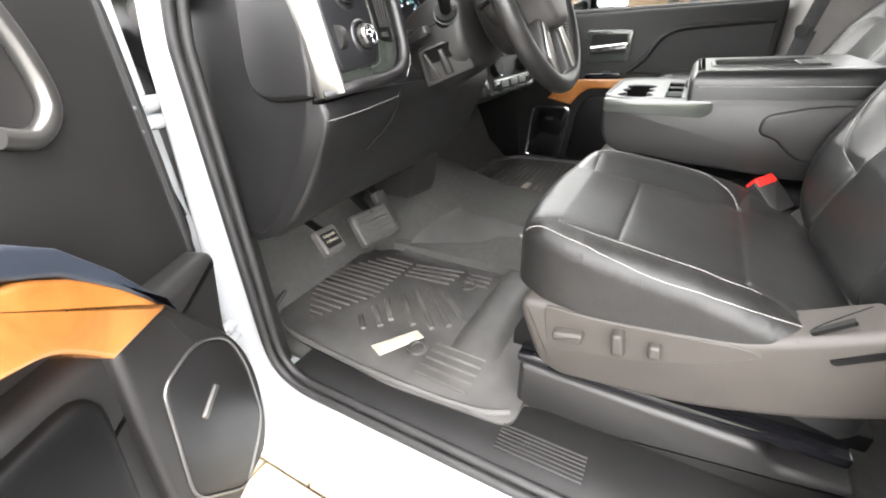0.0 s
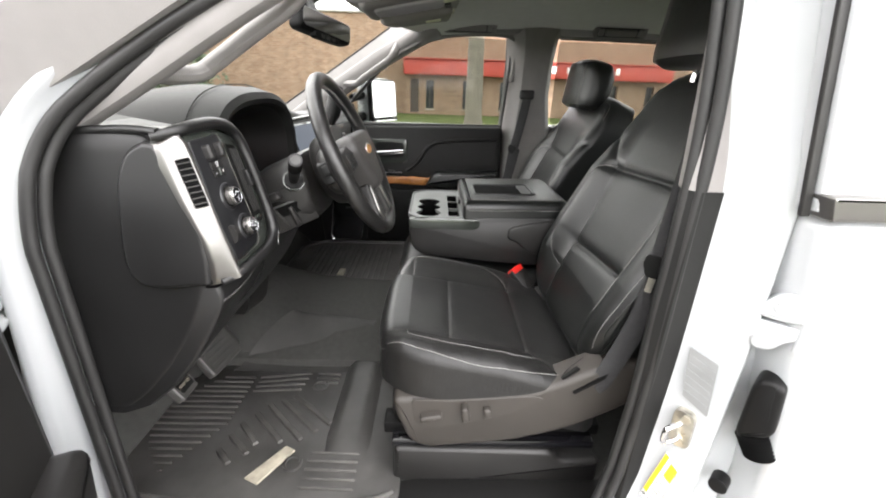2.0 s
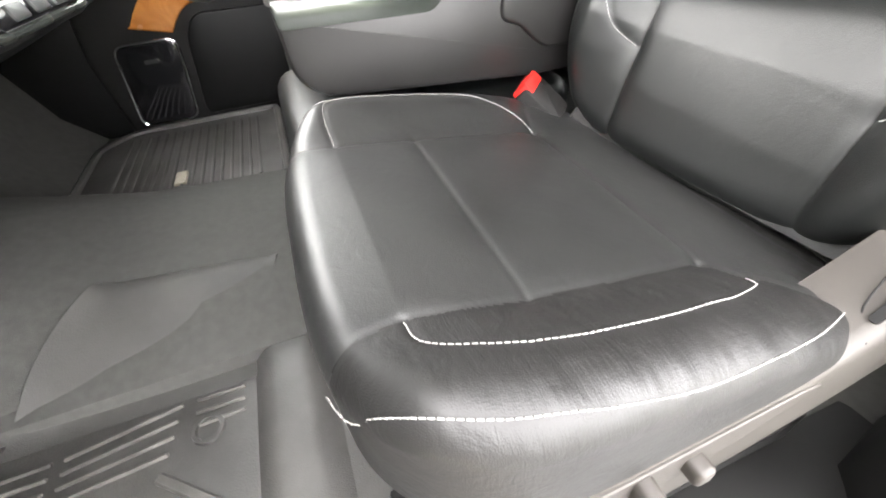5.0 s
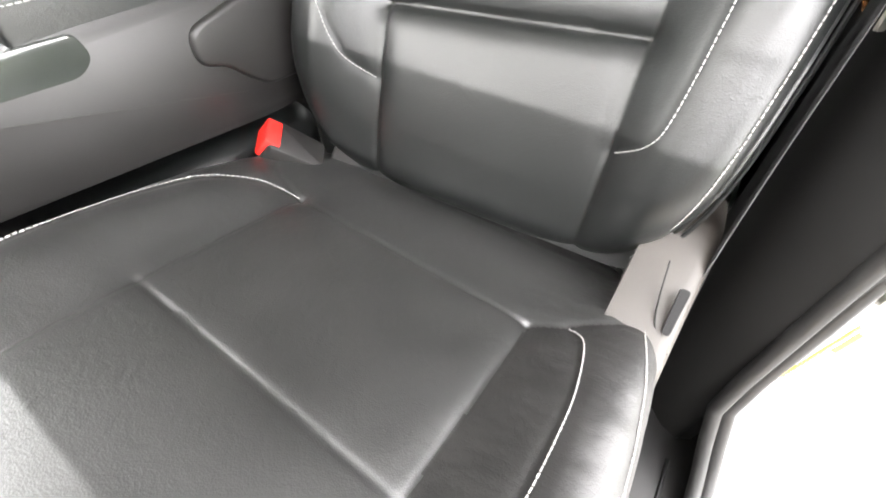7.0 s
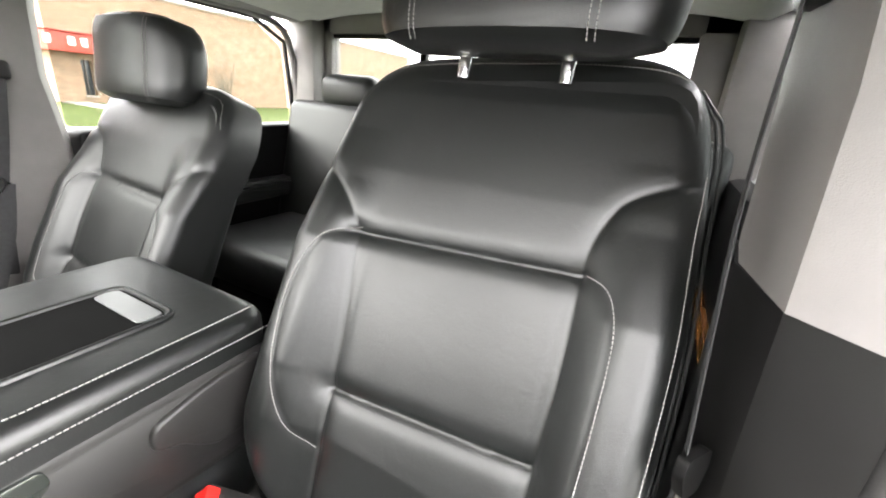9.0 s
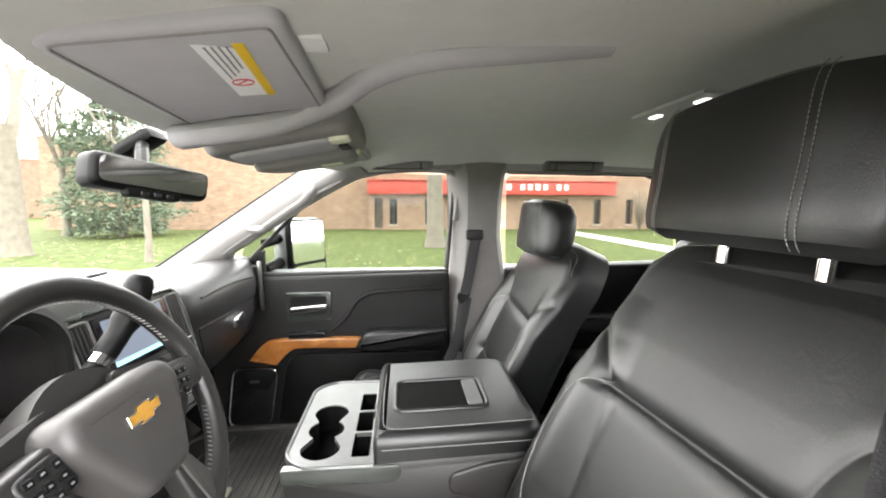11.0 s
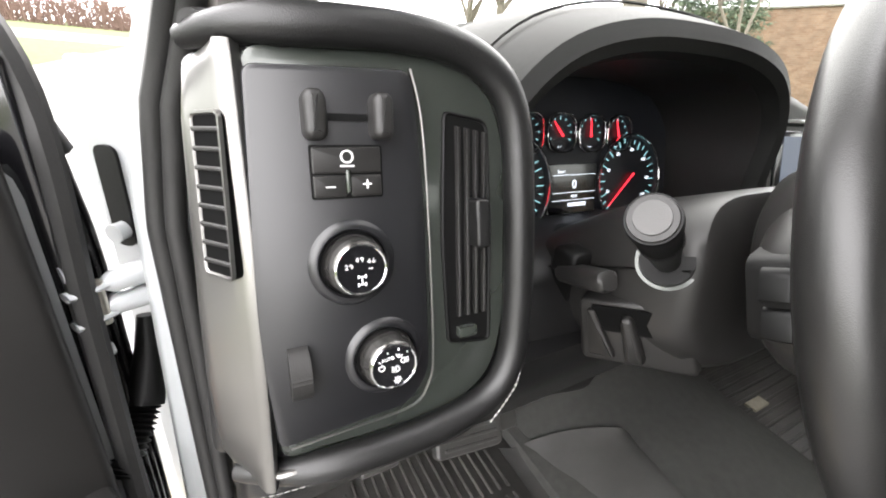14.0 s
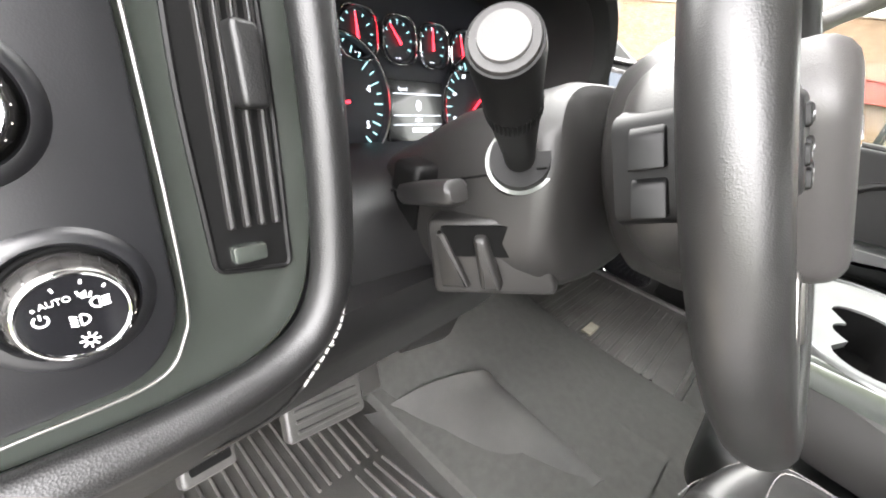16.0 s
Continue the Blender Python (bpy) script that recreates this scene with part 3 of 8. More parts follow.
def seat(cx, o, driver):
    """A leather bucket seat at cx; o is -1 where its outer side faces the driver's door and 1 where it faces the other."""
    who = "driver" if driver else "passenger"
    s = thing(who + "_seat", (cx, -0.25, 0.86), "black leather " + ("driver's seat with pale stitching and power switches" if driver else "front passenger seat with pale stitching"), "car seat", "front seats")
    # cushion, p outwards and y forwards
    yc, hl, hw = -0.252, 0.272, 0.264
    seam_o = [(0.160, 0.03), (0.160, -0.002), (0.147, -0.035), (0.142, -0.07), (0.150, -0.165), (0.152, -0.342), (0.150, -0.40)]
    seam_i = [(-0.160, 0.03), (-0.160, -0.002), (-0.147, -0.035), (-0.142, -0.07), (-0.146, -0.165), (-0.148, -0.345), (-0.146, -0.42)]
    cross1 = [(-0.146, -0.168), (0.150, -0.165)]
    cross2 = [(-0.148, -0.347), (0.152, -0.342)]
    leaf_o = catmull2([(0.142, -0.07), (0.172, -0.082), (0.200, -0.16), (0.206, -0.27), (0.196, -0.34), (0.180, -0.356)])
    leaf_i = catmull2([(-0.142, -0.07), (-0.215, -0.078), (-0.240, -0.16), (-0.226, -0.27), (-0.190, -0.33), (-0.148, -0.350)])
    rear_o = [(0.152, -0.342), (0.180, -0.356), (0.235, -0.40)]
    rear_i = [(-0.148, -0.347), (-0.20, -0.36), (-0.25, -0.40)]
    bite = [(-0.25, -0.475), (0.25, -0.475)]
    n = 250 if driver else 120
    p, q, drop, faces = dome(n, 5.0, hw, hl, 0.034, 0.085)
    y = yc + q * np.where(q > 0, 0.93, 1.0)
    y = y + np.where(q > 0, -0.035 * (np.abs(p) / hw) ** 3 * (q / hl) ** 2, 0)
    P = np.stack([p, y], 1)
    top = np.interp(y, [-0.55, -0.5, -0.345, -0.165, -0.07, 0.0, 0.05], [1.015, 1.03, 1.068, 1.100, 1.116, 1.117, 1.11])
    ap = np.abs(p)
    bol = np.clip((ap - 0.145) / 0.08, 0, 1)
    top = top + 0.026 * bol * bol * (3 - 2 * bol) * np.interp(y, [-0.5, -0.40, -0.28, -0.06, 0.02], [0, 0.5, 1, 1, 0.35])
    for line, w, dep in ((seam_o[:-1], 0.0035, 0.0030), (seam_i[:-1], 0.0035, 0.0030), (cross1, 0.003, 0.004), (cross2, 0.003, 0.004), (leaf_o, 0.003, 0.003), (leaf_i, 0.003, 0.003), (rear_o, 0.0035, 0.004), (rear_i, 0.0035, 0.004), (bite, 0.008, 0.008)):
        top = top - dep * 0.40 * bump_line(seg_dist(P, line), w * 1.15) - dep * 0.40 * bump_line(seg_dist(P, line), w * 4)
    if driver:
        worn = np.array([noise.fractal(Vector((x * 16, z * 34, 0.3)), 0.9, 2.2, 4) for x, z in P])
        top = top + 0.0016 * worn * np.clip((p - 0.12) / 0.06, 0, 1) * np.clip((-0.02 - y) / 0.05, 0, 1)
    z = top - drop
    verts = np.stack([cx + o * p, y, z], 1)
    mid = P[faces].mean(1)
    centre = [(-0.148, -0.60), *[(a, b) for a, b in seam_i[::-1]], (-0.160, 0.2), (0.160, 0.2), *seam_o, (0.150, -0.60)]
    owner = np.full(len(faces), 3)
    owner[mid[:, 0] < 0] = 4
    inc = inside(mid, centre)
    owner[inc & (mid[:, 1] > -0.166)] = 0
    owner[inc & (mid[:, 1] <= -0.166) & (mid[:, 1] > -0.345)] = 1
    rear = [(-0.4, -0.40), (-0.25, -0.40), (-0.20, -0.36), (-0.148, -0.347), (0.152, -0.342), (0.180, -0.356), (0.235, -0.40), (0.4, -0.40), (0.4, -0.8), (-0.4, -0.8)]
    owner[inside(mid, rear)] = 2
    owner[inside(mid, leaf_o + [(0.150, -0.165)])] = 5
    owner[inside(mid, leaf_i + [(-0.146, -0.165)])] = 6
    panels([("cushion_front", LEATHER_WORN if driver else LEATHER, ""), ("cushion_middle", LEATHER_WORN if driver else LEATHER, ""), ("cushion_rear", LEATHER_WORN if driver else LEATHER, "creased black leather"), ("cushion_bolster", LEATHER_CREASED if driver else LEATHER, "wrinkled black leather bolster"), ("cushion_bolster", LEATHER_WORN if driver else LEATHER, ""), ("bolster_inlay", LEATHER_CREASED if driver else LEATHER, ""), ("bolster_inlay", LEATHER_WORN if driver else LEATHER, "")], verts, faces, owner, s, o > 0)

    def on_cushion(line, lift=0.0012, off=0.0):
        out = []
        for a, b in line:
            d2 = (P[:, 0] - a) ** 2 + (P[:, 1] - b) ** 2 + 1e3 * (drop > 0.05)
            k = np.argpartition(d2, 8)[:8]
            g = 1 / (d2[k] + 1e-6)
            out.append((cx + o * a, b, float((z[k] * g).sum() / g.sum()) + lift))
        return out
    stitches("stitching", on_cushion([(a + 0.004, b) for a, b in leaf_o]), s)
    stitches("stitching", on_cushion([(a - 0.004, b) for a, b in leaf_i]), s)
    edge = catmull2([(0.158, -0.006), (0.190, -0.020), (0.226, -0.062), (0.246, -0.122), (0.257, -0.22), (0.252, -0.33), (0.238, -0.40)], 6)
    stitches("stitching", on_cushion(edge), s)
    edge = catmull2([(-0.158, -0.006), (-0.190, -0.020), (-0.226, -0.062), (-0.246, -0.122), (-0.257, -0.22), (-0.252, -0.33)], 6)
    stitches("stitching", on_cushion(edge), s)

    # backrest in its own leaning plane
    ax = Axes((cx - o * 0.010, -0.472, 1.06), (o, 0, 0), (0, -0.40, 0.917))
    sw = 1 if o < 0 else -1
    bseam_o = catmull2([(0.155, -0.03), (0.155, 0.09), (0.149, 0.20), (0.152, 0.30), (0.148, 0.40), (0.146, 0.44), (0.160, 0.490), (0.187, 0.522), (0.262, 0.556)])
    bseam_i = catmull2([(-0.118, -0.03), (-0.126, 0.10), (-0.137, 0.18), (-0.148, 0.28), (-0.163, 0.395), (-0.180, 0.430), (-0.212, 0.463), (-0.272, 0.502)])
    c_low, c_up = [(-0.137, 0.180), (0.149, 0.199)], [(-0.172, 0.402), (0.147, 0.420)]
    bleaf_o = catmull2([(0.150, 0.422), (0.172, 0.413), (0.186, 0.390), (0.193, 0.35), (0.194, 0.26), (0.191, 0.16), (0.183, 0.122), (0.155, 0.103)])
    bleaf_i = catmull2([(-0.160, 0.410), (-0.195, 0.390), (-0.219, 0.345), (-0.227, 0.28), (-0.215, 0.205), (-0.192, 0.150), (-0.165, 0.112), (-0.127, 0.098)])
    hb, hw2 = 0.366, 0.264
    p, q, drop, faces = dome(n, 5.5, hw2, hb, 0.036, 0.075)
    v = 0.338 + q + 0.05 * p
    p = p * np.interp(v, [-0.03, 0.1, 0.35, 0.55, 0.70], [0.90, 0.985, 1.0, 0.985, 0.96])
    p = p - 0.010 * np.clip((v - 0.35) / 0.25, 0, 1)
    P2 = np.stack([p, v], 1)
    w = np.interp(v, [-0.04, 0.05, 0.12, 0.19, 0.30, 0.40, 0.50, 0.62, 0.70], [0.01, 0.022, 0.026, 0.019, 0.016, 0.013, 0.012, 0.004, -0.010])
    ap = np.abs(p)
    bol = np.clip((ap - 0.135) / 0.075, 0, 1)
    w = w + 0.042 * bol * bol * (3 - 2 * bol) * np.interp(v, [-0.03, 0.08, 0.2, 0.38, 0.48, 0.56], [0.3, 0.8, 1, 0.85, 0.25, 0])
    for line, wd, dep in ((bseam_o, 0.0035, 0.006), (bseam_i, 0.0035, 0.006), (c_low, 0.0038, 0.009), (c_up, 0.0038, 0.009), (bleaf_o, 0.003, 0.002), (bleaf_i, 0.003, 0.002)):
        d = seg_dist(P2, line)
        w = w - dep * 0.40 * bump_line(d, wd * 1.15) - dep * 0.55 * bump_line(d, wd * 4)
    w = w - drop
    U, VV, W = np.array(ax.u), np.array(ax.v), np.array((0, 0.917, 0.40))
    verts = np.array(ax.o) + p[:, None] * U + v[:, None] * VV + w[:, None] * W
    mid = P2[faces].mean(1)
    owner = np.full(len(faces), 3)
    owner[mid[:, 0] < 0] = 4
    ins = [(-0.118, -0.2)] + [(a, b) for a, b in bseam_i if b <= 0.395] + [(a, b) for a, b in bseam_o if b <= 0.415][::-1] + [(0.155, -0.2)]
    inc = inside(mid, ins)
    owner[inc & (mid[:, 1] < 0.19)] = 0
    owner[inc & (mid[:, 1] >= 0.19)] = 1
    head = [(a, b) for a, b in bseam_o if b >= 0.41] + [(0.4, 0.56), (0.4, 0.9), (-0.4, 0.9), (-0.4, 0.50)] + [(a, b) for a, b in bseam_i if b >= 0.39][::-1]
    owner[inside(mid, head)] = 2
    owner[inside(mid, bleaf_o)] = 5
    owner[inside(mid, bleaf_i)] = 6
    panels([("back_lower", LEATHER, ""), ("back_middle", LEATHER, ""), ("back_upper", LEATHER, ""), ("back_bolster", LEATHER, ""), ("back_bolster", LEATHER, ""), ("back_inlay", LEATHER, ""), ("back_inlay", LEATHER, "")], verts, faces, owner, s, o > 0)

    def on_back(line, lift=0.001):
        out = []
        for a, b in line:
            d2 = (P2[:, 0] - a) ** 2 + (P2[:, 1] - b) ** 2 + 1e3 * (drop > 0.05)
            k = np.argpartition(d2, 8)[:8]
            g = 1 / (d2[k] + 1e-6)
            ww = float((w[k] * g).sum() / g.sum()) + lift
            out.append(Vector(np.array(ax.o) + a * U + b * VV + ww * W))
        return out
    stitches("stitching", on_back([(a + 0.004, b) for a, b in bleaf_o]), s)
    stitches("stitching", on_back([(a - 0.004, b) for a, b in bleaf_i]), s)
    side = catmull2([(0.205, -0.01), (0.238, 0.08), (0.250, 0.2), (0.252, 0.35), (0.246, 0.48), (0.240, 0.60), (0.210, 0.668), (0.12, 0.680), (0, 0.678), (-0.12, 0.672), (-0.215, 0.655), (-0.250, 0.59)], 5)
    stitches("stitching", on_back(side), s)
    for k, off in (("piping", 0.0075), ("piping", 0.0145)):
        part(k, tube(bmesh.new(), on_back([(a + (off if i < 6 * 5 - 2 else 0.0), b + (off if i >= 6 * 5 - 2 else 0.0)) for i, (a, b) in enumerate(side[:30])], 0.0004), 0.0021, 6), LEATHER, s)
    # rear shell of the backrest
    lay = Axes(ax.o, (1, 0, 0), (0, -0.40, 0.917))
    bm = plate(lay, rpoly([(a, b + 0.05 * o * a) for a, b in ((-0.232, -0.02), (0.232, -0.02), (0.248, 0.2), (0.244 - 0.008 * o, 0.5), (0.226 - 0.010 * o, 0.650), (-0.226 - 0.010 * o, 0.650), (-0.244 - 0.008 * o, 0.5), (-0.248, 0.2))], 0.04), 0.0, 0.108, 0.03, 3)
    part("back_shell", bm, LEATHER, s)

    # headrest with two posts
    hx, hy, hz = cx + (0.010 if driver else 0.002), -0.704 if driver else -0.718, 1.776 if driver else 1.728
    hw_, hh_ = (0.188, 0.094) if driver else (0.172, 0.095)
    for k in (-0.07, 0.07):
        part("headrest_post", tube(bmesh.new(), [(hx + k, -0.722, 1.655), (hx + k, -0.730, 1.73)], 0.0095, 14), CHROME, s, "polished steel post")
        part("post_collar", tube(bmesh.new(), [(hx + k, -0.728, 1.692), (hx + k, -0.729, 1.702)], [0.021, 0.016], 16), PLASTIC_BLACK, s)
    hax = Axes((hx, hy, hz), (1, 0, 0), (0, -0.12, 1))
    rings = []
    for k in range(15):
        f = -1 + 2 * k / 14
        e = (1 - abs(f) ** 3.2) ** (1 / 3.2)
        ring = []
        for j in range(44):
            a = 2 * math.pi * j / 44
            ca, sa = math.cos(a), math.sin(a)
            pw = 2 / 3.4
            uu = hw_ * math.copysign(abs(ca) ** pw, ca) * (0.72 + 0.28 * e if f < 0 else 0.50 + 0.50 * (1 - f ** 2.6) ** (1 / 2.6))
            dd = 0.066 * math.copysign(abs(sa) ** pw, sa) * (0.45 + 0.55 * e)
            dd += -0.010 * (f ** 2) + 0.012 * (uu / 0.15) ** 2 * (1 if dd < 0 else 0.4)
            ring.append(hax.at(uu, hh_ * f, dd * 1.0))
        rings.append(ring)
    bm = loft(bmesh.new(), rings)
    part("headrest", bm, LEATHER, s, "padded leather headrest")
    for k in (-0.110, -0.102, 0.102, 0.110):
        line = []
        for f in np.linspace(-0.95, 0.95, 30):
            e = (1 - abs(f) ** 3.2) ** (1 / 3.2)
            ca = min(1.0, (abs(k) / (hw_ * (0.72 + 0.28 * e if f < 0 else 0.50 + 0.50 * (1 - f ** 2.6) ** (1 / 2.6)))) ** 1.7)
            dd = -0.066 * max(0.0, 1 - ca * ca) ** 0.294 * (0.45 + 0.55 * e)
            line.append(hax.at(k, hh_ * f, dd - 0.010 * f ** 2 + 0.012 * (k / 0.15) ** 2 - 0.001))
        stitches("stitching", line, s)

    # plastic side shield and its parts
    out = cx + o * 0.254
    sax = Axes((out, 0, 0), (0, 1, 0), (0, 0, 1))
    d = o  # +w of this frame points to +x
    outline = rpoly([(-0.045, 1.02), (-0.05, 0.985), (-0.080, 0.905), (-0.115, 0.885), (-0.30, 0.905), (-0.43, 0.945), (-0.535, 1.005), (-0.60, 1.06), (-0.585, 1.105), (-0.50, 1.122), (-0.40, 1.072), (-0.34, 1.045), (-0.20, 1.03)], [0.02, 0.02, 0.02, 0.03, 0.05, 0.06, 0.04, 0.02, 0.02, 0.02, 0.03, 0.03, 0.05])
    part("side_shield", plate(sax, outline, d * -0.05, d * 0.012, 0.014, 4), SEAT_PLASTIC, s, "moulded plastic side shield")
    if driver:
        inl = rpoly([(-0.085, 1.022), (-0.095, 0.955), (-0.115, 0.945), (-0.22, 0.965), (-0.30, 0.99), (-0.365, 1.03), (-0.34, 1.035), (-0.18, 1.02)], 0.012)
        part("switch_panel", plate(sax, inl, d * 0.008, d * 0.0135, 0.001, 1), SEAT_PLASTIC, s)
        sw_ob = part("seat_switch", plate(sax, rpoly([(-0.105, 0.972), (-0.150, 0.978), (-0.150, 0.995), (-0.105, 0.988)], 0.006), d * 0.012, d * 0.030, 0.005, 3), SEAT_PLASTIC, s, "grey power seat switch")
        part("recline_switch", plate(sax, rpoly([(-0.192, 0.978), (-0.210, 0.982), (-0.202, 1.018), (-0.188, 1.014)], 0.006), d * 0.012, d * 0.034, 0.005, 3), SEAT_PLASTIC, s, "grey recline switch")
        part("lumbar_switch", plate(sax, rpoly([(-0.238, 0.985), (-0.256, 0.988), (-0.252, 1.010), (-0.236, 1.008)], 0.006), d * 0.012, d * 0.028, 0.005, 3), SEAT_PLASTIC, s, "grey lumbar switch")
        slot = rpoly([(-0.425, 1.043), (-0.418, 1.048), (-0.490, 1.100), (-0.497, 1.094)], 0.003)
        part("belt_slot", plate(sax, slot, d * 0.008, d * 0.0142), PLASTIC_BLACK, s)
        tax_ = Axes((-0.73, -0.400, 1.072), (1, 0, 0), (0, -0.749, 0.662))
        part("belt_slot", plate(tax_, rpoly([(-0.0125, -0.003), (-0.006, -0.003), (-0.004, 0.040), (-0.0125, 0.040)], 0.003), -0.004, 0.0012), PLASTIC_BLACK, s, "dark slot for the belt")
        part("shield_seam", tube(bmesh.new(), smooth_line([tax_.at(-0.018, -0.018, 0.0), tax_.at(0.002, 0.004, 0.0), tax_.at(0.013, 0.058, 0.0)], 5), 0.0008, 6), PLASTIC_BLACK, s)
    # base, tracks and storage box under the cushion
    bm = box((cx, -0.26, 0.955), (0.44, 0.44, 0.09), 0.02)
    part("seat_frame", bm, PLASTIC_BLACK, s)
    for k in (-0.19, 0.19):
        part("seat_track", box((cx + k, -0.27, 0.893), (0.05, 0.50, 0.03), 0.004), PLASTIC_BLACK, s, "black steel sliding track")
    bx = Axes((cx + o * 0.232, 0, 0), (0, 1, 0), (0, 0, 1))
    part("base_cover", plate(bx, rpoly([(-0.045, 0.868), (-0.042, 0.735), (-0.52, 0.735), (-0.52, 0.835), (-0.425, 0.832), (-0.405, 0.862)], [0.012, 0.01, 0.02, 0.01, 0.02, 0.02]), d * -0.35, d * 0.018, 0.012, 3), PLASTIC, s, "moulded plastic base cover")
    part("track_cover", box((cx + o * 0.20, -0.27, 0.878), (0.09, 0.46, 0.02), 0.005), GLOSS_BLACK, s)
    return s


seat(-0.485, -1, True)
passenger_seat = seat(0.485, 1, False)
passenger_seat.location.x -= 0.025
passenger_seat.location.y -= 0.05
passenger_seat.location.z -= 0.075


def buckle(x, y, z, lean):
    b = thing("seat_belt_buckle", (x, y, z - 0.06), "black seat belt buckle with a red release button", "seat belt", "seat belt buckles")
    ax = Axes((x, y, z), (0.50, 0.62 * lean, 0.22), (0.50, 0.55, 0.66))
    part("buckle_body", plate(ax, rpoly([(-0.022, -0.075), (0.022, -0.075), (0.025, 0.0), (-0.025, 0.0)], 0.006), -0.016, 0.016, 0.005, 2), PLASTIC, b)
    part("release_button", plate(ax, rect(-0.020, -0.014, 0.020, 0.006, 0.004), -0.012, 0.018, 0.003, 2), RED_PLASTIC, b, "red release button")
    part("stalk", tube(bmesh.new(), [ax.at(0, -0.07), ax.at(0, -0.13, -0.01)], 0.018, 8, flat=0.4), PLASTIC_BLACK, b)
    return b


buckle(-0.243, -0.384, 1.094, -1)

# ---- dashboard ----
dash = thing("dashboard", (0, 0.55, 1.12), "dark grey moulded dashboard with silver trim and stitched edges", "dashboard")


def profile_x(sections, parent, name, material, label="", closed=True):
    """Skins sections given as (x, [(y, z), ...])."""
    return part(name, loft(bmesh.new(), [[(x, y, z) for y, z in sec] for x, sec in sections], closed=closed), material, parent, label)


# end of the dash, facing the open door
def end_x(z):
    """How far out the end of the dash stands at a height."""
    return float(np.interp(z, [1.09, 1.20, 1.33, 1.41, 1.54, 1.556], [-0.866, -0.858, -0.848, -0.844, -0.836, -0.835]))


rings = []
for z, yr in zip(np.linspace(1.088, 1.556, 32), np.interp(np.linspace(1.088, 1.556, 32), [1.088, 1.102, 1.128, 1.18, 1.23, 1.277, 1.319, 1.35, 1.41, 1.50, 1.556], [0.408, 0.383, 0.349, 0.304, 0.270, 0.246, 0.231, 0.231, 0.232, 0.262, 0.285])):
    xs = end_x(z) + 0.006 * max(0.0, (z - 1.545) / 0.011) + 0.006 * max(0.0, (1.10 - z) / 0.012)
    rings.append([(-0.75, 0.50, z), (xs + 0.003, 0.47, z)] + [(xs, y, z) for y in np.linspace(0.44, yr + 0.012, 7)] + [(xs + 0.001, yr + 0.006, z), (xs + 0.004, yr + 0.001, z), (-0.75, yr + 0.004, z)])
part("end_cap", loft(bmesh.new(), rings), PLASTIC_SOFT, dash, "dark soft-touch end cap")
cover = [(0.2180, 1.334), (0.2145, 1.37), (0.2165, 1.413), (0.238, 1.485), (0.262, 1.540)] + catmull2([(0.280, 1.545), (0.306, 1.528), (0.324, 1.493), (0.333, 1.44), (0.338, 1.37), (0.327, 1.337), (0.296, 1.326), (0.230, 1.331)], 5)
fx = Axes((-0.8605, 0, 1.33), (0, 1, 0), (0.063, 0, 1))
part("fuse_cover", plate(fx, [(a, b - 1.33) for a, b in cover], 0.030, 0.0, 0.0075, 5), PLASTIC_SOFT, dash, "dark cushioned fuse cover")
part("cover_seam", tube(bmesh.new(), [fx.at(a + (0.0012 if a > 0.29 else 0), b - 1.33 - (0.0012 if b < 1.34 else 0), 0.0095) for a, b in cover], 0.0016, 6, closed=True), PLASTIC_BLACK, dash)
part("end_roll", tube(bmesh.new(), smooth_line([(-0.840, 0.258, 1.557), (-0.832, 0.30, 1.559), (-0.828, 0.36, 1.556), (-0.826, 0.44, 1.547)], 6), 0.0060, 12), PLASTIC_SOFT, dash, "padded roll along the top of the end cap")

# knee bolster and lower dash
rings = []
for x, lift, fwd in ((-0.8495, 0.0, 0.007), (-0.846, 0.0, 0.002), (-0.838, 0.0, 0.0), (-0.80, 0.002, 0.0), (-0.70, 0.004, 0.004), (-0.62, 0.0, 0.012), (-0.50, -0.006, 0.02), (-0.36, -0.012, 0.03), (-0.24, -0.018, 0.05), (-0.14, -0.02, 0.07)):
    sec = [(0.212 + fwd, 1.322 + lift), (0.206 + fwd, 1.305 + lift), (0.215 + fwd, 1.278 + lift), (0.236 + fwd, 1.238 + lift), (0.266 + fwd, 1.190 + lift * 1.5), (0.305 + fwd, 1.142 + lift * 1.5), (0.350 + fwd, 1.102 + lift), (0.395 + fwd, 1.085 - lift), (0.46, 1.088), (0.55, 1.15), (0.55, 1.322 + lift)]
    rings.append([(x + ((end_x(z) + 0.851) if x < -0.82 else 0.0), y, z) for y, z in sec])
part("knee_bolster", loft(bmesh.new(), rings), PLASTIC_SOFT, dash, "dark moulded knee panel")
stitches("stitching", smooth_line([(-0.847, 0.206, 1.301), (-0.80, 0.200, 1.303), (-0.72, 0.205, 1.306), (-0.655, 0.215, 1.308)], 8), dash, 0.0004, 0.0045)
part("panel_seam", tube(bmesh.new(), smooth_line([(-0.66, 0.212, 1.315), (-0.69, 0.218, 1.27), (-0.74, 0.27, 1.205), (-0.77, 0.335, 1.145)], 6), 0.0016, 6), PLASTIC_BLACK, dash)

# switch panel at the outer end
pax = Axes((-0.765, 0.203, 1.44), (1, -0.03, 0), (0, 0.24, 1))
OUTER = rpoly([(-0.066, 0.121), (0.030, 0.128), (0.076, 0.112), (0.091, 0.075), (0.093, -0.040), (0.080, -0.090), (0.040, -0.108), (-0.066, -0.102)], [0.02, 0.05, 0.03, 0.03, 0.05, 0.035, 0.04, 0.015], 5)
part("panel_back", plate(pax, OUTER, -0.09, -0.010, 0.006, 2), PLASTIC_SOFT, dash)
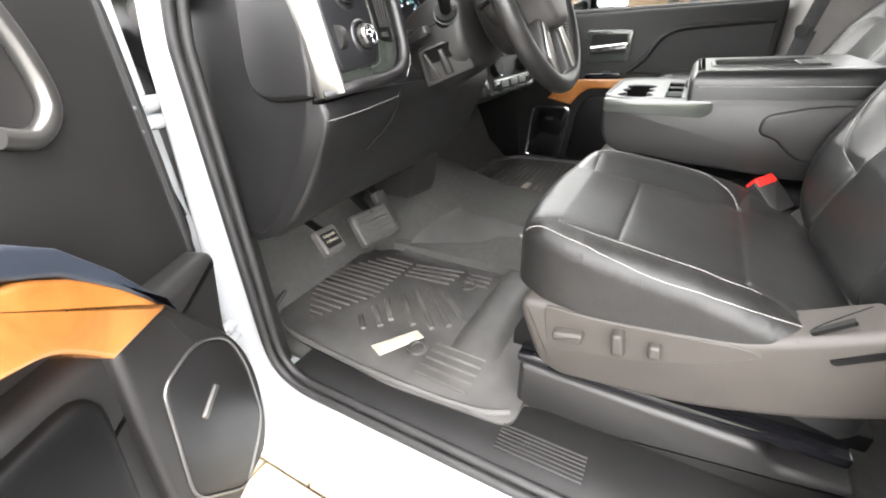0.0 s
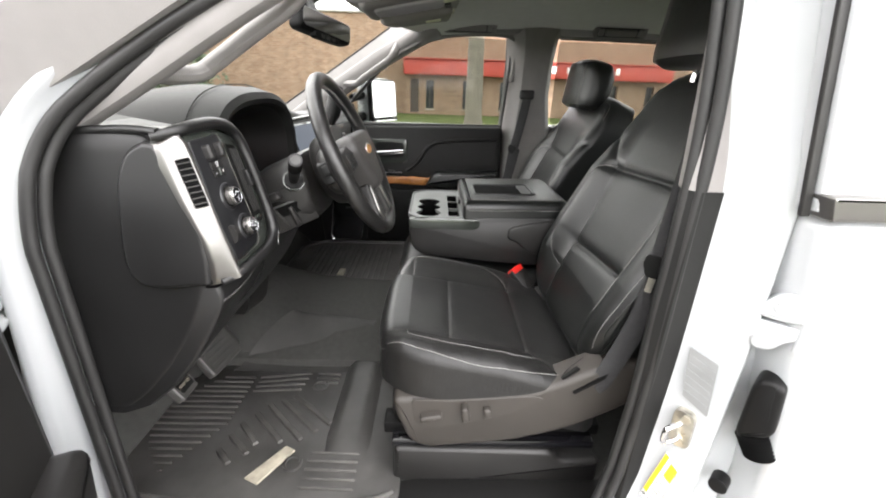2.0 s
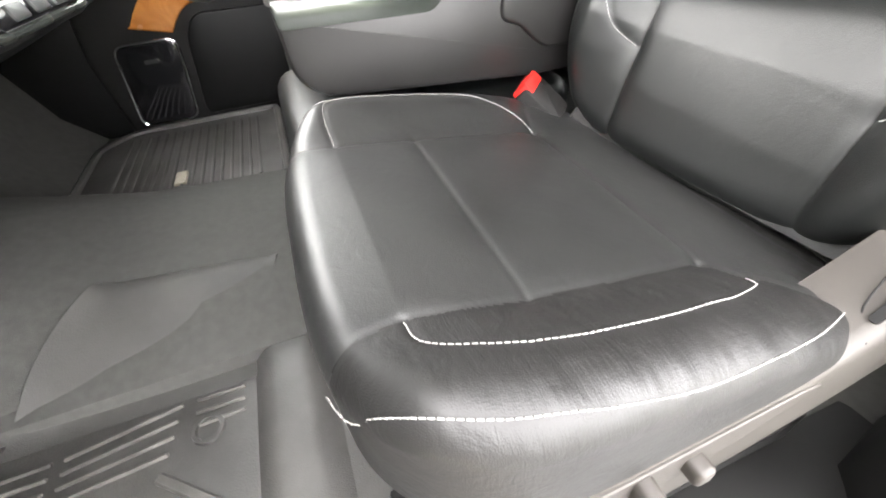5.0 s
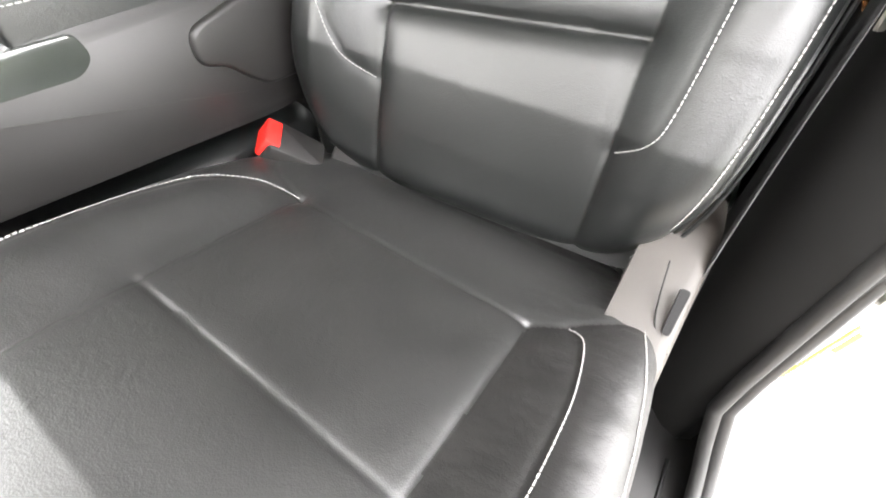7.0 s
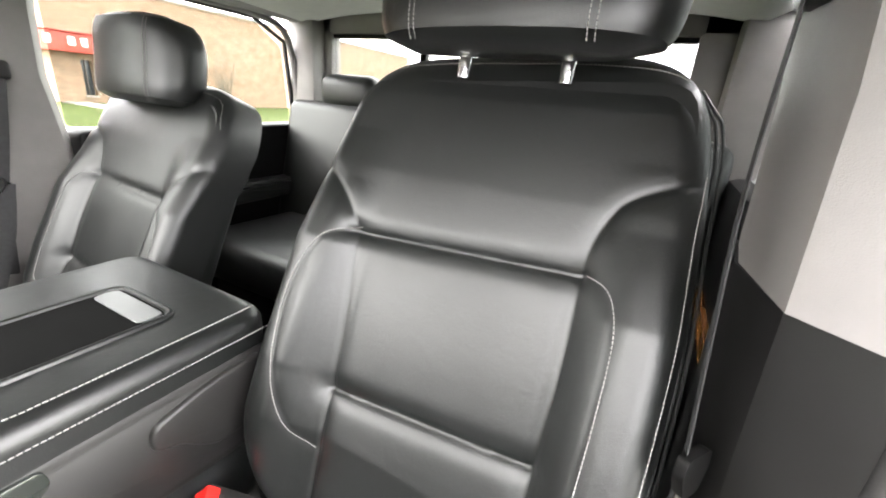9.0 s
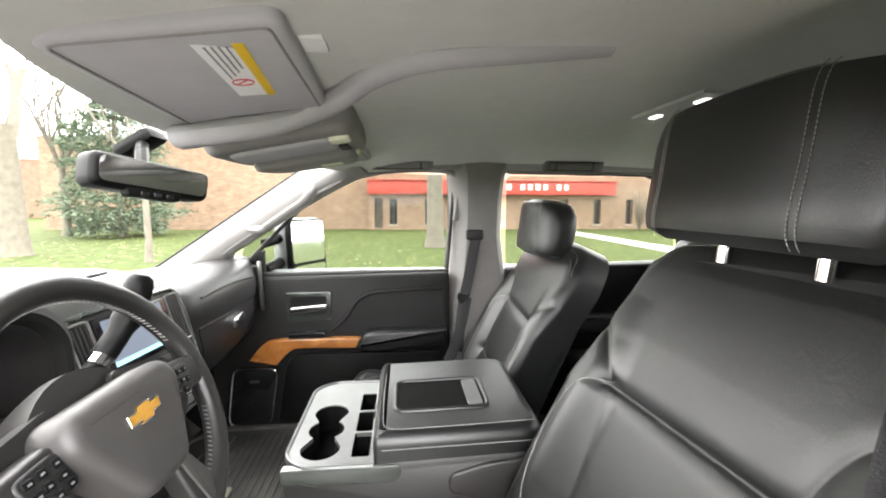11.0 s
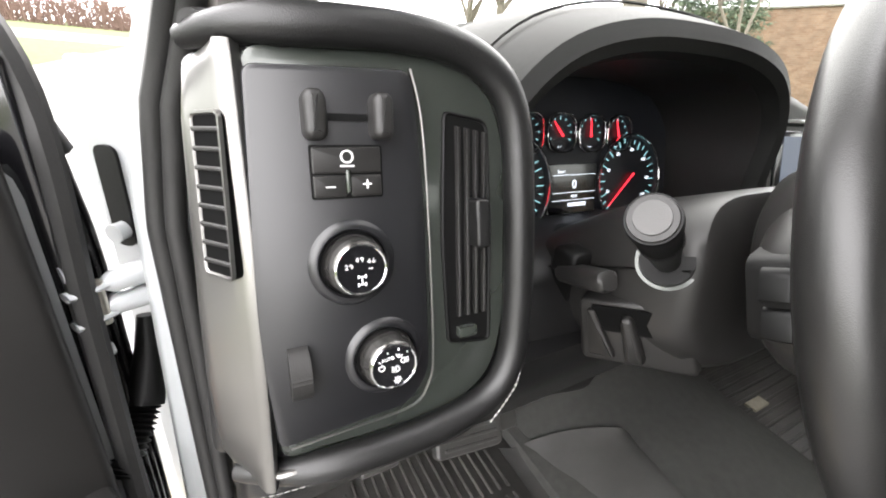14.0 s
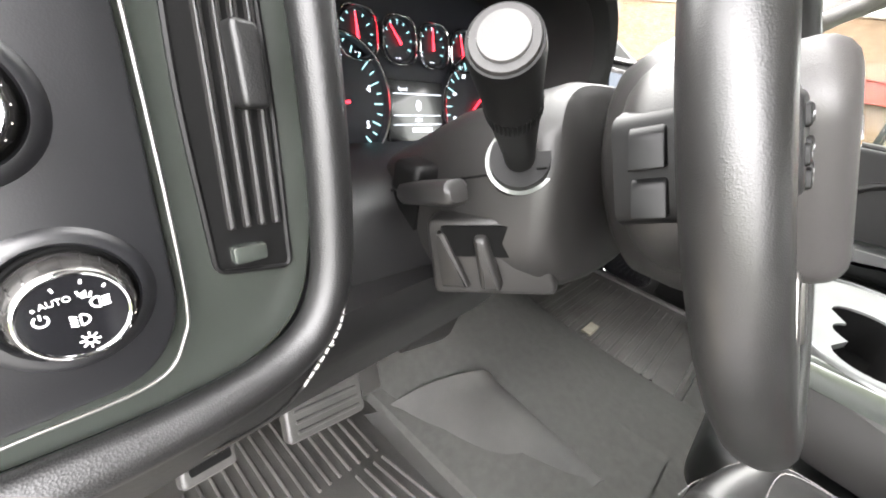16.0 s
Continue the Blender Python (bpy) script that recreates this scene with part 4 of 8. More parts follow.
# padded rim over the top, inner side and bottom
rimline = [pax.at(u, v, w) for u, v, w in ((-0.082, 0.122, -0.034), (-0.052, 0.124, -0.006), (0.015, 0.126, 0.0), (0.060, 0.117, 0.0), (0.083, 0.092, 0.0), (0.089, 0.040, 0.001), (0.090, -0.030, 0.001), (0.083, -0.070, 0.002), (0.062, -0.093, 0.002), (0.015, -0.102, 0.002), (-0.045, -0.103, -0.001), (-0.084, -0.106, -0.022))]
rimline = [p - pax.u * 0.0018 * (k in range(3, 9)) + pax.v * 0.0022 * (k > 7) for k, p in enumerate(rimline)]
part("padded_rim", tube(bmesh.new(), smooth_line(rimline, 6), [0.0096 * min(1.0, 0.55 + 0.06 * k, 0.55 + 0.06 * (66 - k)) for k in range(67)], 12), PLASTIC_SOFT, dash, "padded rim with a sewn seam")
stitches("stitching", [p + Vector((0.0, -0.009, -0.007)) for p in smooth_line([pax.at(u, v, w) for u, v, w in ((0.089, -0.045, 0.001), (0.083, -0.072, 0.002), (0.062, -0.095, 0.002))], 8)], dash, 0.0007, 0.004)
# graphite surround between rim and switches
GRAPH = rpoly([(-0.060, 0.116), (0.028, 0.120), (0.068, 0.106), (0.082, 0.072), (0.083, -0.036), (0.072, -0.078), (0.036, -0.096), (-0.062, -0.094)], [0.01, 0.05, 0.03, 0.03, 0.05, 0.03, 0.04, 0.01], 5)
part("graphite_surround", plate(pax, GRAPH, -0.02, -0.0045, 0.003, 2), GLOSS_GREY, dash, "glossy graphite trim")
# silver outer strip with an air vent, curling round the outer edge
rings = []
for v, eu, ew in ((0.117, -0.072, -0.034), (0.114, -0.079, -0.032), (0.107, -0.0835, -0.029), (0.085, -0.0865, -0.0265), (0.03, -0.0890, -0.0230), (-0.01, -0.0905, -0.0180), (-0.04, -0.0910, -0.0150), (-0.07, -0.0905, -0.0170), (-0.09, -0.0890, -0.0230), (-0.101, -0.0865, -0.0290), (-0.106, -0.0830, -0.0330)):
    f = max(0.0, -v) / 0.1
    top = -0.5 * max(0.0, v - 0.104)
    r0, r1 = (-0.0695 - 0.0015 * f, -0.0006 + top), (eu, ew)
    us = [(-0.0590 - 0.005 * f, -0.003 + top), (-0.0630 - 0.003 * f, 0.0014 + top), (-0.0662 - 0.002 * f, 0.0014 + top), r0]
    us += [(r0[0] + (r1[0] - r0[0]) * q, r0[1] + (r1[1] - r0[1]) * (0.85 * q + 0.15 * q * q)) for q in (0.2, 0.5, 0.8, 0.93)]
    us += [(eu, ew - 0.002), (eu + 0.001, ew - 0.012)]
    rings.append([pax.at(a, v, b) for a, b in us])
part("silver_strip", loft(bmesh.new(), rings, closed=False), SILVER, dash, "satin silver strip")
part("strip_foot", tube(bmesh.new(), smooth_line([pax.at(-0.080, -0.1035, -0.024), pax.at(-0.066, -0.0985, -0.002), pax.at(-0.045, -0.0975, 0.0005), pax.at(-0.02, -0.0965, -0.004)], 6), 0.0022, 8), SILVER, dash)
# slatted vent in the silver strip
vax = Axes(pax.at(-0.0690, 0.0, 0.0066), pax.u * 0.56 + pax.w * 0.828, pax.v + pax.u * 0.028 - pax.w * 0.030)
VENT = rpoly([(-0.0265, 0.0875), (-0.0050, 0.0870), (-0.0050, 0.0120), (-0.0265, 0.0135)], 0.004)
av = part("air_vent", plate(vax, VENT, -0.012, 0.0012, 0.0003, 1), RECESS_SHADE, dash, "outer air vent with flat slats")
part("vent_rim", loft(bmesh.new(), [[vax.at(p[0], p[1], w) for p in grow(VENT[::-1], d)] for d, w in ((0.0045, -0.0060), (0.0022, 0.0006), (0.0010, 0.0022), (-0.0002, 0.0022), (-0.0006, 0.0006))], caps=False), SILVER, av)
for k in range(8):
    v = 0.0185 + k * 0.0085
    part("slat", plate(vax, rpoly([(-0.0255, v + 0.001), (-0.0060, v), (-0.0060, v + 0.0022), (-0.0255, v + 0.0032)], 0.0005, 2), 0.0005, 0.0024, 0.0006, 1), PLASTIC, av)
# black switch plate
PLATE = rpoly([(-0.0600, 0.1065), (0.018, 0.109), (0.0235, 0.05), (0.0245, -0.058), (0.012, -0.0765), (-0.0620, -0.0815), (-0.0660, -0.02)], [0.006, 0.008, 0.03, 0.012, 0.012, 0.006, 0.03], 5)
PANEL_BLACK = mat("switch_plate", (0.0065, 0.0066, 0.0078), 0.38, var=0.1, scale=12, grain=0.03, grain_scale=1600, spec=0.66)
part("switch_plate", plate(pax, PLATE, -0.004, 0.0025, 0.002, 2), PANEL_BLACK, dash, "satin black switch plate")
part("chrome_line", tube(bmesh.new(), [pax.at(u + 0.0014, v - 0.0005, 0.0012) for u, v in catmull2([(0.016, 0.110), (0.0215, 0.085), (0.0245, 0.03), (0.0258, -0.045), (0.0225, -0.066), (0.011, -0.0785), (-0.025, -0.0812), (-0.058, -0.083)], 6)], 0.0007, 8), SILVER, dash, "thin silver line")


KNOB_METAL = mat("dark_chrome", (0.17, 0.165, 0.158), 0.22, var=0.1, metal=0.9, scale=90)


def rotary(u, v, r, marks):
    """A short dark-chrome knob in a soft dished bezel, with a black face that carries white marks: (x, y, width, height, turn) in face radii."""
    k = part("rotary_knob", knob(bmesh.new(), pax, u, v, [(r * 0.99, 0.001), (r * 0.97, 0.0040), (r * 0.90, 0.0120), (r * 0.86, 0.0145), (r * 0.80, 0.0158), (r * 0.76, 0.0160)], 48), KNOB_METAL, dash, "dark chrome knob with white symbols")
    part("knob_ring", rim(bmesh.new(), pax, circle(u, v, r * 0.775, 48), 0.0007, 0.0160, 8), CHROME, k)
    part("knob_bezel", knob(bmesh.new(), pax, u - 0.0006, v + 0.0004, [(r * 1.42, 0.0022), (r * 1.34, 0.0038), (r * 1.22, 0.0050), (r * 1.13, 0.0050), (r * 1.06, 0.0036), (r * 1.02, 0.0026)], 48), PANEL_BLACK, k, "dished black bezel")
    part("knob_gap", rim(bmesh.new(), pax, circle(u, v, r * 1.02, 48), 0.0011, 0.0032, 8), RECESS_SHADE, k)
    bm = bmesh.new()
    for i in range(20):
        a = 2 * math.pi * i / 20
        tube(bm, [pax.at(u + r * q * math.cos(a), v + r * q * math.sin(a), w) for q, w in ((0.972, 0.0045), (0.905, 0.0118), (0.865, 0.0143))], 0.00035, 5)
    part("grip_ribs", bm, KNOB_METAL, k)
    part("knob_face", knob(bmesh.new(), pax, u, v, [(r * 0.745, 0.0155), (r * 0.745, 0.0162), (r * 0.4, 0.0163)], 48), GLOSS_BLACK, k)
    bm, fr = bmesh.new(), r * 0.74
    for (a, b, w, h, tilt) in marks:
        m = Axes(pax.at(u + a * fr, v + b * fr, 0.0164), pax.u * math.cos(tilt) + pax.v * math.sin(tilt), -pax.u * math.sin(tilt) + pax.v * math.cos(tilt))
        prism(bm, m, rect(-w * fr / 2, -h * fr / 2, w * fr / 2, h * fr / 2, 0.0), 0.0, 0.0002)
    tagged(part("knob_symbol", bm, WHITE_INK, k, "white symbols"), "white symbols", kind="stuff")
    return k


def letters(text, ax, u, v, w, size, material, parent, name="lettering", spin=0.0):
    """Raised writing in the built-in font, centred at (u, v)."""
    cu = bpy.data.curves.new(name, "FONT")
    cu.body, cu.size, cu.extrude, cu.align_x, cu.align_y, cu.resolution_u = text, size, 0.00015, "CENTER", "CENTER", 2
    tmp = bpy.data.objects.new(name, cu)
    me = bpy.data.meshes.new_from_object(tmp)
    bpy.data.objects.remove(tmp)
    c, s_ = math.cos(spin), math.sin(spin)
    for vt in me.vertices:
        x, y, z = vt.co
        vt.co = ax.at(u + x * c - y * s_, v + x * s_ + y * c, w + z)
    me.materials.clear()
    me.materials.append(material)
    return hang(new(name, me), parent)


k1 = rotary(-0.0172, 0.0134, 0.0160, [(0.0, -0.46, 0.06, 0.34, 0), (0.0, -0.29, 0.30, 0.05, 0), (0.0, -0.63, 0.30, 0.05, 0), (-0.15, -0.29, 0.07, 0.15, 0), (0.15, -0.29, 0.07, 0.15, 0), (-0.15, -0.63, 0.07, 0.15, 0), (0.15, -0.63, 0.07, 0.15, 0), (0.34, 0.02, 0.06, 0.05, 0), (0.43, 0.02, 0.05, 0.05, 0)])
for tx, a, b in (("2\u2191", -0.50, 0.16), ("4\u2191", -0.05, 0.42), ("4\u2193", 0.44, 0.32)):
    letters(tx, pax, -0.0172 + a * 0.0118, 0.0134 + b * 0.0118, 0.0165, 0.0034, WHITE_INK, k1)
sun_rays = [(0.13 + 0.15 * math.cos(a), -0.68 + 0.15 * math.sin(a), 0.10, 0.035, a) for a in np.linspace(0, 2 * math.pi, 9)[:-1]]
lamp_bars = [(0.60, 0.33 - 0.07 * j, 0.16, 0.03, 0.1) for j in range(4)]
fog_bars = [(-0.07, -0.02 - 0.075 * j, 0.14, 0.03, -0.25) for j in range(4)]
side_marks = [(0.12, 0.52, 0.05, 0.14, 0.3), (0.22, 0.47, 0.12, 0.03, 0.3), (0.22, 0.41, 0.12, 0.03, 0), (0.22, 0.53, 0.12, 0.03, 0.5), (0.34, 0.45, 0.05, 0.14, -0.3)]
dots = [(-0.68, 0.34, 0.06, 0.06, 0.6), (-0.30, 0.72, 0.05, 0.10, 0.4), (0.22, 0.80, 0.05, 0.10, -0.2), (0.62, 0.60, 0.05, 0.08, -0.7)]
k2 = rotary(-0.0026, -0.0420, 0.0160, sun_rays + lamp_bars + fog_bars + side_marks + dots)
letters("AUTO", pax, -0.0026 - 0.30 * 0.0118, -0.0420 + 0.42 * 0.0118, 0.0165, 0.0025, WHITE_INK, k2, spin=0.12)
bm = bmesh.new()
fa = lambda a, b: pax.at(-0.0026 + a * 0.0118, -0.0420 + b * 0.0118, 0.0165)
tube(bm, [fa(-0.60 + 0.13 * math.cos(a), 0.06 + 0.13 * math.sin(a)) for a in np.linspace(2.2, 7.2, 16)], 0.00028, 5)
tube(bm, [fa(-0.60, 0.10), fa(-0.60, 0.22)], 0.00028, 5)
tube(bm, [fa(0.13 + 0.085 * math.cos(a), -0.68 + 0.085 * math.sin(a)) for a in np.linspace(0, 6.28, 16)[:-1]], 0.00028, 5, closed=True)
for cu, cv in ((0.46, 0.225), (0.08, -0.13)):
    s_ = -1 if cu > 0.3 else 1
    tube(bm, [fa(cu + s_ * max(-0.02, 0.15 * math.cos(a)), cv + 0.13 * math.sin(a)) for a in np.linspace(-1.9, 1.9, 12)], 0.00028, 5, closed=True)
tagged(part("knob_symbol", bm, WHITE_INK, k2), "white symbols", kind="stuff")
# trailer brake control: two sliders on a bar, a pair of buttons below
tb = part("brake_control", plate(pax, rect(-0.030, 0.0835, -0.0015, 0.0868, 0.001), 0.001, 0.0032), PLASTIC_BLACK, dash, "trailer brake control")
for u in (-0.0325, -0.001):
    part("slider", plate(pax, rpoly([(u - 0.0052, 0.077), (u - 0.003, 0.0745), (u + 0.003, 0.0745), (u + 0.0052, 0.077), (u + 0.0052, 0.093), (u + 0.003, 0.0965), (u - 0.003, 0.0965), (u - 0.0052, 0.093)], 0.002), 0.002, 0.014, 0.004, 3), PLASTIC, tb, "grey squeeze slider")
for (a, b, c, e) in ((-0.0345, 0.0592, -0.001, 0.0715), (-0.0345, 0.0478, -0.0190, 0.0582), (-0.0165, 0.0478, -0.001, 0.0582)):
    part("button", plate(pax, rect(a, b, c, e, 0.0012), 0.002, 0.0042, 0.0008, 2), PLASTIC, tb)
part("button_gap", plate(pax, rect(-0.0355, 0.0468, 0.0, 0.0725, 0.0015), 0.001, 0.0029), PLASTIC_BLACK, tb)
part("lever", plate(pax, rect(-0.0190, 0.0495, -0.0166, 0.0610, 0.001), 0.003, 0.0058, 0.0008, 1), GLOSS_GREY, tb)
letters("\u2013", pax, -0.0265, 0.0532, 0.0044, 0.009, WHITE_INK, tb)
letters("+", pax, -0.0085, 0.0532, 0.0044, 0.009, WHITE_INK, tb)
bm = rim(bmesh.new(), pax, circle(-0.018, 0.0670, 0.0028, 16), 0.0005, 0.0045, 6)
prism(bm, pax, rect(-0.0215, 0.0622, -0.0145, 0.0630), 0.0042, 0.0045)
part("brake_symbol", bm, WHITE_INK, tb)
# dimmer wheel
dw = part("dimmer_wheel", loft(bmesh.new(), [[pax.at(-0.0487 + du, -0.0405 + 0.0152 * math.cos(a), -0.0020 + (0.0150 + 0.0004 * (k_ % 2)) * math.sin(a)) for k_, a in enumerate(np.linspace(0, 2 * math.pi, 81)[:-1])] for du in (-0.0050, -0.0042, 0.0042, 0.0050)]), PLASTIC, dash, "ribbed dimmer wheel")
part("wheel_slot", plate(pax, rpoly([(-0.0545, -0.0555), (-0.0428, -0.0555), (-0.0428, -0.0255), (-0.0545, -0.0255)], 0.004), 0.001, 0.0029, 0.001, 1), PLASTIC_BLACK, dw)
# tall inner vent with four upright fins and a slider
VR = rpoly([(0.0385, 0.090), (0.0655, 0.0855), (0.0690, 0.02), (0.0690, -0.050), (0.040, -0.046), (0.0365, 0.02)], [0.004, 0.006, 0.02, 0.004, 0.004, 0.02], 4)
iv = part("air_vent", plate(pax, VR, -0.02, -0.0035, 0.0, 1), PLASTIC_BLACK, dash, "inner air vent with upright fins")
part("vent_rim", rim(bmesh.new(), pax, VR, 0.0012, -0.0035, 6), PLASTIC_BLACK, iv)
for k in range(4):
    u = 0.0455 + 0.0058 * k
    part("fin", plate(pax, rpoly([(u - 0.0006, 0.083 - 0.001 * k), (u + 0.0022, 0.082 - 0.001 * k), (u + 0.0032, -0.030), (u + 0.0004, -0.030)], 0.0006, 2), -0.012, -0.0005, 0.001, 2), PLASTIC, iv)
part("vent_slider", plate(pax, rpoly([(0.0525, 0.043), (0.0625, 0.042), (0.0635, 0.014), (0.0540, 0.014)], 0.003), -0.004, 0.0085, 0.002, 3), PLASTIC_SOFT, iv, "grey vent slider")
part("vent_wheel", plate(pax, rect(0.0455, -0.0435, 0.0585, -0.0365, 0.0015), -0.006, 0.001, 0.001, 2), GLOSS_GREY, iv, "small vent thumbwheel")

# instrument hood and cluster
cax = Axes((-0.425, 0.400, 1.45), (1, 0, 0), (0, 0.25, 1))
ARCH = catmull2([(-0.225, -0.10), (-0.222, -0.02), (-0.205, 0.055), (-0.160, 0.105), (-0.09, 0.128), (0.0, 0.134), (0.09, 0.130), (0.160, 0.110), (0.200, 0.066), (0.206, 0.0), (0.212, -0.10)], 5)


def arch(y, grow_, dz):
    out = []
    for i, (u, v) in enumerate(ARCH):
        a, b = ARCH[max(i - 1, 0)], ARCH[min(i + 1, len(ARCH) - 1)]
        t = Vector((b[0] - a[0], b[1] - a[1])).normalized()
        out.append((-0.425 + (u - t.y * grow_) * 1.0, y, 1.438 + v + t.x * grow_ + dz))
    return out


part("hood_lining", loft(bmesh.new(), [arch(0.43, -0.012, -0.012), arch(0.36, -0.004, -0.006), arch(0.30, 0.0, 0.0)], closed=False), PLASTIC, dash, "black inner face of the hood")
bm = loft(bmesh.new(), [arch(0.30, 0.0, 0.0), arch(0.283, 0.004, 0.003), arch(0.278, 0.012, 0.006), arch(0.285, 0.024, 0.008), arch(0.32, 0.034, 0.008), arch(0.42, 0.044, 0.0), arch(0.60, 0.05, -0.035)], closed=False)
part("instrument_hood", bm, HOOD_PLASTIC, dash, "soft padded hood over the instruments")
part("hood_seam", tube(bmesh.new(), arch(0.335, 0.0375, 0.009), 0.0014, 6), PLASTIC_BLACK, dash)
cl = part("instrument_panel", plate(cax, rpoly([(-0.225, -0.09), (0.21, -0.09), (0.205, 0.07), (0.10, 0.125), (-0.10, 0.125), (-0.21, 0.07)], 0.03), -0.03, -0.012, 0.002, 1), GAUGE_FACE, dash, "dark instrument cluster with lit gauges")


def gauge(u, v, r, needle, big):
    g = part("gauge", knob(bmesh.new(), cax, u, v, [(r, -0.012), (r, -0.006), (r * 0.95, -0.004), (r * 0.92, -0.009), (0.0005, -0.009)], 40), GAUGE_FACE, cl, "round gauge with a red needle")
    if big:
        part("gauge_ring", rim(bmesh.new(), cax, circle(u, v, r * 0.97, 48), 0.0016, -0.004, 8), CHROME, g)
    else:
        sq = rpoly([(u - r, v - r), (u + r, v - r), (u + r, v + r), (u - r, v + r)], r * 0.75, 6)
        part("gauge_ring", rim(bmesh.new(), cax, sq, 0.0012, -0.004, 8), CHROME, g)
    bm = bmesh.new()
    span = (225, -45) if big else (205, -25)
    nt = 25 if big else 9
    for i in range(nt):
        a = radians(span[0] + (span[1] - span[0]) * i / (nt - 1))
        d = Vector((math.cos(a), math.sin(a)))
        ln = 0.16 if i % 2 == 0 else 0.09
        tube(bm, [cax.at(u + d.x * r * 0.86, v + d.y * r * 0.86, -0.0085), cax.at(u + d.x * r * (0.86 - ln), v + d.y * r * (0.86 - ln), -0.0085)], 0.0007 if big else 0.0006, 4)
    part("gauge_ticks", bm, GLOW_CYAN, g)
    a = radians(needle)
    tube_bm = tube(bmesh.new(), [cax.at(u - 0.2 * r * math.cos(a), v - 0.2 * r * math.sin(a), -0.006), cax.at(u + 0.8 * r * math.cos(a), v + 0.8 * r * math.sin(a), -0.006)], [0.0016, 0.0006], 6)
    part("needle", tube_bm, GLOW_RED, g, "glowing red needle")
    return g


for i, (u, nd) in enumerate(((-0.080, 95), (-0.026, 130), (0.027, 92), (0.080, 105))):
    g = gauge(u, 0.0345, 0.0235, nd, False)
    letters("- -", cax, u, 0.018, -0.0085, 0.007, GLOW_WHITE, g)
tach = gauge(-0.108, -0.030, 0.066, 185, True)
speedo = gauge(0.108, -0.030, 0.066, 222, True)
for n_, a in ((0, 215), (1, 175), (2, 128), (3, 80), (4, 20), (5, -30)):
    letters(str(n_), cax, -0.108 + 0.042 * math.cos(radians(a)), -0.030 + 0.042 * math.sin(radians(a)), -0.0085, 0.010, GLOW_WHITE, tach)
for n_, a in ((20, 200), (40, 160), (60, 122), (80, 82), (100, 42), (120, 2), (140, -32)):
    letters(str(n_), cax, 0.108 + 0.043 * math.cos(radians(a)), -0.030 + 0.043 * math.sin(radians(a)), -0.0085, 0.0066, GLOW_WHITE, speedo)
sc = part("driver_display", plate(cax, rect(-0.045, -0.070, 0.041, -0.004, 0.002), -0.012, -0.006, 0.001, 1), GLOSS_BLACK, cl, "small driver information display")
letters("0", cax, 0.0, -0.031, -0.0056, 0.017, GLOW_WHITE, sc)
letters("MPH", cax, 0.0, -0.0465, -0.0056, 0.0055, GLOW_WHITE, sc)
letters("Speed", cax, -0.024, -0.0135, -0.0056, 0.0055, GLOW_WHITE, sc)
bm = bmesh.new()
for v in (-0.0185, -0.0415, -0.0515):
    prism(bm, cax, rect(-0.038, v, 0.038, v + 0.0006), -0.006, -0.0056)
prism(bm, cax, rect(-0.010, -0.0595, 0.022, -0.0550), -0.006, -0.0056)
part("display_lines", bm, GLOW_WHITE, sc)
# trim below the cluster
profile_x([(x, [(0.335, 1.384), (0.300, 1.375), (0.262, 1.345), (0.245, 1.318), (0.40, 1.30), (0.42, 1.38)]) for x in (-0.675, -0.60, -0.25, -0.205)], dash, "column_surround", PLASTIC_SOFT)

# top pad to the windscreen
def ease(t):
    t = min(1.0, max(0.0, t))
    return t * t * (3 - 2 * t)


rings = []
for x in np.linspace(-0.830, 0.862, 110):
    hump = 0.048 * math.exp(-((x + 0.425) / 0.22) ** 4) + 0.012 * math.exp(-((x - 0.02) / 0.2) ** 4)
    sink = 0.040 * ease((x + 0.10) / 0.30)
    e = 0.035 * (abs(x) / 0.86) ** 3
    y0 = 0.275 + 0.185 * ease((x + 0.72) / 0.09) - 0.10 * ease((x + 0.24) / 0.08)
    rings.append([(x, y, z - sink) for y, z in ((y0, 1.535 + hump * 0.7), (y0 + 0.02, 1.550 + hump * 0.9), (max(0.40, y0 + 0.03), 1.552 + hump), (0.52, 1.535 + hump * 0.7), (0.68 - e, 1.50 + hump * 0.2 + sink * 0.6), (0.82 - e, 1.465 + sink), (0.86 - e, 1.40), (0.50, 1.33), (max(0.36, y0), 1.40))])
part("top_pad", loft(bmesh.new(), rings), DASH_TOP, dash, "soft dark dash top", angle=70)

# centre stack with the touch screen
tax = Axes((0.035, 0.315, 1.412), (1, -0.10, 0), (0, 0.30, 1))
part("stack_body", plate(tax, rpoly([(-0.175, 0.115), (0.175, 0.115), (0.185, 0.05), (0.165, -0.20), (-0.165, -0.20), (-0.185, 0.05)], 0.03), -0.16, -0.004, 0.012, 3), PLASTIC_SOFT, dash)
part("stack_bezel", rim(bmesh.new(), tax, rpoly([(-0.165, 0.105), (0.165, 0.105), (0.172, 0.04), (0.155, -0.19), (-0.155, -0.19), (-0.172, 0.04)], 0.03), 0.006, -0.003, 8), GLOSS_GREY, dash, "graphite surround")
scr = part("touch_screen", plate(tax, rect(-0.105, -0.030, 0.105, 0.092, 0.008), -0.004, 0.004, 0.003, 2), GLOSS_BLACK, dash, "glossy touch screen")
part("display_area", plate(tax, rect(-0.088, -0.018, 0.088, 0.083, 0.002), 0.003, 0.0046), SCREEN, scr)
part("display_bar", plate(tax, rect(-0.088, -0.018, 0.088, -0.008), 0.004, 0.0050), GLOW_CYAN, scr)
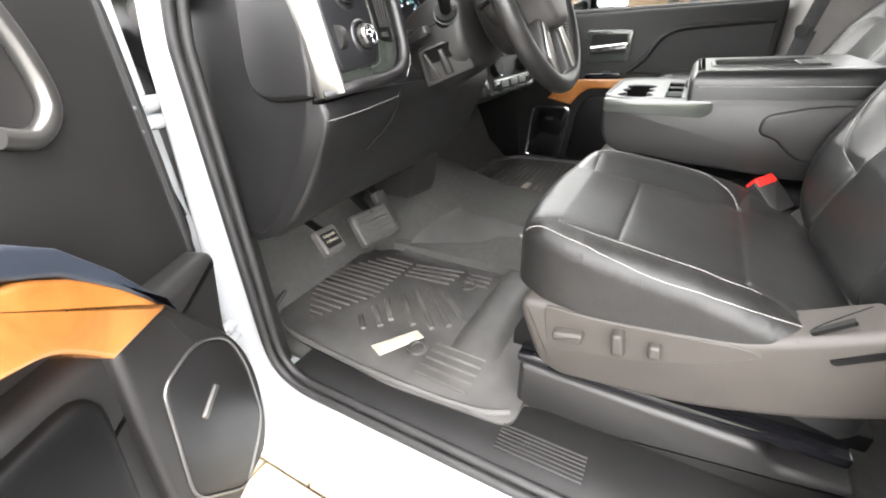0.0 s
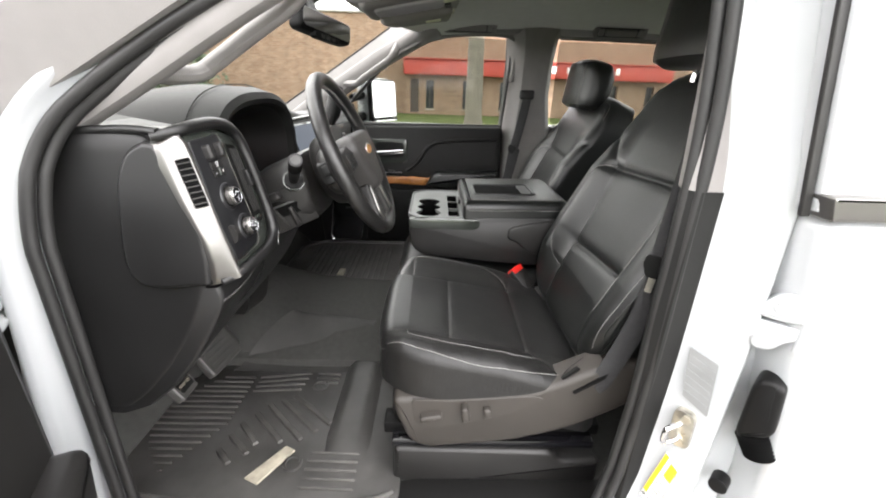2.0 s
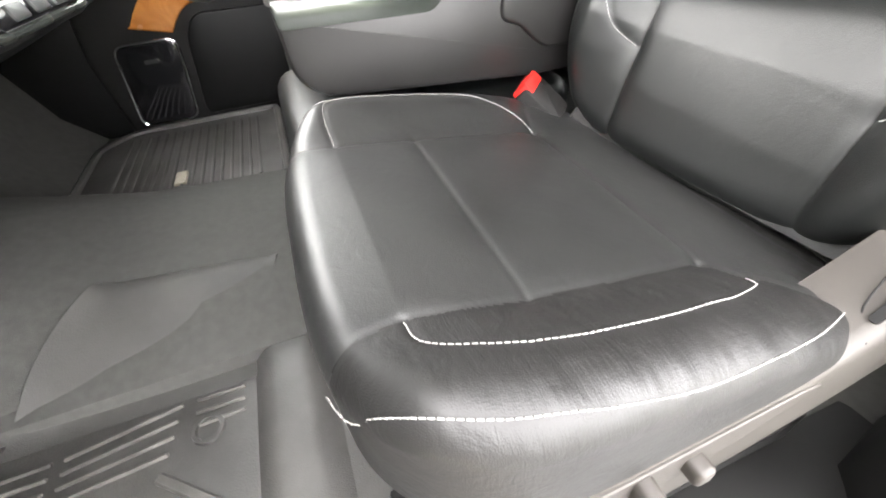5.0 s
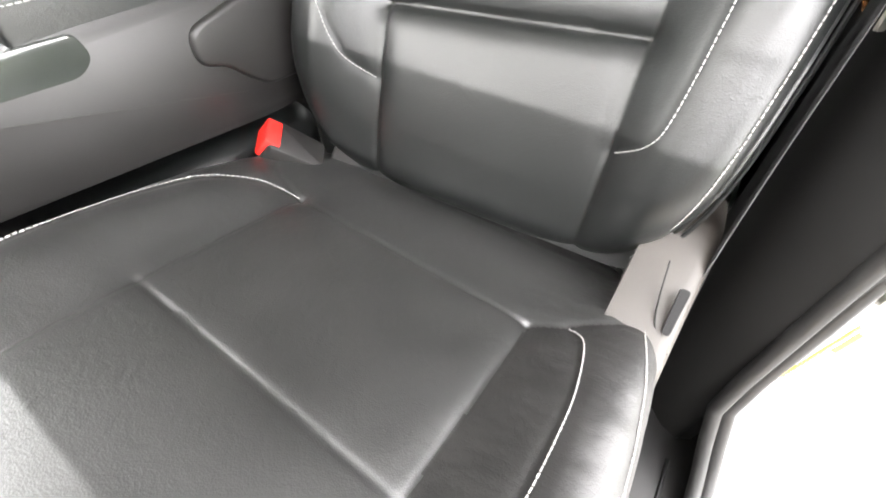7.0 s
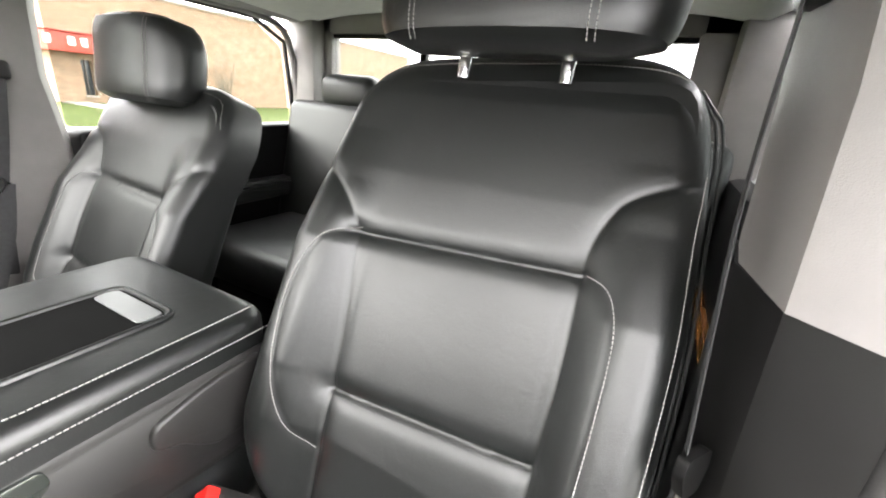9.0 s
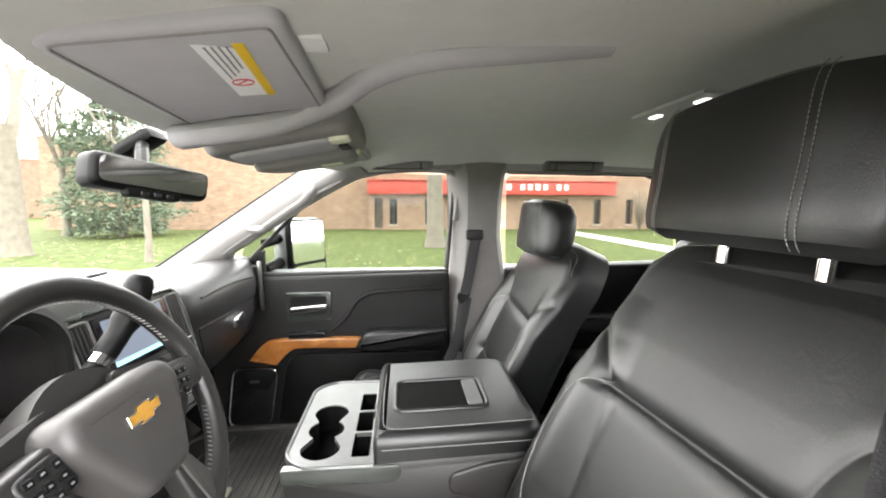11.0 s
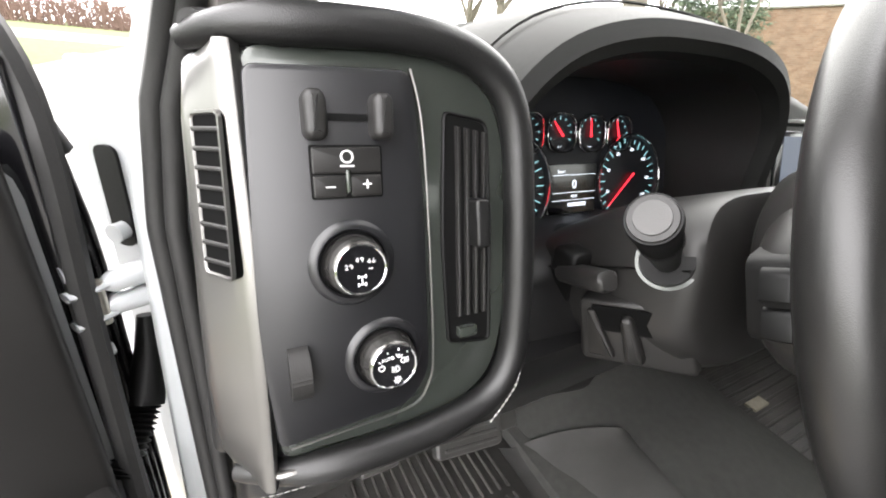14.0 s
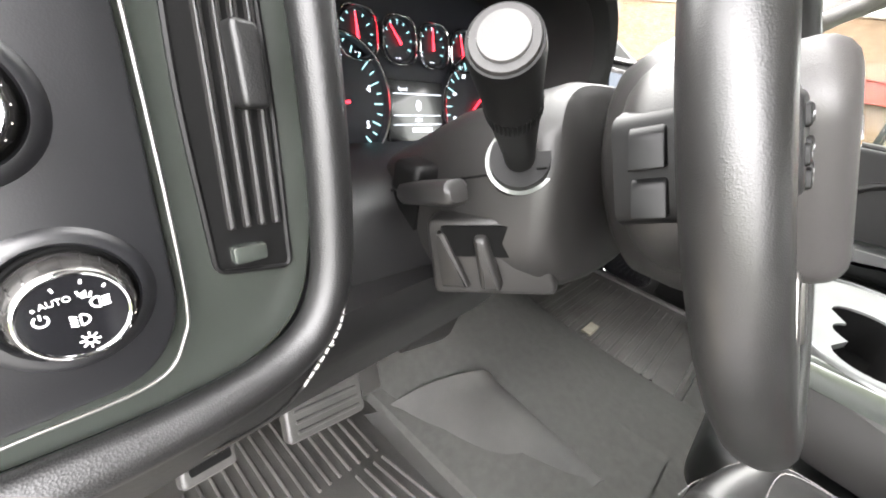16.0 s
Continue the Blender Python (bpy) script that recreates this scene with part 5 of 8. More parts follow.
for a in (-0.136, 0.136):
    vt = part("air_vent", plate(tax, rpoly([(a - 0.022, -0.03), (a + 0.022, -0.03), (a + 0.022, 0.09), (a - 0.022, 0.09)], 0.008), -0.006, 0.002, 0.002, 1), PLASTIC_BLACK, dash, "centre air vent")
    part("vent_rim", rim(bmesh.new(), tax, rect(a - 0.024, -0.032, a + 0.024, 0.092, 0.008), 0.003, 0.001, 6), SILVER, vt)
    for j in range(4):
        part("fin", plate(tax, rect(a - 0.016 + j * 0.010, -0.026, a - 0.013 + j * 0.010, 0.086), -0.002, 0.004, 0.0008, 1), PLASTIC, vt)
for r_, v in enumerate((-0.055, -0.085)):
    for j in range(6):
        part("button", plate(tax, rect(-0.10 + j * 0.034, v - 0.010, -0.071 + j * 0.034, v + 0.010, 0.003), -0.004, 0.003, 0.002, 2), PLASTIC, dash)
for a in (-0.09, 0.09):
    kn = part("rotary_knob", knob(bmesh.new(), tax, a, -0.125, [(0.024, -0.004), (0.023, 0.014), (0.020, 0.017), (0.001, 0.017)], 28), PLASTIC_BLACK, dash, "round climate knob")
    part("knob_ring", rim(bmesh.new(), tax, circle(a, -0.125, 0.022, 28), 0.0014, 0.015, 6), CHROME, kn)
sb = part("socket_panel", plate(tax, rect(-0.12, -0.185, 0.12, -0.155, 0.006), -0.004, 0.004, 0.002, 2), GLOSS_BLACK, dash)
for a in (-0.08, -0.02, 0.04):
    part("socket_cap", plate(tax, rect(a, -0.180, a + 0.04, -0.160, 0.004), 0.003, 0.008, 0.002, 2), CONSOLE_GREY, sb)

# passenger side: upper and lower glove boxes
gx = Axes((0.50, 0.30, 1.40), (1, 0.03, 0), (0, 0.06, 1))
secs = []
for x, back in ((0.19, 0.045), (0.215, 0.020), (0.26, 0.006), (0.40, 0.0), (0.58, 0.002), (0.72, 0.010), (0.80, 0.024), (0.845, 0.045), (0.862, 0.075)):
    secs.append((x, [(y + back * k, z) for y, z, k in ((0.62, 1.485, 0), (0.46, 1.512, 0.2), (0.385, 1.512, 0.6), (0.335, 1.500, 0.9), (0.306, 1.476, 1), (0.296, 1.445, 1), (0.294, 1.415, 1), (0.300, 1.385, 1), (0.303, 1.350, 1), (0.300, 1.320, 1), (0.305, 1.285, 1), (0.330, 1.225, 1), (0.375, 1.175, 1), (0.45, 1.145, 0.6), (0.60, 1.145, 0))]))
part("glove_panel", loft(bmesh.new(), [[(x, y, z) for y, z in sec] for x, sec in secs]), PLASTIC_SOFT, dash, "dark moulded dash with two glove boxes", angle=60)


def along_dash(pts, lift=0.0):
    """A line on the face of the passenger's dash, from places in x and z."""
    out = []
    for p in smooth_line([(a, b, 0) for a, b in pts], 6):
        back = float(np.interp(p.x, [0.19, 0.215, 0.26, 0.40, 0.58, 0.72, 0.80, 0.845], [0.045, 0.020, 0.006, 0.0, 0.002, 0.010, 0.024, 0.045]))
        y = float(np.interp(p.y, [1.175, 1.225, 1.285, 1.320, 1.350, 1.385, 1.415, 1.445, 1.476, 1.50], [0.375, 0.330, 0.305, 0.300, 0.303, 0.300, 0.294, 0.296, 0.306, 0.335]))
        out.append((p.x, y + back - lift, p.y))
    return out


part("door_slot", tube(bmesh.new(), along_dash([(0.29, 1.462), (0.40, 1.466), (0.55, 1.463), (0.69, 1.452)]), 0.0042, 8), PLASTIC_BLACK, dash, "dark slot of the upper glove box")
part("door_seam", tube(bmesh.new(), along_dash([(0.27, 1.376), (0.45, 1.372), (0.60, 1.370), (0.73, 1.372)]), 0.0022, 6), PLASTIC_BLACK, dash)
part("door_seam", tube(bmesh.new(), along_dash([(0.27, 1.376), (0.30, 1.26), (0.33, 1.215), (0.45, 1.205), (0.60, 1.208), (0.68, 1.24), (0.73, 1.372)]), 0.0018, 6), PLASTIC_BLACK, dash)
part("glove_handle", plate(gx, rpoly([(-0.02, -0.055), (0.075, -0.050), (0.065, -0.090), (-0.01, -0.092)], 0.014), -0.012, 0.006, 0.005, 3), CHROME, dash, "chrome glove box latch")
evx = Axes((0.800, 0.312, 1.400), (1, 0.30, 0), (0, 0.05, 1))
pv = part("air_vent", plate(evx, rpoly([(-0.036, 0.085), (0.026, 0.080), (0.030, -0.080), (-0.026, -0.090)], 0.014), -0.03, 0.004, 0.004, 2), PLASTIC_BLACK, dash, "end air vent")
part("vent_rim", rim(bmesh.new(), evx, rpoly([(-0.042, 0.096), (0.032, 0.090), (0.036, -0.090), (-0.032, -0.100)], 0.018, 6), 0.0075, 0.003, 10), SILVER, pv, "silver vent surround")
for j in range(6):
    part("slat", plate(evx, rect(-0.030, -0.068 + j * 0.026, 0.026, -0.063 + j * 0.026), 0.0, 0.008, 0.001, 1), PLASTIC, pv)

# ---- steering column, stalks and wheel ----
col = thing("steering_column", (-0.445, 0.25, 1.34), "dark plastic steering column shroud with stalks", "steering column")
rings = []
for y, cz, hw_, hh in ((0.152, 1.414, 0.086, 0.060), (0.156, 1.412, 0.094, 0.068), (0.166, 1.407, 0.100, 0.073), (0.24, 1.371, 0.100, 0.075), (0.31, 1.332, 0.094, 0.064)):
    rings.append([(-0.447 + hw_ * math.copysign(abs(math.cos(a)) ** 0.5, math.cos(a)) * (1 - 0.20 * max(0, -math.sin(a))), y + 0.02 * math.sin(a), cz + hh * math.copysign(abs(math.sin(a)) ** 0.5, math.sin(a))) for a in np.linspace(0, 2 * math.pi, 41)[:-1]])
part("shroud", loft(bmesh.new(), rings), PLASTIC, col)
part("shroud_seam", tube(bmesh.new(), [(-0.549, y, z) for y, z in ((0.160, 1.432), (0.24, 1.396), (0.30, 1.366))], 0.0010, 6), PLASTIC_BLACK, col)
rings = []
for y, cz, hw_, hh in ((0.262, 1.345, 0.108, 0.070), (0.30, 1.330, 0.116, 0.066), (0.36, 1.32, 0.116, 0.064)):
    rings.append([(-0.440 + hw_ * math.copysign(abs(math.cos(a)) ** 0.7, math.cos(a)), y, cz + hh * math.copysign(abs(math.sin(a)) ** 0.7, math.sin(a))) for a in np.linspace(0, 2 * math.pi, 33)[:-1]])
part("column_boot", loft(bmesh.new(), rings), PLASTIC_BLACK, col, "black opening round the column")
sax_ = Axes((-0.5425, 0.194, 1.368), (0.37, -0.88, 0.30), (-0.25, 0.15, 1))
part("lever_plate", plate(sax_, rpoly([(-0.044, 0.016), (0.040, 0.016), (0.050, -0.048), (-0.050, -0.052)], 0.008), -0.012, 0.004, 0.004, 3), PLASTIC, col)
# no hollow here: a raised black plate paints the recess's shade
part("lever_recess", plate(sax_, rect(-0.032, -0.013, 0.036, 0.012, 0.002), 0.002, 0.0066), RECESS_SHADE, col, "flat black plate painted as a shaded recess")
part("tilt_release", plate(sax_, rpoly([(-0.007, 0.006), (0.003, 0.006), (0.010, -0.040), (-0.006, -0.040)], 0.004), 0.003, 0.014, 0.004, 3), PLASTIC, col)
part("recess_fin", plate(sax_, rpoly([(-0.036, 0.008), (-0.029, 0.008), (-0.016, -0.042), (-0.040, -0.042)], 0.003), 0.003, 0.009, 0.003, 2), PLASTIC, col)
part("tilt_lever", loft(bmesh.new(), [[Vector((-0.556, 0.268, 1.378)).lerp(Vector((-0.572, 0.204, 1.403)), t) + Vector((w_ * math.copysign(abs(math.cos(a)) ** 0.6, math.cos(a)), 0.004 * math.sin(a), h_ * math.copysign(abs(math.sin(a)) ** 0.6, math.sin(a)))) for a in np.linspace(0, 2 * math.pi, 21)[:-1]] for t, w_, h_ in ((0, 0.010, 0.006), (0.1, 0.013, 0.008), (0.7, 0.014, 0.008), (0.95, 0.012, 0.008), (1.0, 0.009, 0.005))]), PLASTIC, col, "grey tilt lever")
part("lever_mount", box((-0.553, 0.262, 1.392), (0.03, 0.030, 0.026), 0.006, 3), PLASTIC_BLACK, col)
st0, st1 = Vector((-0.528, 0.188, 1.419)), Vector((-0.653, 0.1365, 1.4915))
sd = (st1 - st0).normalized()
part("stalk_boot", tube(bmesh.new(), [st0, st0 + sd * 0.030], [0.023, 0.019], 28), PLASTIC_BLACK, col)
part("boot_ring", tube(bmesh.new(), [st0 + sd * 0.021, st0 + sd * 0.0235], 0.0225, 28), GLOSS_GREY, col)
sk = part("turn_stalk", tube(bmesh.new(), [st0, st0 + sd * 0.05, st0 + sd * 0.098, st0 + sd * 0.100, st0 + sd * 0.112, st0 + sd * 0.113, st1 - sd * 0.006, st1], [0.0088, 0.0100, 0.0122, 0.0127, 0.0129, 0.0124, 0.0140, 0.0134], 28), PLASTIC_BLACK, col, "black turn signal stalk")
for k in range(40):
    a = 2 * math.pi * k / 40
    e1 = sd.orthogonal().normalized()
    e2 = sd.cross(e1)
    q = st0 + (e1 * math.cos(a) + e2 * math.sin(a)) * 0.0129
    part("grip_rib", tube(bmesh.new(), [q + sd * 0.101, q + sd * 0.111], 0.0005, 4), PLASTIC_BLACK, sk)
part("stalk_button", tube(bmesh.new(), [st1 - sd * 0.001, st1 + sd * 0.003], [0.0094, 0.0088], 28), mat("pale_grey_plastic", (0.05, 0.049, 0.048), 0.5, grain=0.1, grain_scale=1500), sk, "pale grey end button")
part("stalk_rim", tube(bmesh.new(), [st1 - sd * 0.001, st1 + sd * 0.0015], [0.0128, 0.0119], 28), PLASTIC, sk)
sh = part("shift_lever", tube(bmesh.new(), smooth_line([(-0.36, 0.19, 1.46), (-0.30, 0.175, 1.50), (-0.255, 0.155, 1.56), (-0.235, 0.145, 1.62)], 6), [0.010] * 4 + [0.013] * 3 + [0.017] * 4 + [0.021] * 6 + [0.019, 0.012], 14), PLASTIC_BLACK, col, "black column shift lever")
part("shift_collar", tube(bmesh.new(), [(-0.302, 0.176, 1.497), (-0.292, 0.172, 1.507)], 0.017, 14), CHROME, sh)

wheel = thing("steering_wheel", (-0.43, 0.066, 1.47), "black leather steering wheel with grey spokes and gold emblem", "steering wheel")
wx = Axes((-0.430, 0.066, 1.468), (1, 0, 0), (0, 0.407, 0.914))
WR = 0.181
part("rim", rim(bmesh.new(), wx, [(WR * math.cos(a), WR * math.sin(a)) for a in np.linspace(0, 2 * math.pi, 73)[:-1]], 0.0165, 0.0, 16, 1.0), WHEEL_LEATHER, wheel, "stitched leather rim")
for lo, hi in ((20, 160), (200, 340)):
    bm = bmesh.new()
    for i in range(150):
        a = 2 * math.pi * i / 150
        if not lo < math.degrees(a) < hi:
            continue
        r_ = WR - 0.0165
        tube(bm, [wx.at((r_ - 0.0003) * math.cos(a), (r_ - 0.0003) * math.sin(a), 0.003), wx.at((r_ - 0.0003) * math.cos(a + 0.02), (r_ - 0.0003) * math.sin(a + 0.02), -0.003)], 0.0008, 4)
    tagged(part("rim_stitching", bm, THREAD, wheel), kind="stuff")
HUBO = rpoly([(-0.098, 0.020), (-0.082, 0.050), (0.082, 0.050), (0.098, 0.020), (0.058, -0.055), (0.040, -0.085), (-0.040, -0.085), (-0.058, -0.055)], [0.03, 0.03, 0.03, 0.03, 0.03, 0.02, 0.02, 0.03], 5)
ROCKER = mat("rocker_black", (0.0035, 0.0035, 0.0035), 0.34, var=0.1, spec=0.18)
HUB_PLASTIC = mat("hub_plastic", (0.034, 0.032, 0.031), 0.46, var=0.15, scale=12, grain=0.12, grain_scale=1500, spec=0.6)
part("hub_pad", plate(wx, HUBO, -0.035, 0.034, 0.016, 4), HUB_PLASTIC, wheel, "dark grey airbag pad")
part("hub_back", knob(bmesh.new(), wx, 0, -0.01, [(0.070, -0.088), (0.079, -0.082), (0.088, -0.060), (0.094, -0.040), (0.094, -0.02)], 36), PLASTIC, wheel)
em = Axes(wx.at(0, 0.004, 0.034), wx.u, wx.v)
bow = [(-0.029, -0.006), (-0.010, -0.006), (-0.012, -0.0105), (0.010, -0.0105), (0.0125, -0.0055), (0.027, -0.0055), (0.031, 0.006), (0.012, 0.006), (0.014, 0.0105), (-0.009, 0.0105), (-0.0115, 0.0055), (-0.026, 0.0055)]
part("emblem", plate(em, bow, -0.002, 0.0025, 0.0008, 1), GOLD, wheel, "gold emblem with bright edge")
part("emblem_edge", rim(bmesh.new(), em, bow, 0.0012, 0.0015, 6), CHROME, wheel)
for o in (-1, 1):
    spoke = rpoly([(o * 0.088, 0.034), (o * 0.172, 0.026), (o * 0.170, -0.022), (o * 0.080, -0.020)], 0.012)
    part("spoke", plate(wx, spoke, -0.018, 0.014, 0.008, 3), PLASTIC, wheel)
    pod = part("switch_pod", plate(wx, rpoly([(o * 0.092, 0.026), (o * 0.142, 0.022), (o * 0.136, -0.020), (o * 0.086, -0.014)], 0.010), 0.008, 0.0165, 0.004, 3), PLASTIC_SOFT, wheel, "dark button pod")
    for a, b in ((0.100, 0.014), (0.116, 0.014), (0.130, 0.013), (0.100, 0.0), (0.116, 0.0), (0.128, -0.002), (0.098, -0.011), (0.113, -0.013)):
        part("button", plate(wx, rect(o * a - 0.0055, b - 0.0045, o * a + 0.0055, b + 0.0045, 0.002), 0.0145, 0.0185, 0.0015, 2), PLASTIC_BLACK, pod)
        part("button_mark", plate(wx, rect(o * a - 0.002, b - 0.001, o * a + 0.002, b + 0.001), 0.0180, 0.0187), GREY_DECAL, pod)
    low = rpoly([(o * 0.030, -0.075), (o * 0.056, -0.060), (o * 0.086, -0.135), (o * 0.068, -0.172), (o * 0.034, -0.178)], 0.010)
    part("lower_spoke", plate(wx, low, -0.016, 0.010, 0.007, 3), PLASTIC, wheel)
    br_ = rpoly([(o * 0.036, -0.078), (o * 0.052, -0.068), (o * 0.078, -0.128), (o * 0.066, -0.160), (o * 0.052, -0.162)], 0.008)
    part("spoke_trim", plate(wx, br_, 0.006, 0.0135, 0.003, 2), SILVER, wheel, "bright satin spoke trim")
    part("spoke_back", plate(wx, rpoly([(o * 0.04, 0.062), (o * 0.135, 0.046), (o * 0.158, 0.020), (o * 0.158, -0.026), (o * 0.135, -0.052), (o * 0.04, -0.075)], [0.02, 0.03, 0.015, 0.015, 0.03, 0.02]), -0.012, -0.052, 0.022, 5), PLASTIC, wheel)
    part("rocker_seat", plate(wx, rpoly([(o * 0.138, 0.028), (o * 0.160, 0.022), (o * 0.162, -0.022), (o * 0.138, -0.028)], 0.007), -0.046, -0.016, 0.004, 3), PLASTIC_BLACK, wheel)
    for v0, v1 in ((0.0004, 0.020), (-0.020, -0.0004)):
        part("rear_rocker", plate(wx, rpoly([(o * 0.140, v1), (o * 0.163, v1 - 0.002), (o * 0.166, v0), (o * 0.140, v0)], [0.006, 0.006, 0.001, 0.001]), -0.038, -0.024, 0.0015, 2), ROCKER, wheel)

# ---- pedals ----
bp = thing("brake_pedal", (-0.50, 0.46, 0.90), "wide black rubber brake pedal", "pedal", "pedals")
bx_ = Axes((-0.492, 0.455, 0.945), (1, -0.05, -0.08), (0, 0.62, 0.78))
part("pad", plate(bx_, rpoly([(-0.072, -0.045), (0.066, -0.045), (0.072, 0.045), (-0.066, 0.045)], 0.012), -0.010, 0.010, 0.006, 3), RUBBER, bp, "ribbed rubber pad")
for j in range(5):
    part("rib", plate(bx_, rect(-0.055, -0.034 + j * 0.015, 0.055, -0.028 + j * 0.015, 0.002), 0.008, 0.0125, 0.001, 1), RUBBER, bp)
part("arm", tube(bmesh.new(), smooth_line([(-0.48, 0.47, 0.97), (-0.475, 0.56, 1.05), (-0.47, 0.60, 1.20)], 5), 0.016, 8, flat=0.5), PLASTIC_BLACK, bp)
pb = thing("parking_brake_pedal", (-0.66, 0.44, 0.95), "black parking brake pedal with pale lettering", "pedal", "pedals")
px_ = Axes((-0.672, 0.440, 0.985), (1, 0.1, -0.12), (0, 0.62, 0.78))
part("pad", plate(px_, rpoly([(-0.035, -0.030), (0.032, -0.030), (0.036, 0.032), (-0.032, 0.032)], 0.008), -0.010, 0.008, 0.005, 3), RUBBER, pb)
part("pad_plate", plate(px_, rect(-0.025, -0.018, 0.025, 0.020, 0.004), 0.006, 0.0095), PLASTIC_BLACK, pb)
letters("PUSH ON", px_, 0.0, 0.010, 0.0097, 0.0095, TAN, pb)
letters("PUSH OFF", px_, 0.0, -0.004, 0.0097, 0.0095, TAN, pb)
part("arm", tube(bmesh.new(), smooth_line([(-0.67, 0.45, 1.0), (-0.68, 0.53, 1.06), (-0.69, 0.56, 1.20)], 5), 0.013, 8, flat=0.5), PLASTIC_BLACK, pb)
gp = thing("accelerator_pedal", (-0.36, 0.52, 0.86), "tall black accelerator pedal", "pedal", "pedals")
gx_ = Axes((-0.375, 0.500, 0.93), (1, 0, -0.05), (0, 0.5, 0.86))
part("pad", plate(gx_, rpoly([(-0.026, -0.065), (0.024, -0.065), (0.028, 0.065), (-0.022, 0.065)], 0.010), -0.008, 0.008, 0.005, 3), RUBBER, gp)
part("arm", tube(bmesh.new(), smooth_line([(-0.37, 0.53, 0.97), (-0.365, 0.60, 1.05), (-0.36, 0.63, 1.18)], 5), 0.014, 8, flat=0.6), PLASTIC_BLACK, gp)
# lower console duct hanging under the dash beside the pedals
duct = thing("heater_duct", (-0.27, 0.52, 0.95), "dark plastic duct under the dash", "duct")
part("body", loft(bmesh.new(), [[(x_, y_, z) for x_, y_ in ((-0.335, 0.40 + s_), (-0.24, 0.38 + s_), (-0.22, 0.50 + s_), (-0.33, 0.52 + s_))] for z, s_ in ((1.18, 0.0), (1.08, 0.01), (0.99, 0.03), (0.965, 0.045))]), PLASTIC, duct)

# ---- centre console (folded-down middle seat) ----
def holed(ax, outer, holes, w0, w1):
    """A plate with holes through it."""
    bm = bmesh.new()
    for w in (w0, w1):
        edges = []
        for ring in (outer, *holes):
            vs = [bm.verts.new(ax.at(p[0], p[1], w)) for p in ring]
            edges += [bm.edges.new((vs[i], vs[(i + 1) % len(vs)])) for i in range(len(vs))]
        bmesh.ops.triangle_fill(bm, use_beauty=True, use_dissolve=False, edges=edges)
    for ring in (outer, *holes):
        ring_band(bm, [ax.at(p[0], p[1], w0) for p in ring], [ax.at(p[0], p[1], w1) for p in ring])
    bmesh.ops.remove_doubles(bm, verts=bm.verts, dist=1e-6)
    return bm


con = thing("center_console", (0, -0.30, 1.10), "dark grey folded-down console with cup holders and stitched lid", "console")
KX = Axes((-0.195, 0, 0), (0, 1, 0), (0, 0, 1))
cx_ = -0.012
side = rpoly([(-0.045, 1.232), (-0.050, 1.150), (-0.085, 1.117), (-0.43, 1.088), (-0.56, 1.088), (-0.56, 1.258), (-0.27, 1.250)], [0.015, 0.03, 0.03, 0.02, 0.01, 0.01, 0.01], 5)
rings = []
for x, ins in ((-0.200, 0.012), (-0.197, 0.004), (-0.188, 0.0), (0.165, 0.0), (0.174, 0.004), (0.177, 0.012)):
    g = grow(side[::-1] if sum(side[i][0] * side[(i + 1) % len(side)][1] - side[(i + 1) % len(side)][0] * side[i][1] for i in range(len(side))) > 0 else side, -ins)
    rings.append([(x, p[0], p[1]) for p in g])
# open on top, where the tray and the lid close it
bm = loft(bmesh.new(), rings)
bm.normal_update()
bmesh.ops.delete(bm, geom=[f for f in bm.faces if abs(f.normal.z) > 0.9 and f.calc_center_median().z > 1.22], context="FACES")
part("body", bm, PLASTIC, con, "dark moulded body")
strip = rpoly([(-0.046, 1.243), (-0.047, 1.212), (-0.255, 1.208), (-0.272, 1.222), (-0.266, 1.243)], [0.004, 0.01, 0.012, 0.01, 0.006])
part("side_strip", plate(KX, strip, 0.01, -0.0075, 0.002, 2), GLOSS_GREY, con, "graphite side strip")
TX = Axes((cx_, -0.135, 1.240), (1, 0, 0), (0, 1, 0))
tray_outline = rpoly([(-0.190, -0.085), (0.188, -0.085), (0.188, 0.050), (0.150, 0.095), (-0.150, 0.095), (-0.190, 0.050)], [0.004, 0.004, 0.05, 0.05, 0.05, 0.05], 5)
lobes = []
for a in range(60):
    th = 2 * math.pi * a / 60
    lx, ly = math.cos(th), math.sin(th)
    best = 0
    for cxx, cyy, rr in ((-0.070, 0.028, 0.040), (0.0, 0.028, 0.038), (0.070, 0.028, 0.039)):
        bq = cxx * lx + (cyy - 0.028) * ly
        disc = bq * bq - (cxx ** 2 + (cyy - 0.028) ** 2 - rr ** 2)
        if disc >= 0:
            best = max(best, bq + math.sqrt(disc))
    lobes.append((-0.052 + best * lx, 0.028 + best * ly))
bins = [rect(-0.157 + k * 0.091, -0.072, -0.072 + k * 0.091, -0.036, 0.006) for k in range(3)]
part("cup_tray", holed(TX, tray_outline, [lobes, *bins], -0.006, 0.0035), CONSOLE_GREY, con, "satin grey tray with cup holders")
part("tray_lip", rim(bmesh.new(), TX, grow(tray_outline[::-1], -0.004), 0.004, 0.0035, 8), CONSOLE_GREY, con)
# well and bin linings coloured black for the shade inside them
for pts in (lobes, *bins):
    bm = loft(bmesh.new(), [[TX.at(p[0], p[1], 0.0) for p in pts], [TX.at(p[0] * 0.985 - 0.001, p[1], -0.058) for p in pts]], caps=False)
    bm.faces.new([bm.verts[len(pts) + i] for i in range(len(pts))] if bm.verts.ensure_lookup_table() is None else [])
    part("cup_well" if pts is lobes else "bin", bm, RECESS_SHADE, con)
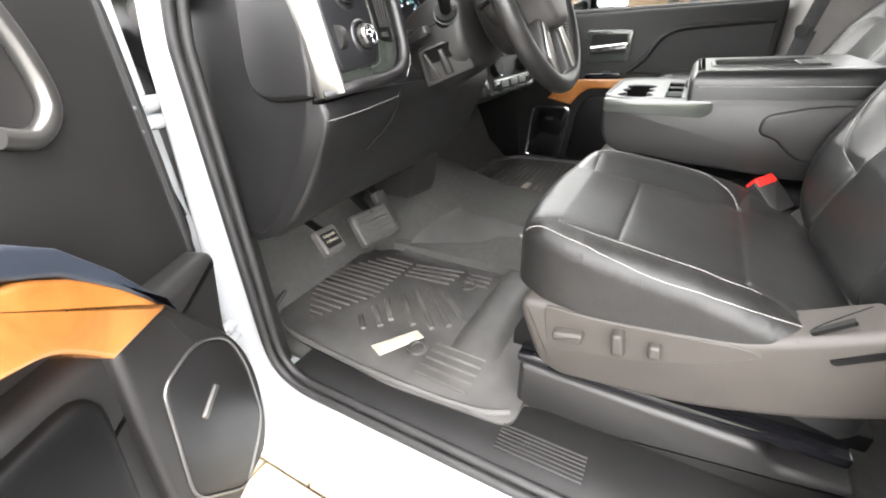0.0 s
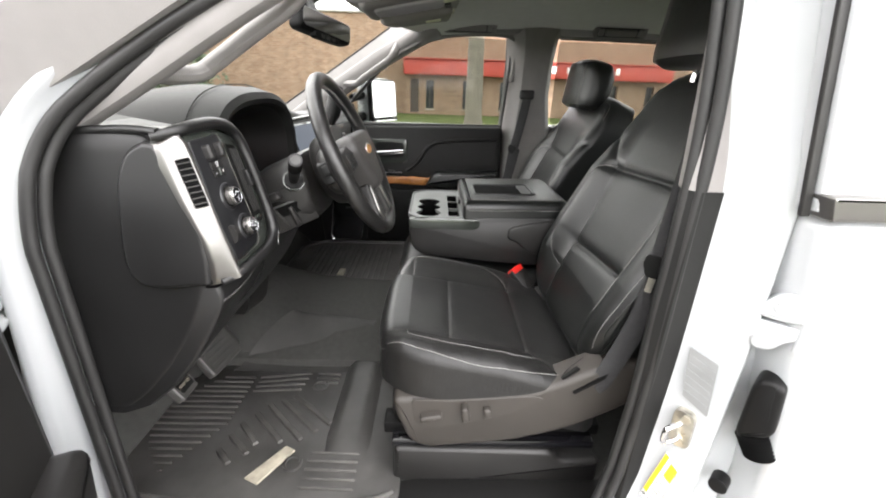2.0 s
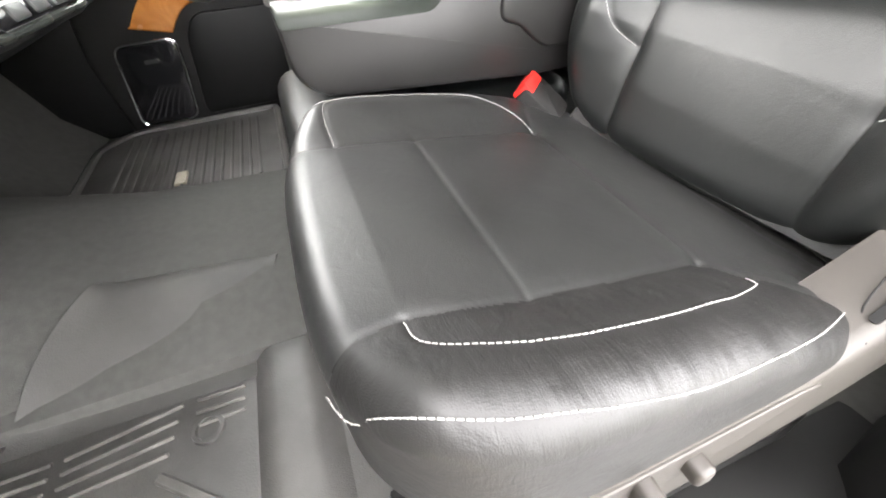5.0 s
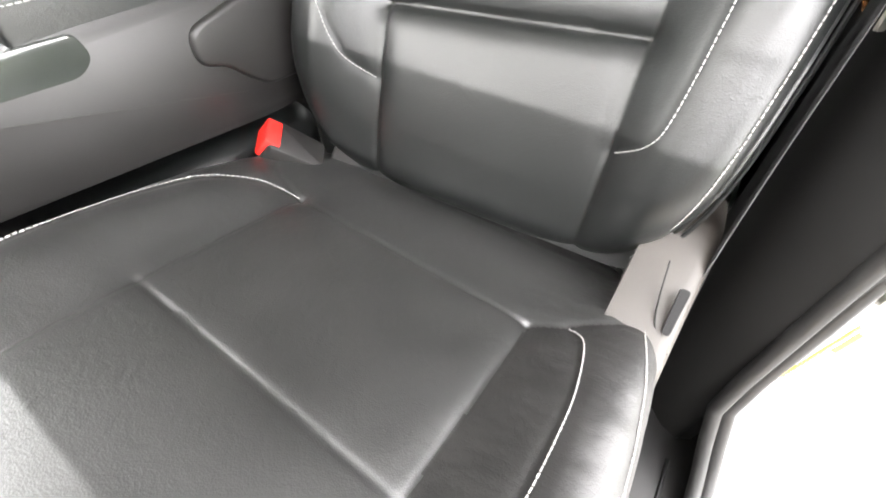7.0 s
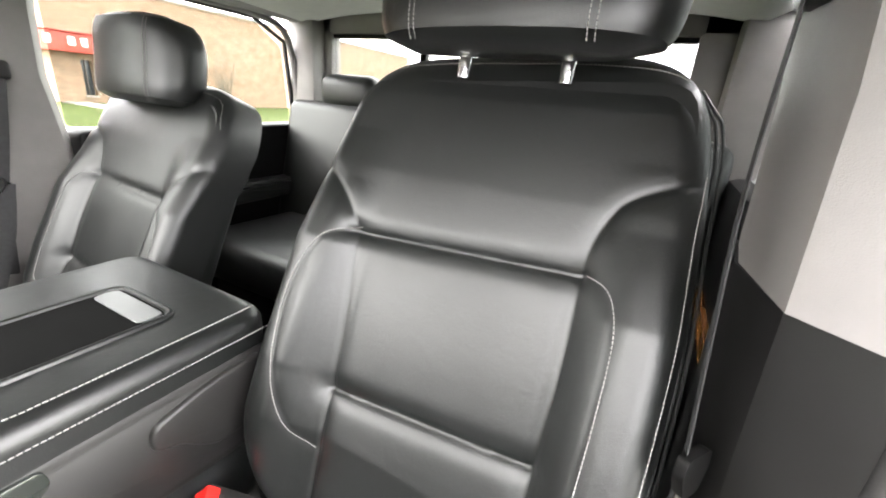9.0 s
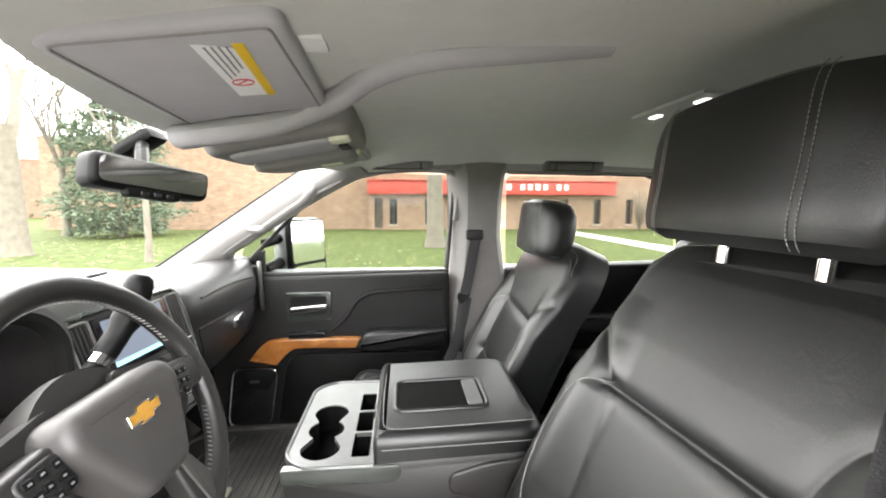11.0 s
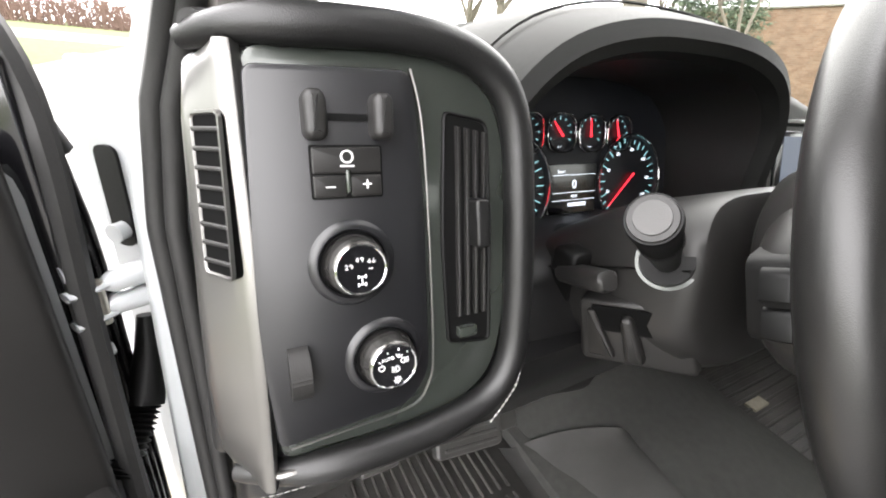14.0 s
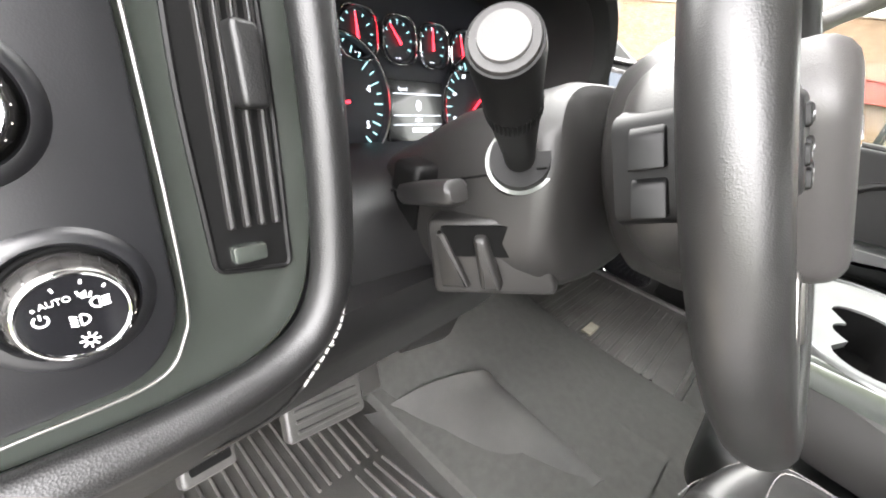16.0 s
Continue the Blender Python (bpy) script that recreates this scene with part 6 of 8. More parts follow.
lid_o = rpoly([(-0.185, -0.340), (0.185, -0.340), (0.185, -0.005), (0.172, 0.0), (-0.172, 0.0), (-0.185, -0.005)], [0.05, 0.05, 0.04, 0.03, 0.03, 0.04], 6)
LX = Axes((cx_, -0.215, 1.262), (1, 0, 0), (0, 1, -0.02))
lid = part("lid", plate(LX, lid_o, -0.026, 0.038, 0.026, 7), LEATHER, con, "padded leather lid with a tray recess")
# flat plate level with the lid; its black stands for a recess's shade
part("lid_recess", plate(LX, rect(-0.095, -0.238, 0.040, -0.048, 0.02), 0.034, 0.0386), RECESS_SHADE, lid)
part("recess_rim", rim(bmesh.new(), LX, rect(-0.100, -0.243, 0.045, -0.043, 0.022), 0.005, 0.038, 8), LEATHER, lid)
part("recess_step", plate(LX, rect(-0.090, -0.234, 0.036, -0.200, 0.012), 0.036, 0.0402, 0.001, 1), CONSOLE_GREY, lid)
part("lid_latch", box((cx_, -0.214, 1.256), (0.05, 0.012, 0.018), 0.004), PLASTIC, lid)
stitches("stitching", [LX.at(u, v, 0.0085) for u, v in [(-0.1858, -0.33), (-0.1858, -0.02), (-0.17, 0.0008), (0.17, 0.0008)]], lid, 0.0008, 0.006)
stitches("stitching", [LX.at(u, v, 0.039) for u, v in catmull2([(-0.165, -0.32), (-0.168, -0.10), (-0.160, -0.03), (-0.10, -0.018), (0.10, -0.018)], 5)], lid, 0.0008, 0.006)
lobe = rpoly([(-0.360, 1.218), (-0.360, 1.180), (-0.392, 1.172), (-0.412, 1.152), (-0.440, 1.132), (-0.52, 1.13), (-0.52, 1.245), (-0.44, 1.240)], [0.018, 0.016, 0.01, 0.02, 0.01, 0.01, 0.01, 0.03])
part("hinge_cover", plate(KX, lobe, 0.0, -0.012, 0.006, 3), PLASTIC, con, "rounded hinge cover")
# middle seat cushion under the console
ms = thing("middle_seat", (0, -0.25, 0.86), "black leather middle seat cushion under the console", "car seat")
part("cushion", box((0.0, -0.27, 1.005), (0.38, 0.52, 0.13), 0.045, 4), LEATHER, ms)
part("base", box((0.0, -0.28, 0.855), (0.34, 0.46, 0.19), 0.02, 2), PLASTIC_BLACK, ms)
# lever guides beside the buckle
rc = thing("recliner_cover", (-0.262, -0.47, 1.04), "grey plastic seat hinge cover", "seat trim")
part("shell", loft(bmesh.new(), [[(-0.278 - 0.004 * k, -0.424 - 0.012 * k, 1.012), (-0.336, -0.466, 1.012), (-0.334, -0.478, 1.064 - 0.004 * k), (-0.300, -0.478, 1.084 - 0.006 * k), (-0.290, -0.450, 1.062 - 0.004 * k)] for k in (0, 1)]), PLASTIC, rc)

# ---- floor mats ----
mat_ob = thing("floor_mat", (-0.56, 0.2, 0.772), "dark ribbed rubber floor mat with a raised rim", "floor mat", "floor mats")
MZ = Axes((0, 0, 0.772), (1, 0, 0), (0, 1, 0))
mo = rpoly([(-0.80, -0.06), (-0.30, -0.06), (-0.29, 0.17), (-0.335, 0.30), (-0.33, 0.52), (-0.42, 0.615), (-0.70, 0.635), (-0.79, 0.54), (-0.815, 0.20)], 0.03)
part("sheet", plate(MZ, mo, -0.006, 0.006, 0.003, 2), RUBBER, mat_ob)
part("raised_rim", tube(bmesh.new(), smooth_line([(-0.77, -0.045, 0.778), (-0.797, 0.02, 0.780), (-0.808, 0.20, 0.783), (-0.80, 0.46, 0.790), (-0.77, 0.575, 0.80), (-0.69, 0.625, 0.80)], 6), 0.0065, 8), RUBBER, mat_ob)
# raised wall between the foot well and the seat
rings = []
for x, hgt in ((-0.69, 0.001), (-0.665, 0.007), (-0.62, 0.016), (-0.50, 0.020), (-0.36, 0.024), (-0.315, 0.022), (-0.30, 0.01)):
    rings.append([(x, y, 0.776 + hgt * f) for y, f in ((0.022, 0.0), (0.034, 0.45), (0.052, 0.92), (0.066, 1.0), (0.104, 1.0), (0.118, 0.9), (0.132, 0.4), (0.142, 0.0))])
part("seat_side_wall", loft(bmesh.new(), rings, closed=False), RUBBER, mat_ob)
# smooth flank that climbs the hump
def hump_z(x, y):
    return 0.745 + np.interp(y, [-0.3, 0.05, 0.35, 0.55], [0.06, 0.09, 0.13, 0.20]) * max(0, 1 - (abs(x) / 0.36) ** 2.6)


rings = []
for x in np.linspace(-0.365, -0.135, 14):
    k = (x + 0.365) / 0.23
    y0, y1 = 0.138 - 0.07 * k, 0.490 - 0.135 * k
    edge = 0.012 if x > -0.15 else 0.0
    rings.append([(x, y, max(0.779, hump_z(x, y) + 0.010) + e - edge) for y, e in [(y0 - 0.010, -0.022), (y0, 0.003)] + [(y0 + (y1 - y0) * q, 0.0) for q in np.linspace(0.06, 0.94, 12)] + [(y1, 0.004), (y1 + 0.010, -0.022)]])
part("side_flank", loft(bmesh.new(), rings, closed=False), mat("flank_rubber", (0.047, 0.046, 0.043), 0.62, var=0.3, scale=9, grain=0.3, grain_scale=500), mat_ob)


def rib(a, b, w, h, material=RUBBER_WORN, name="rib"):
    a, b = Vector(a), Vector(b)
    d = (b - a).normalized()
    ax = Axes((*((a + b) / 2), 0.778), (d.x, d.y, 0), (-d.y, d.x, 0))
    ln = (b - a).length / 2
    return part(name, plate(ax, rect(-ln, -w / 2, ln, w / 2, w * 0.3, 2), -0.002, h, h * 0.4, 1), material, mat_ob)


# broad slanted ribs in the middle
for a, b in (((-0.473, 0.266), (-0.578, 0.139)), ((-0.489, 0.297), (-0.606, 0.170)), ((-0.506, 0.328), (-0.632, 0.201)), ((-0.542, 0.349), (-0.640, 0.249)), ((-0.578, 0.373), (-0.647, 0.309)), ((-0.617, 0.384), (-0.677, 0.319)), ((-0.663, 0.394), (-0.704, 0.350))):
    rib(a, b, 0.015, 0.007)
# fine lines along the truck
for k in range(17):
    x = -0.395 - 0.0205 * k
    rib((x, 0.410 + 0.012 * max(0, k - 9)), (x, 0.600 - 0.0015 * (k - 8) ** 2), 0.006, 0.005)
for k in range(4):
    rib((-0.372 - 0.024 * k, 0.245 + 0.004 * k), (-0.395 - 0.020 * k, 0.395), 0.006, 0.005)
for k in range(3):
    rib((-0.375 - 0.020 * k, 0.155), (-0.372 - 0.022 * k, 0.225), 0.006, 0.005)
for k in range(5):
    rib((-0.668 - 0.024 * k, 0.168), (-0.672 - 0.024 * k, 0.045), 0.006, 0.005)
part("heel_plate", plate(MZ, rpoly([(-0.758, 0.262), (-0.664, 0.205), (-0.650, 0.232), (-0.742, 0.298)], 0.003), 0.004, 0.010, 0.002, 1), TAN, mat_ob, "pale scuffed maker's plate")
for p in ((-0.427, 0.206), (-0.701, 0.200)):
    rt = part("retainer", knob(bmesh.new(), MZ, p[0], p[1], [(0.024, 0.003), (0.022, 0.011), (0.017, 0.012), (0.015, 0.007), (0.001, 0.007)], 24), RUBBER, mat_ob, "round mat retainer")
# plain carpeted dead-pedal ramp between mat and firewall
rt_ = thing("carpet_ramp", (-0.2, 0.25, 0.77), "dark carpet step beside the mat", "carpet", kind="structure")
part("ramp", loft(bmesh.new(), [[(-0.34, y, 0.765), (-0.33, y, 0.80), (-0.22, y, 0.835), (0.0, y, 0.845), (0.0, y, 0.765)] for y in (0.0, 0.30, 0.52)]), CARPET, rt_)
pm = thing("floor_mat", (0.55, 0.25, 0.772), "dark ribbed rubber passenger floor mat", "floor mat", "floor mats")
po = rpoly([(0.22, 0.02), (0.80, 0.02), (0.80, 0.50), (0.70, 0.60), (0.30, 0.60), (0.24, 0.45)], 0.04)
part("sheet", plate(MZ, po, -0.006, 0.008, 0.003, 2), RUBBER, pm)
part("raised_rim", rim(bmesh.new(), MZ, grow(po[::-1], -0.012), 0.012, 0.008, 8), RUBBER, pm)
for k in range(16):
    part("rib", plate(MZ, rect(0.30, 0.10 + 0.026 * k, 0.72, 0.108 + 0.026 * k), 0.006, 0.013, 0.002, 1), RUBBER, pm)
part("maker_plate", plate(MZ, rect(0.34, 0.30, 0.41, 0.33, 0.003), 0.008, 0.015, 0.002, 1), TAN, pm)

# ---- sill trim ----
stt = thing("sill_trim", (-0.85, -0.05, 0.765), "dark plastic scuff plate with ribs along the sill", "sill trim")
rings = []
for y in np.linspace(-0.62, 0.42, 27):
    rings.append([(x, y, z - 0.007 * (y > -0.08 and x > -0.83 and z > 0.75)) for x, z in ((-0.728, 0.772), (-0.740, 0.777), (-0.790, 0.779), (-0.825, 0.779), (-0.862, 0.774), (-0.884, 0.760), (-0.884, 0.745), (-0.728, 0.745))])
part("plate", loft(bmesh.new(), rings), DOOR_PLASTIC, stt)
for k in range(7):
    x = -0.800 - 0.0075 * k
    part("rib", tube(bmesh.new(), [(x, -0.19, 0.7795 - 0.0004 * k), (x, -0.045, 0.7795 - 0.0004 * k)], 0.0024, 6), PLASTIC, stt)
part("groove", tube(bmesh.new(), [(-0.846, -0.45, 0.777), (-0.846, -0.36, 0.777)], 0.003, 6), PLASTIC_BLACK, stt)
kick = thing("kick_panel", (-0.83, 0.45, 0.77), "dark plastic kick panel ahead of the doorway", "kick panel")
part("panel", loft(bmesh.new(), [[(-0.885, 0.425, z), (-0.84, 0.45, z), (-0.815, 0.52, z), (-0.80, 0.66, z), (-0.87, 0.66, z)] for z in (0.755, 0.90, 1.02, 1.12)]), PLASTIC, kick)

# ---- driver's door jamb fittings on the B-pillar ----
JA = Axes((-0.886, -0.536, 0), (-0.74, -0.67, 0), (0, 0, 1))
# this frame's w points outwards and forwards
bp_ = thing("b_pillar", (-0.83, -0.53, 0.78), "grey and black trimmed B-pillar inside the doorway", "pillar", kind="structure")
rings = []
for z, x0 in ((0.77, -0.80), (1.0, -0.805), (1.3, -0.80), (1.50, -0.792)):
    rings.append([(-0.868, -0.500, z), (-0.848, -0.486, z), (-0.826, -0.492, z), (x0 + 0.016, -0.530, z), (x0 + 0.035, -0.64, z), (x0 + 0.025, -0.74, z), (-0.850, -0.74, z)])
part("lower_trim", loft(bmesh.new(), rings), DOOR_PLASTIC, bp_, "dark grey lower pillar trim")
rings = []
for z, x0 in ((1.50, -0.790), (1.65, -0.782), (1.80, -0.765), (1.90, -0.74)):
    rings.append([(-0.866 + (z - 1.5) * 0.08, -0.498, z), (-0.846 + (z - 1.5) * 0.08, -0.484, z), (-0.824 + (z - 1.5) * 0.08, -0.490, z), (x0 + 0.014, -0.528, z), (x0 + 0.03, -0.64, z), (x0 + 0.02, -0.73, z), (-0.850 + (z - 1.5) * 0.08, -0.73, z)])
part("upper_trim", loft(bmesh.new(), rings), PILLAR, bp_, "pale grey upper pillar trim")
sk_ = thing("door_striker", (-0.905, -0.535, 1.10), "zinc-plated door striker loop", "door latch")
SA = Axes(JA.at(0.020, 1.103, 0.0), JA.u, JA.v)
part("base_plate", plate(SA, rpoly([(-0.014, -0.036), (0.018, -0.036), (0.016, 0.036), (-0.016, 0.036)], 0.014), -0.01, 0.004, 0.002, 2), STEEL, sk_)
part("loop", tube(bmesh.new(), smooth_line([SA.at(0.002, -0.020, 0.0), SA.at(-0.008, -0.021, 0.022), SA.at(-0.014, -0.016, 0.032), SA.at(-0.014, 0.006, 0.032), SA.at(-0.008, 0.012, 0.022), SA.at(0.002, 0.014, 0.0)], 5), 0.0042, 10), CHROME, sk_)
for v in (-0.028, 0.028):
    part("bolt", knob(bmesh.new(), SA, 0.004, v * 0.86, [(0.007, 0.003), (0.008, 0.008), (0.001, 0.008)], 6), STEEL, sk_)
dc = thing("reflective_decal", (-0.92, -0.54, 1.15), "grey striped reflective decal on the jamb", "decal")
part("sheet", plate(JA, rpoly([(-0.001, 1.256), (0.042, 1.245), (0.049, 1.148), (0.008, 1.166)], 0.003), 0.0, 0.0015), GREY_DECAL, dc)
for k in range(6):
    part("stripe", plate(JA, rpoly([(0.008 - 0.0011 * k, 1.174 + 0.013 * k), (0.044 - 0.0008 * k, 1.162 + 0.013 * k), (0.044 - 0.0008 * k, 1.167 + 0.013 * k), (0.008 - 0.0011 * k, 1.179 + 0.013 * k)], 0.001, 1), 0.001, 0.0022), GREY_DECAL, dc)
JL = Axes(JA.at(0, 0, 0.004), JA.u, JA.v)
lb = thing("tyre_label", (-0.90, -0.54, 0.95), "white and yellow printed tyre label on the jamb", "label")


def skewed(a0, a1, b0, b1):
    """A patch of the label, which leans with the curve of the jamb: a runs across, b downwards."""
    def at(a, b):
        return (0.012 + 0.026 * a - 0.022 * b, 1.046 - 0.020 * a - 0.122 * b)
    return [at(a0, b0), at(a1, b0), at(a1, b1), at(a0, b1)]


part("sheet", plate(JL, skewed(0, 1, 0, 1), 0.0, 0.0012), WHITE_INK, lb)
part("yellow_band", plate(JL, skewed(0.0, 0.26, 0.02, 0.86), 0.001, 0.002), YELLOW_INK, lb)
part("yellow_block", plate(JL, skewed(0.48, 0.98, 0.06, 0.34), 0.001, 0.002), YELLOW_INK, lb)
part("round_mark", knob(bmesh.new(), JL, 0.012 + 0.026 * 0.16 - 0.022 * 0.92, 1.046 - 0.020 * 0.16 - 0.122 * 0.92, [(0.0045, 0.001), (0.0045, 0.002), (0.001, 0.002)], 14), GREY_DECAL, lb)
for k in range(8):
    part("print_line", plate(JL, skewed(0.34, 0.95 - 0.12 * (k % 3), 0.40 + 0.07 * k, 0.425 + 0.07 * k), 0.001, 0.0018), GREY_DECAL, lb)
gr = thing("jamb_plug", (-1.0, -0.6, 1.06), "black rubber jamb plug", "plug")
part("plug", knob(bmesh.new(), JA, 0.090, 1.012, [(0.014, -0.050), (0.014, -0.024), (0.010, -0.022), (0.001, -0.023)], 20), PLASTIC_BLACK, gr)
# rear door, closed, with its upper hinge and wiring boot
rd = thing("rear_door", (-1.0, -1.1, 0.72), "closed white rear cab door with a chrome belt strip", "car door")
RX = Axes((-0.945, 0.013, -0.140), (0, 1.0, 0), (0, 0, 1.0))


def rs(pts):
    return [(1.088 * a, 1.088 * b) for a, b in pts]


part("door_skin", plate(RX, rpoly(rs([(-0.560, 1.50), (-0.600, 1.25), (-0.625, 1.05), (-0.60, 0.74), (-1.62, 0.74), (-1.62, 1.50)]), 0.03), 0.06, -0.022, 0.02, 4), PAINT, rd)
part("door_frame", plate(RX, rpoly(rs([(-0.484, 1.87), (-0.553, 1.505), (-0.64, 1.505), (-0.62, 1.87)]), 0.006), 0.03, -0.012, 0.004, 3), PAINT, rd)
part("frame_top", plate(RX, rpoly(rs([(-0.63, 1.87), (-0.63, 1.80), (-1.55, 1.80), (-1.55, 1.87)]), 0.01), 0.05, -0.012, 0.008, 3), PAINT, rd)
part("belt_strip", plate(RX, rpoly(rs([(-0.548, 1.528), (-0.556, 1.500), (-1.62, 1.500), (-1.62, 1.528)]), 0.004), 0.0, -0.030, 0.005, 2), SILVER, rd, "bright belt strip")
part("pillar_strip", plate(RX, rpoly(rs([(-0.470, 1.90), (-0.541, 1.500), (-0.5515, 1.500), (-0.482, 1.90)]), 0.002), 0.002, -0.004, 0.001, 1), PLASTIC, rd, "dark grey pillar strip")
part("window", box((-0.915, -1.16, 1.655), (0.006, 0.92, 0.34), 0.0), GLASS_TINT, rd).visible_shadow = False
part("inner_panel", box((-0.88, -1.20, 1.12), (0.09, 0.90, 0.74), 0.03, 2), PLASTIC_BLACK, rd)
part("inner_wood", box((-0.833, -1.12, 1.20), (0.02, 0.50, 0.05), 0.006, 2), WOOD, rd, "burl wood strip")
part("inner_handle", box((-0.828, -0.90, 1.33), (0.02, 0.10, 0.02), 0.006, 2), CHROME, rd)
HA = Axes(JA.at(0.0, 0.0, -0.0207), JA.u, JA.v)
hg = part("hinge", plate(HA, rpoly([(0.058, 1.338), (0.062, 1.352), (0.076, 1.374), (0.098, 1.384), (0.112, 1.372), (0.116, 1.342), (0.085, 1.337)], [0.006, 0.01, 0.014, 0.012, 0.01, 0.004, 0.004]), -0.04, 0.006, 0.004, 3), PAINT, rd, "white painted hinge with two bolts")
part("leaf", plate(HA, rpoly([(0.060, 1.330), (0.118, 1.334), (0.128, 1.322), (0.104, 1.310), (0.090, 1.288), (0.070, 1.284), (0.062, 1.296)], [0.006, 0.004, 0.006, 0.01, 0.01, 0.01, 0.01]), -0.04, 0.004, 0.004, 3), PAINT, hg)
part("pin", tube(bmesh.new(), [HA.at(0.118, 1.352, 0.0), HA.at(0.118, 1.300, 0.0)], 0.007, 12), PAINT, hg)
for u, v in ((0.088, 1.360), (0.076, 1.301)):
    part("bolt", knob(bmesh.new(), HA, u, v, [(0.011, 0.003), (0.011, 0.007), (0.008, 0.008), (0.0075, 0.014), (0.001, 0.014)], 12), PAINT, hg)
wb = thing("wiring_boot", (-1.0, -0.60, 1.16), "black rubber wiring boot to the rear door", "wiring boot")
part("socket", plate(HA, rpoly([(0.086, 1.225), (0.092, 1.242), (0.110, 1.249), (0.124, 1.240), (0.130, 1.165), (0.124, 1.152), (0.092, 1.132), (0.086, 1.142)], 0.008), -0.04, 0.012, 0.008, 3), PLASTIC_BLACK, wb)
for k in range(7):
    part("bellow", knob(bmesh.new(), Axes(HA.at(0.106 + 0.0028 * k, 1.136 - 0.0062 * k, -0.008 - 0.002 * k), HA.w, HA.u + HA.v * 0.35), 0, 0, [(0.014, -0.002), (0.022, 0.0), (0.014, 0.002)], 16), PLASTIC_BLACK, wb)

# ---- seat belts ----
def belt(o):
    b = thing("seat_belt", (o * 0.80, -0.60, 0.95), "dark grey seat belt hanging beside the seat", "seat belt", "seat belts")
    if o > 0:
        path = smooth_line([(0.770, -0.585, 1.60), (0.766, -0.56, 1.45), (0.762, -0.53, 1.30), (0.765, -0.51, 1.10)], 6)
    else:
        path = smooth_line([(-0.736, -0.598, 1.74), (-0.735, -0.568, 1.58), (-0.744, -0.551, 1.45), (-0.752, -0.538, 1.35)], 6)
    part("webbing", tube(bmesh.new(), path, 0.022, 8, flat=0.08, up=(1, -0.1, -0.1)), WEBBING, b)
    part("webbing", tube(bmesh.new(), smooth_line([(o * 0.753, -0.545, 1.34), (o * 0.752, -0.520, 1.21), (o * 0.751, -0.478, 1.085), (o * 0.749, -0.462, 1.062)], 5), 0.022, 8, flat=0.08, up=(1, -0.1, -0.1)), WEBBING, b)
    tp = part("tongue", plate(Axes((o * 0.757, -0.528, 1.345), (0.5, 0.86, 0.1), (0.1, 0, 1)), rpoly([(-0.020, 0.012), (0.020, 0.012), (0.023, -0.006), (0.012, -0.030), (-0.012, -0.030), (-0.023, -0.006)], 0.006), -0.005, 0.006, 0.003, 2), PLASTIC_BLACK, b, "plastic belt tongue")
    part("blade", plate(Axes((o * 0.757, -0.522, 1.285), (0.5, 0.86, 0.1), (0.1, 0, 1)), rect(-0.006, 0.0, 0.006, 0.035, 0.003), -0.001, 0.0015), STEEL, tp, "steel tongue blade")
    part("guide", box((o * 0.748 if o < 0 else 0.778, -0.60 if o < 0 else -0.58, 1.735 if o < 0 else 1.605), (0.03, 0.075, 0.045), 0.010, 3), PLASTIC_SOFT, b, "shoulder belt guide")
    return b


belt(-1)
belt(1)

# ---- passenger side doors and pillar ----
pdr = thing("passenger_door", (0.86, -0.05, 0.74), "closed passenger door with dark panel and wood trim", "car door")
QX = Axes((0.80, 0, 0), (0, 1, 0), (0, 0, 1))
# w of this frame points to +x, away from the cab
part("door_panel", plate(QX, rpoly([(0.46, 1.425), (-0.475, 1.440), (-0.485, 0.76), (0.50, 0.76), (0.52, 1.0)], 0.02), 0.09, 0.0, 0.012, 3), DOOR_PLASTIC, pdr, "dark moulded door panel")
part("door_skin", box((0.955, -0.02, 1.08), (0.06, 1.02, 0.72), 0.03, 3), PAINT, pdr)
hr = part("handle_recess", plate(QX, rpoly([(0.215, 1.366), (0.022, 1.366), (0.026, 1.245), (0.205, 1.232)], 0.014), 0.01, -0.006, 0.005, 2), GLOSS_GREY, pdr)
part("recess_hollow", plate(QX, rect(0.045, 1.270, 0.190, 1.348, 0.012), 0.0, -0.0075), PLASTIC_BLACK, hr)
part("inside_handle", plate(QX, rpoly([(0.195, 1.302), (0.040, 1.316), (0.040, 1.290), (0.195, 1.276)], 0.008), 0.0, -0.020, 0.005, 3), CHROME, hr, "chrome inside handle")
pull = catmull2([(0.03, 1.20), (-0.03, 1.25), (-0.08, 1.325), (-0.14, 1.358), (-0.26, 1.368), (-0.45, 1.378)], 5) + [(-0.46, 1.21), (-0.12, 1.19)]
part("map_hollow", plate(QX, pull, 0.0, -0.003, 0.002, 1), DOOR_PLASTIC, pdr)
part("hollow_rim", tube(bmesh.new(), [QX.at(a, b, -0.004) for a, b in pull[:26]], 0.010, 8), DOOR_PLASTIC, pdr)
arm = part("armrest", plate(QX, rpoly([(-0.075, 1.135), (-0.115, 1.195), (-0.145, 1.205), (-0.46, 1.215), (-0.465, 1.135), (-0.15, 1.110)], [0.02, 0.02, 0.02, 0.01, 0.01, 0.03]), 0.0, -0.060, 0.02, 4), LEATHER, pdr, "padded armrest")
stitches("stitching", [QX.at(a, b, -0.0605) for a, b in ((-0.13, 1.190), (-0.45, 1.200))], pdr, 0.0008, 0.006)
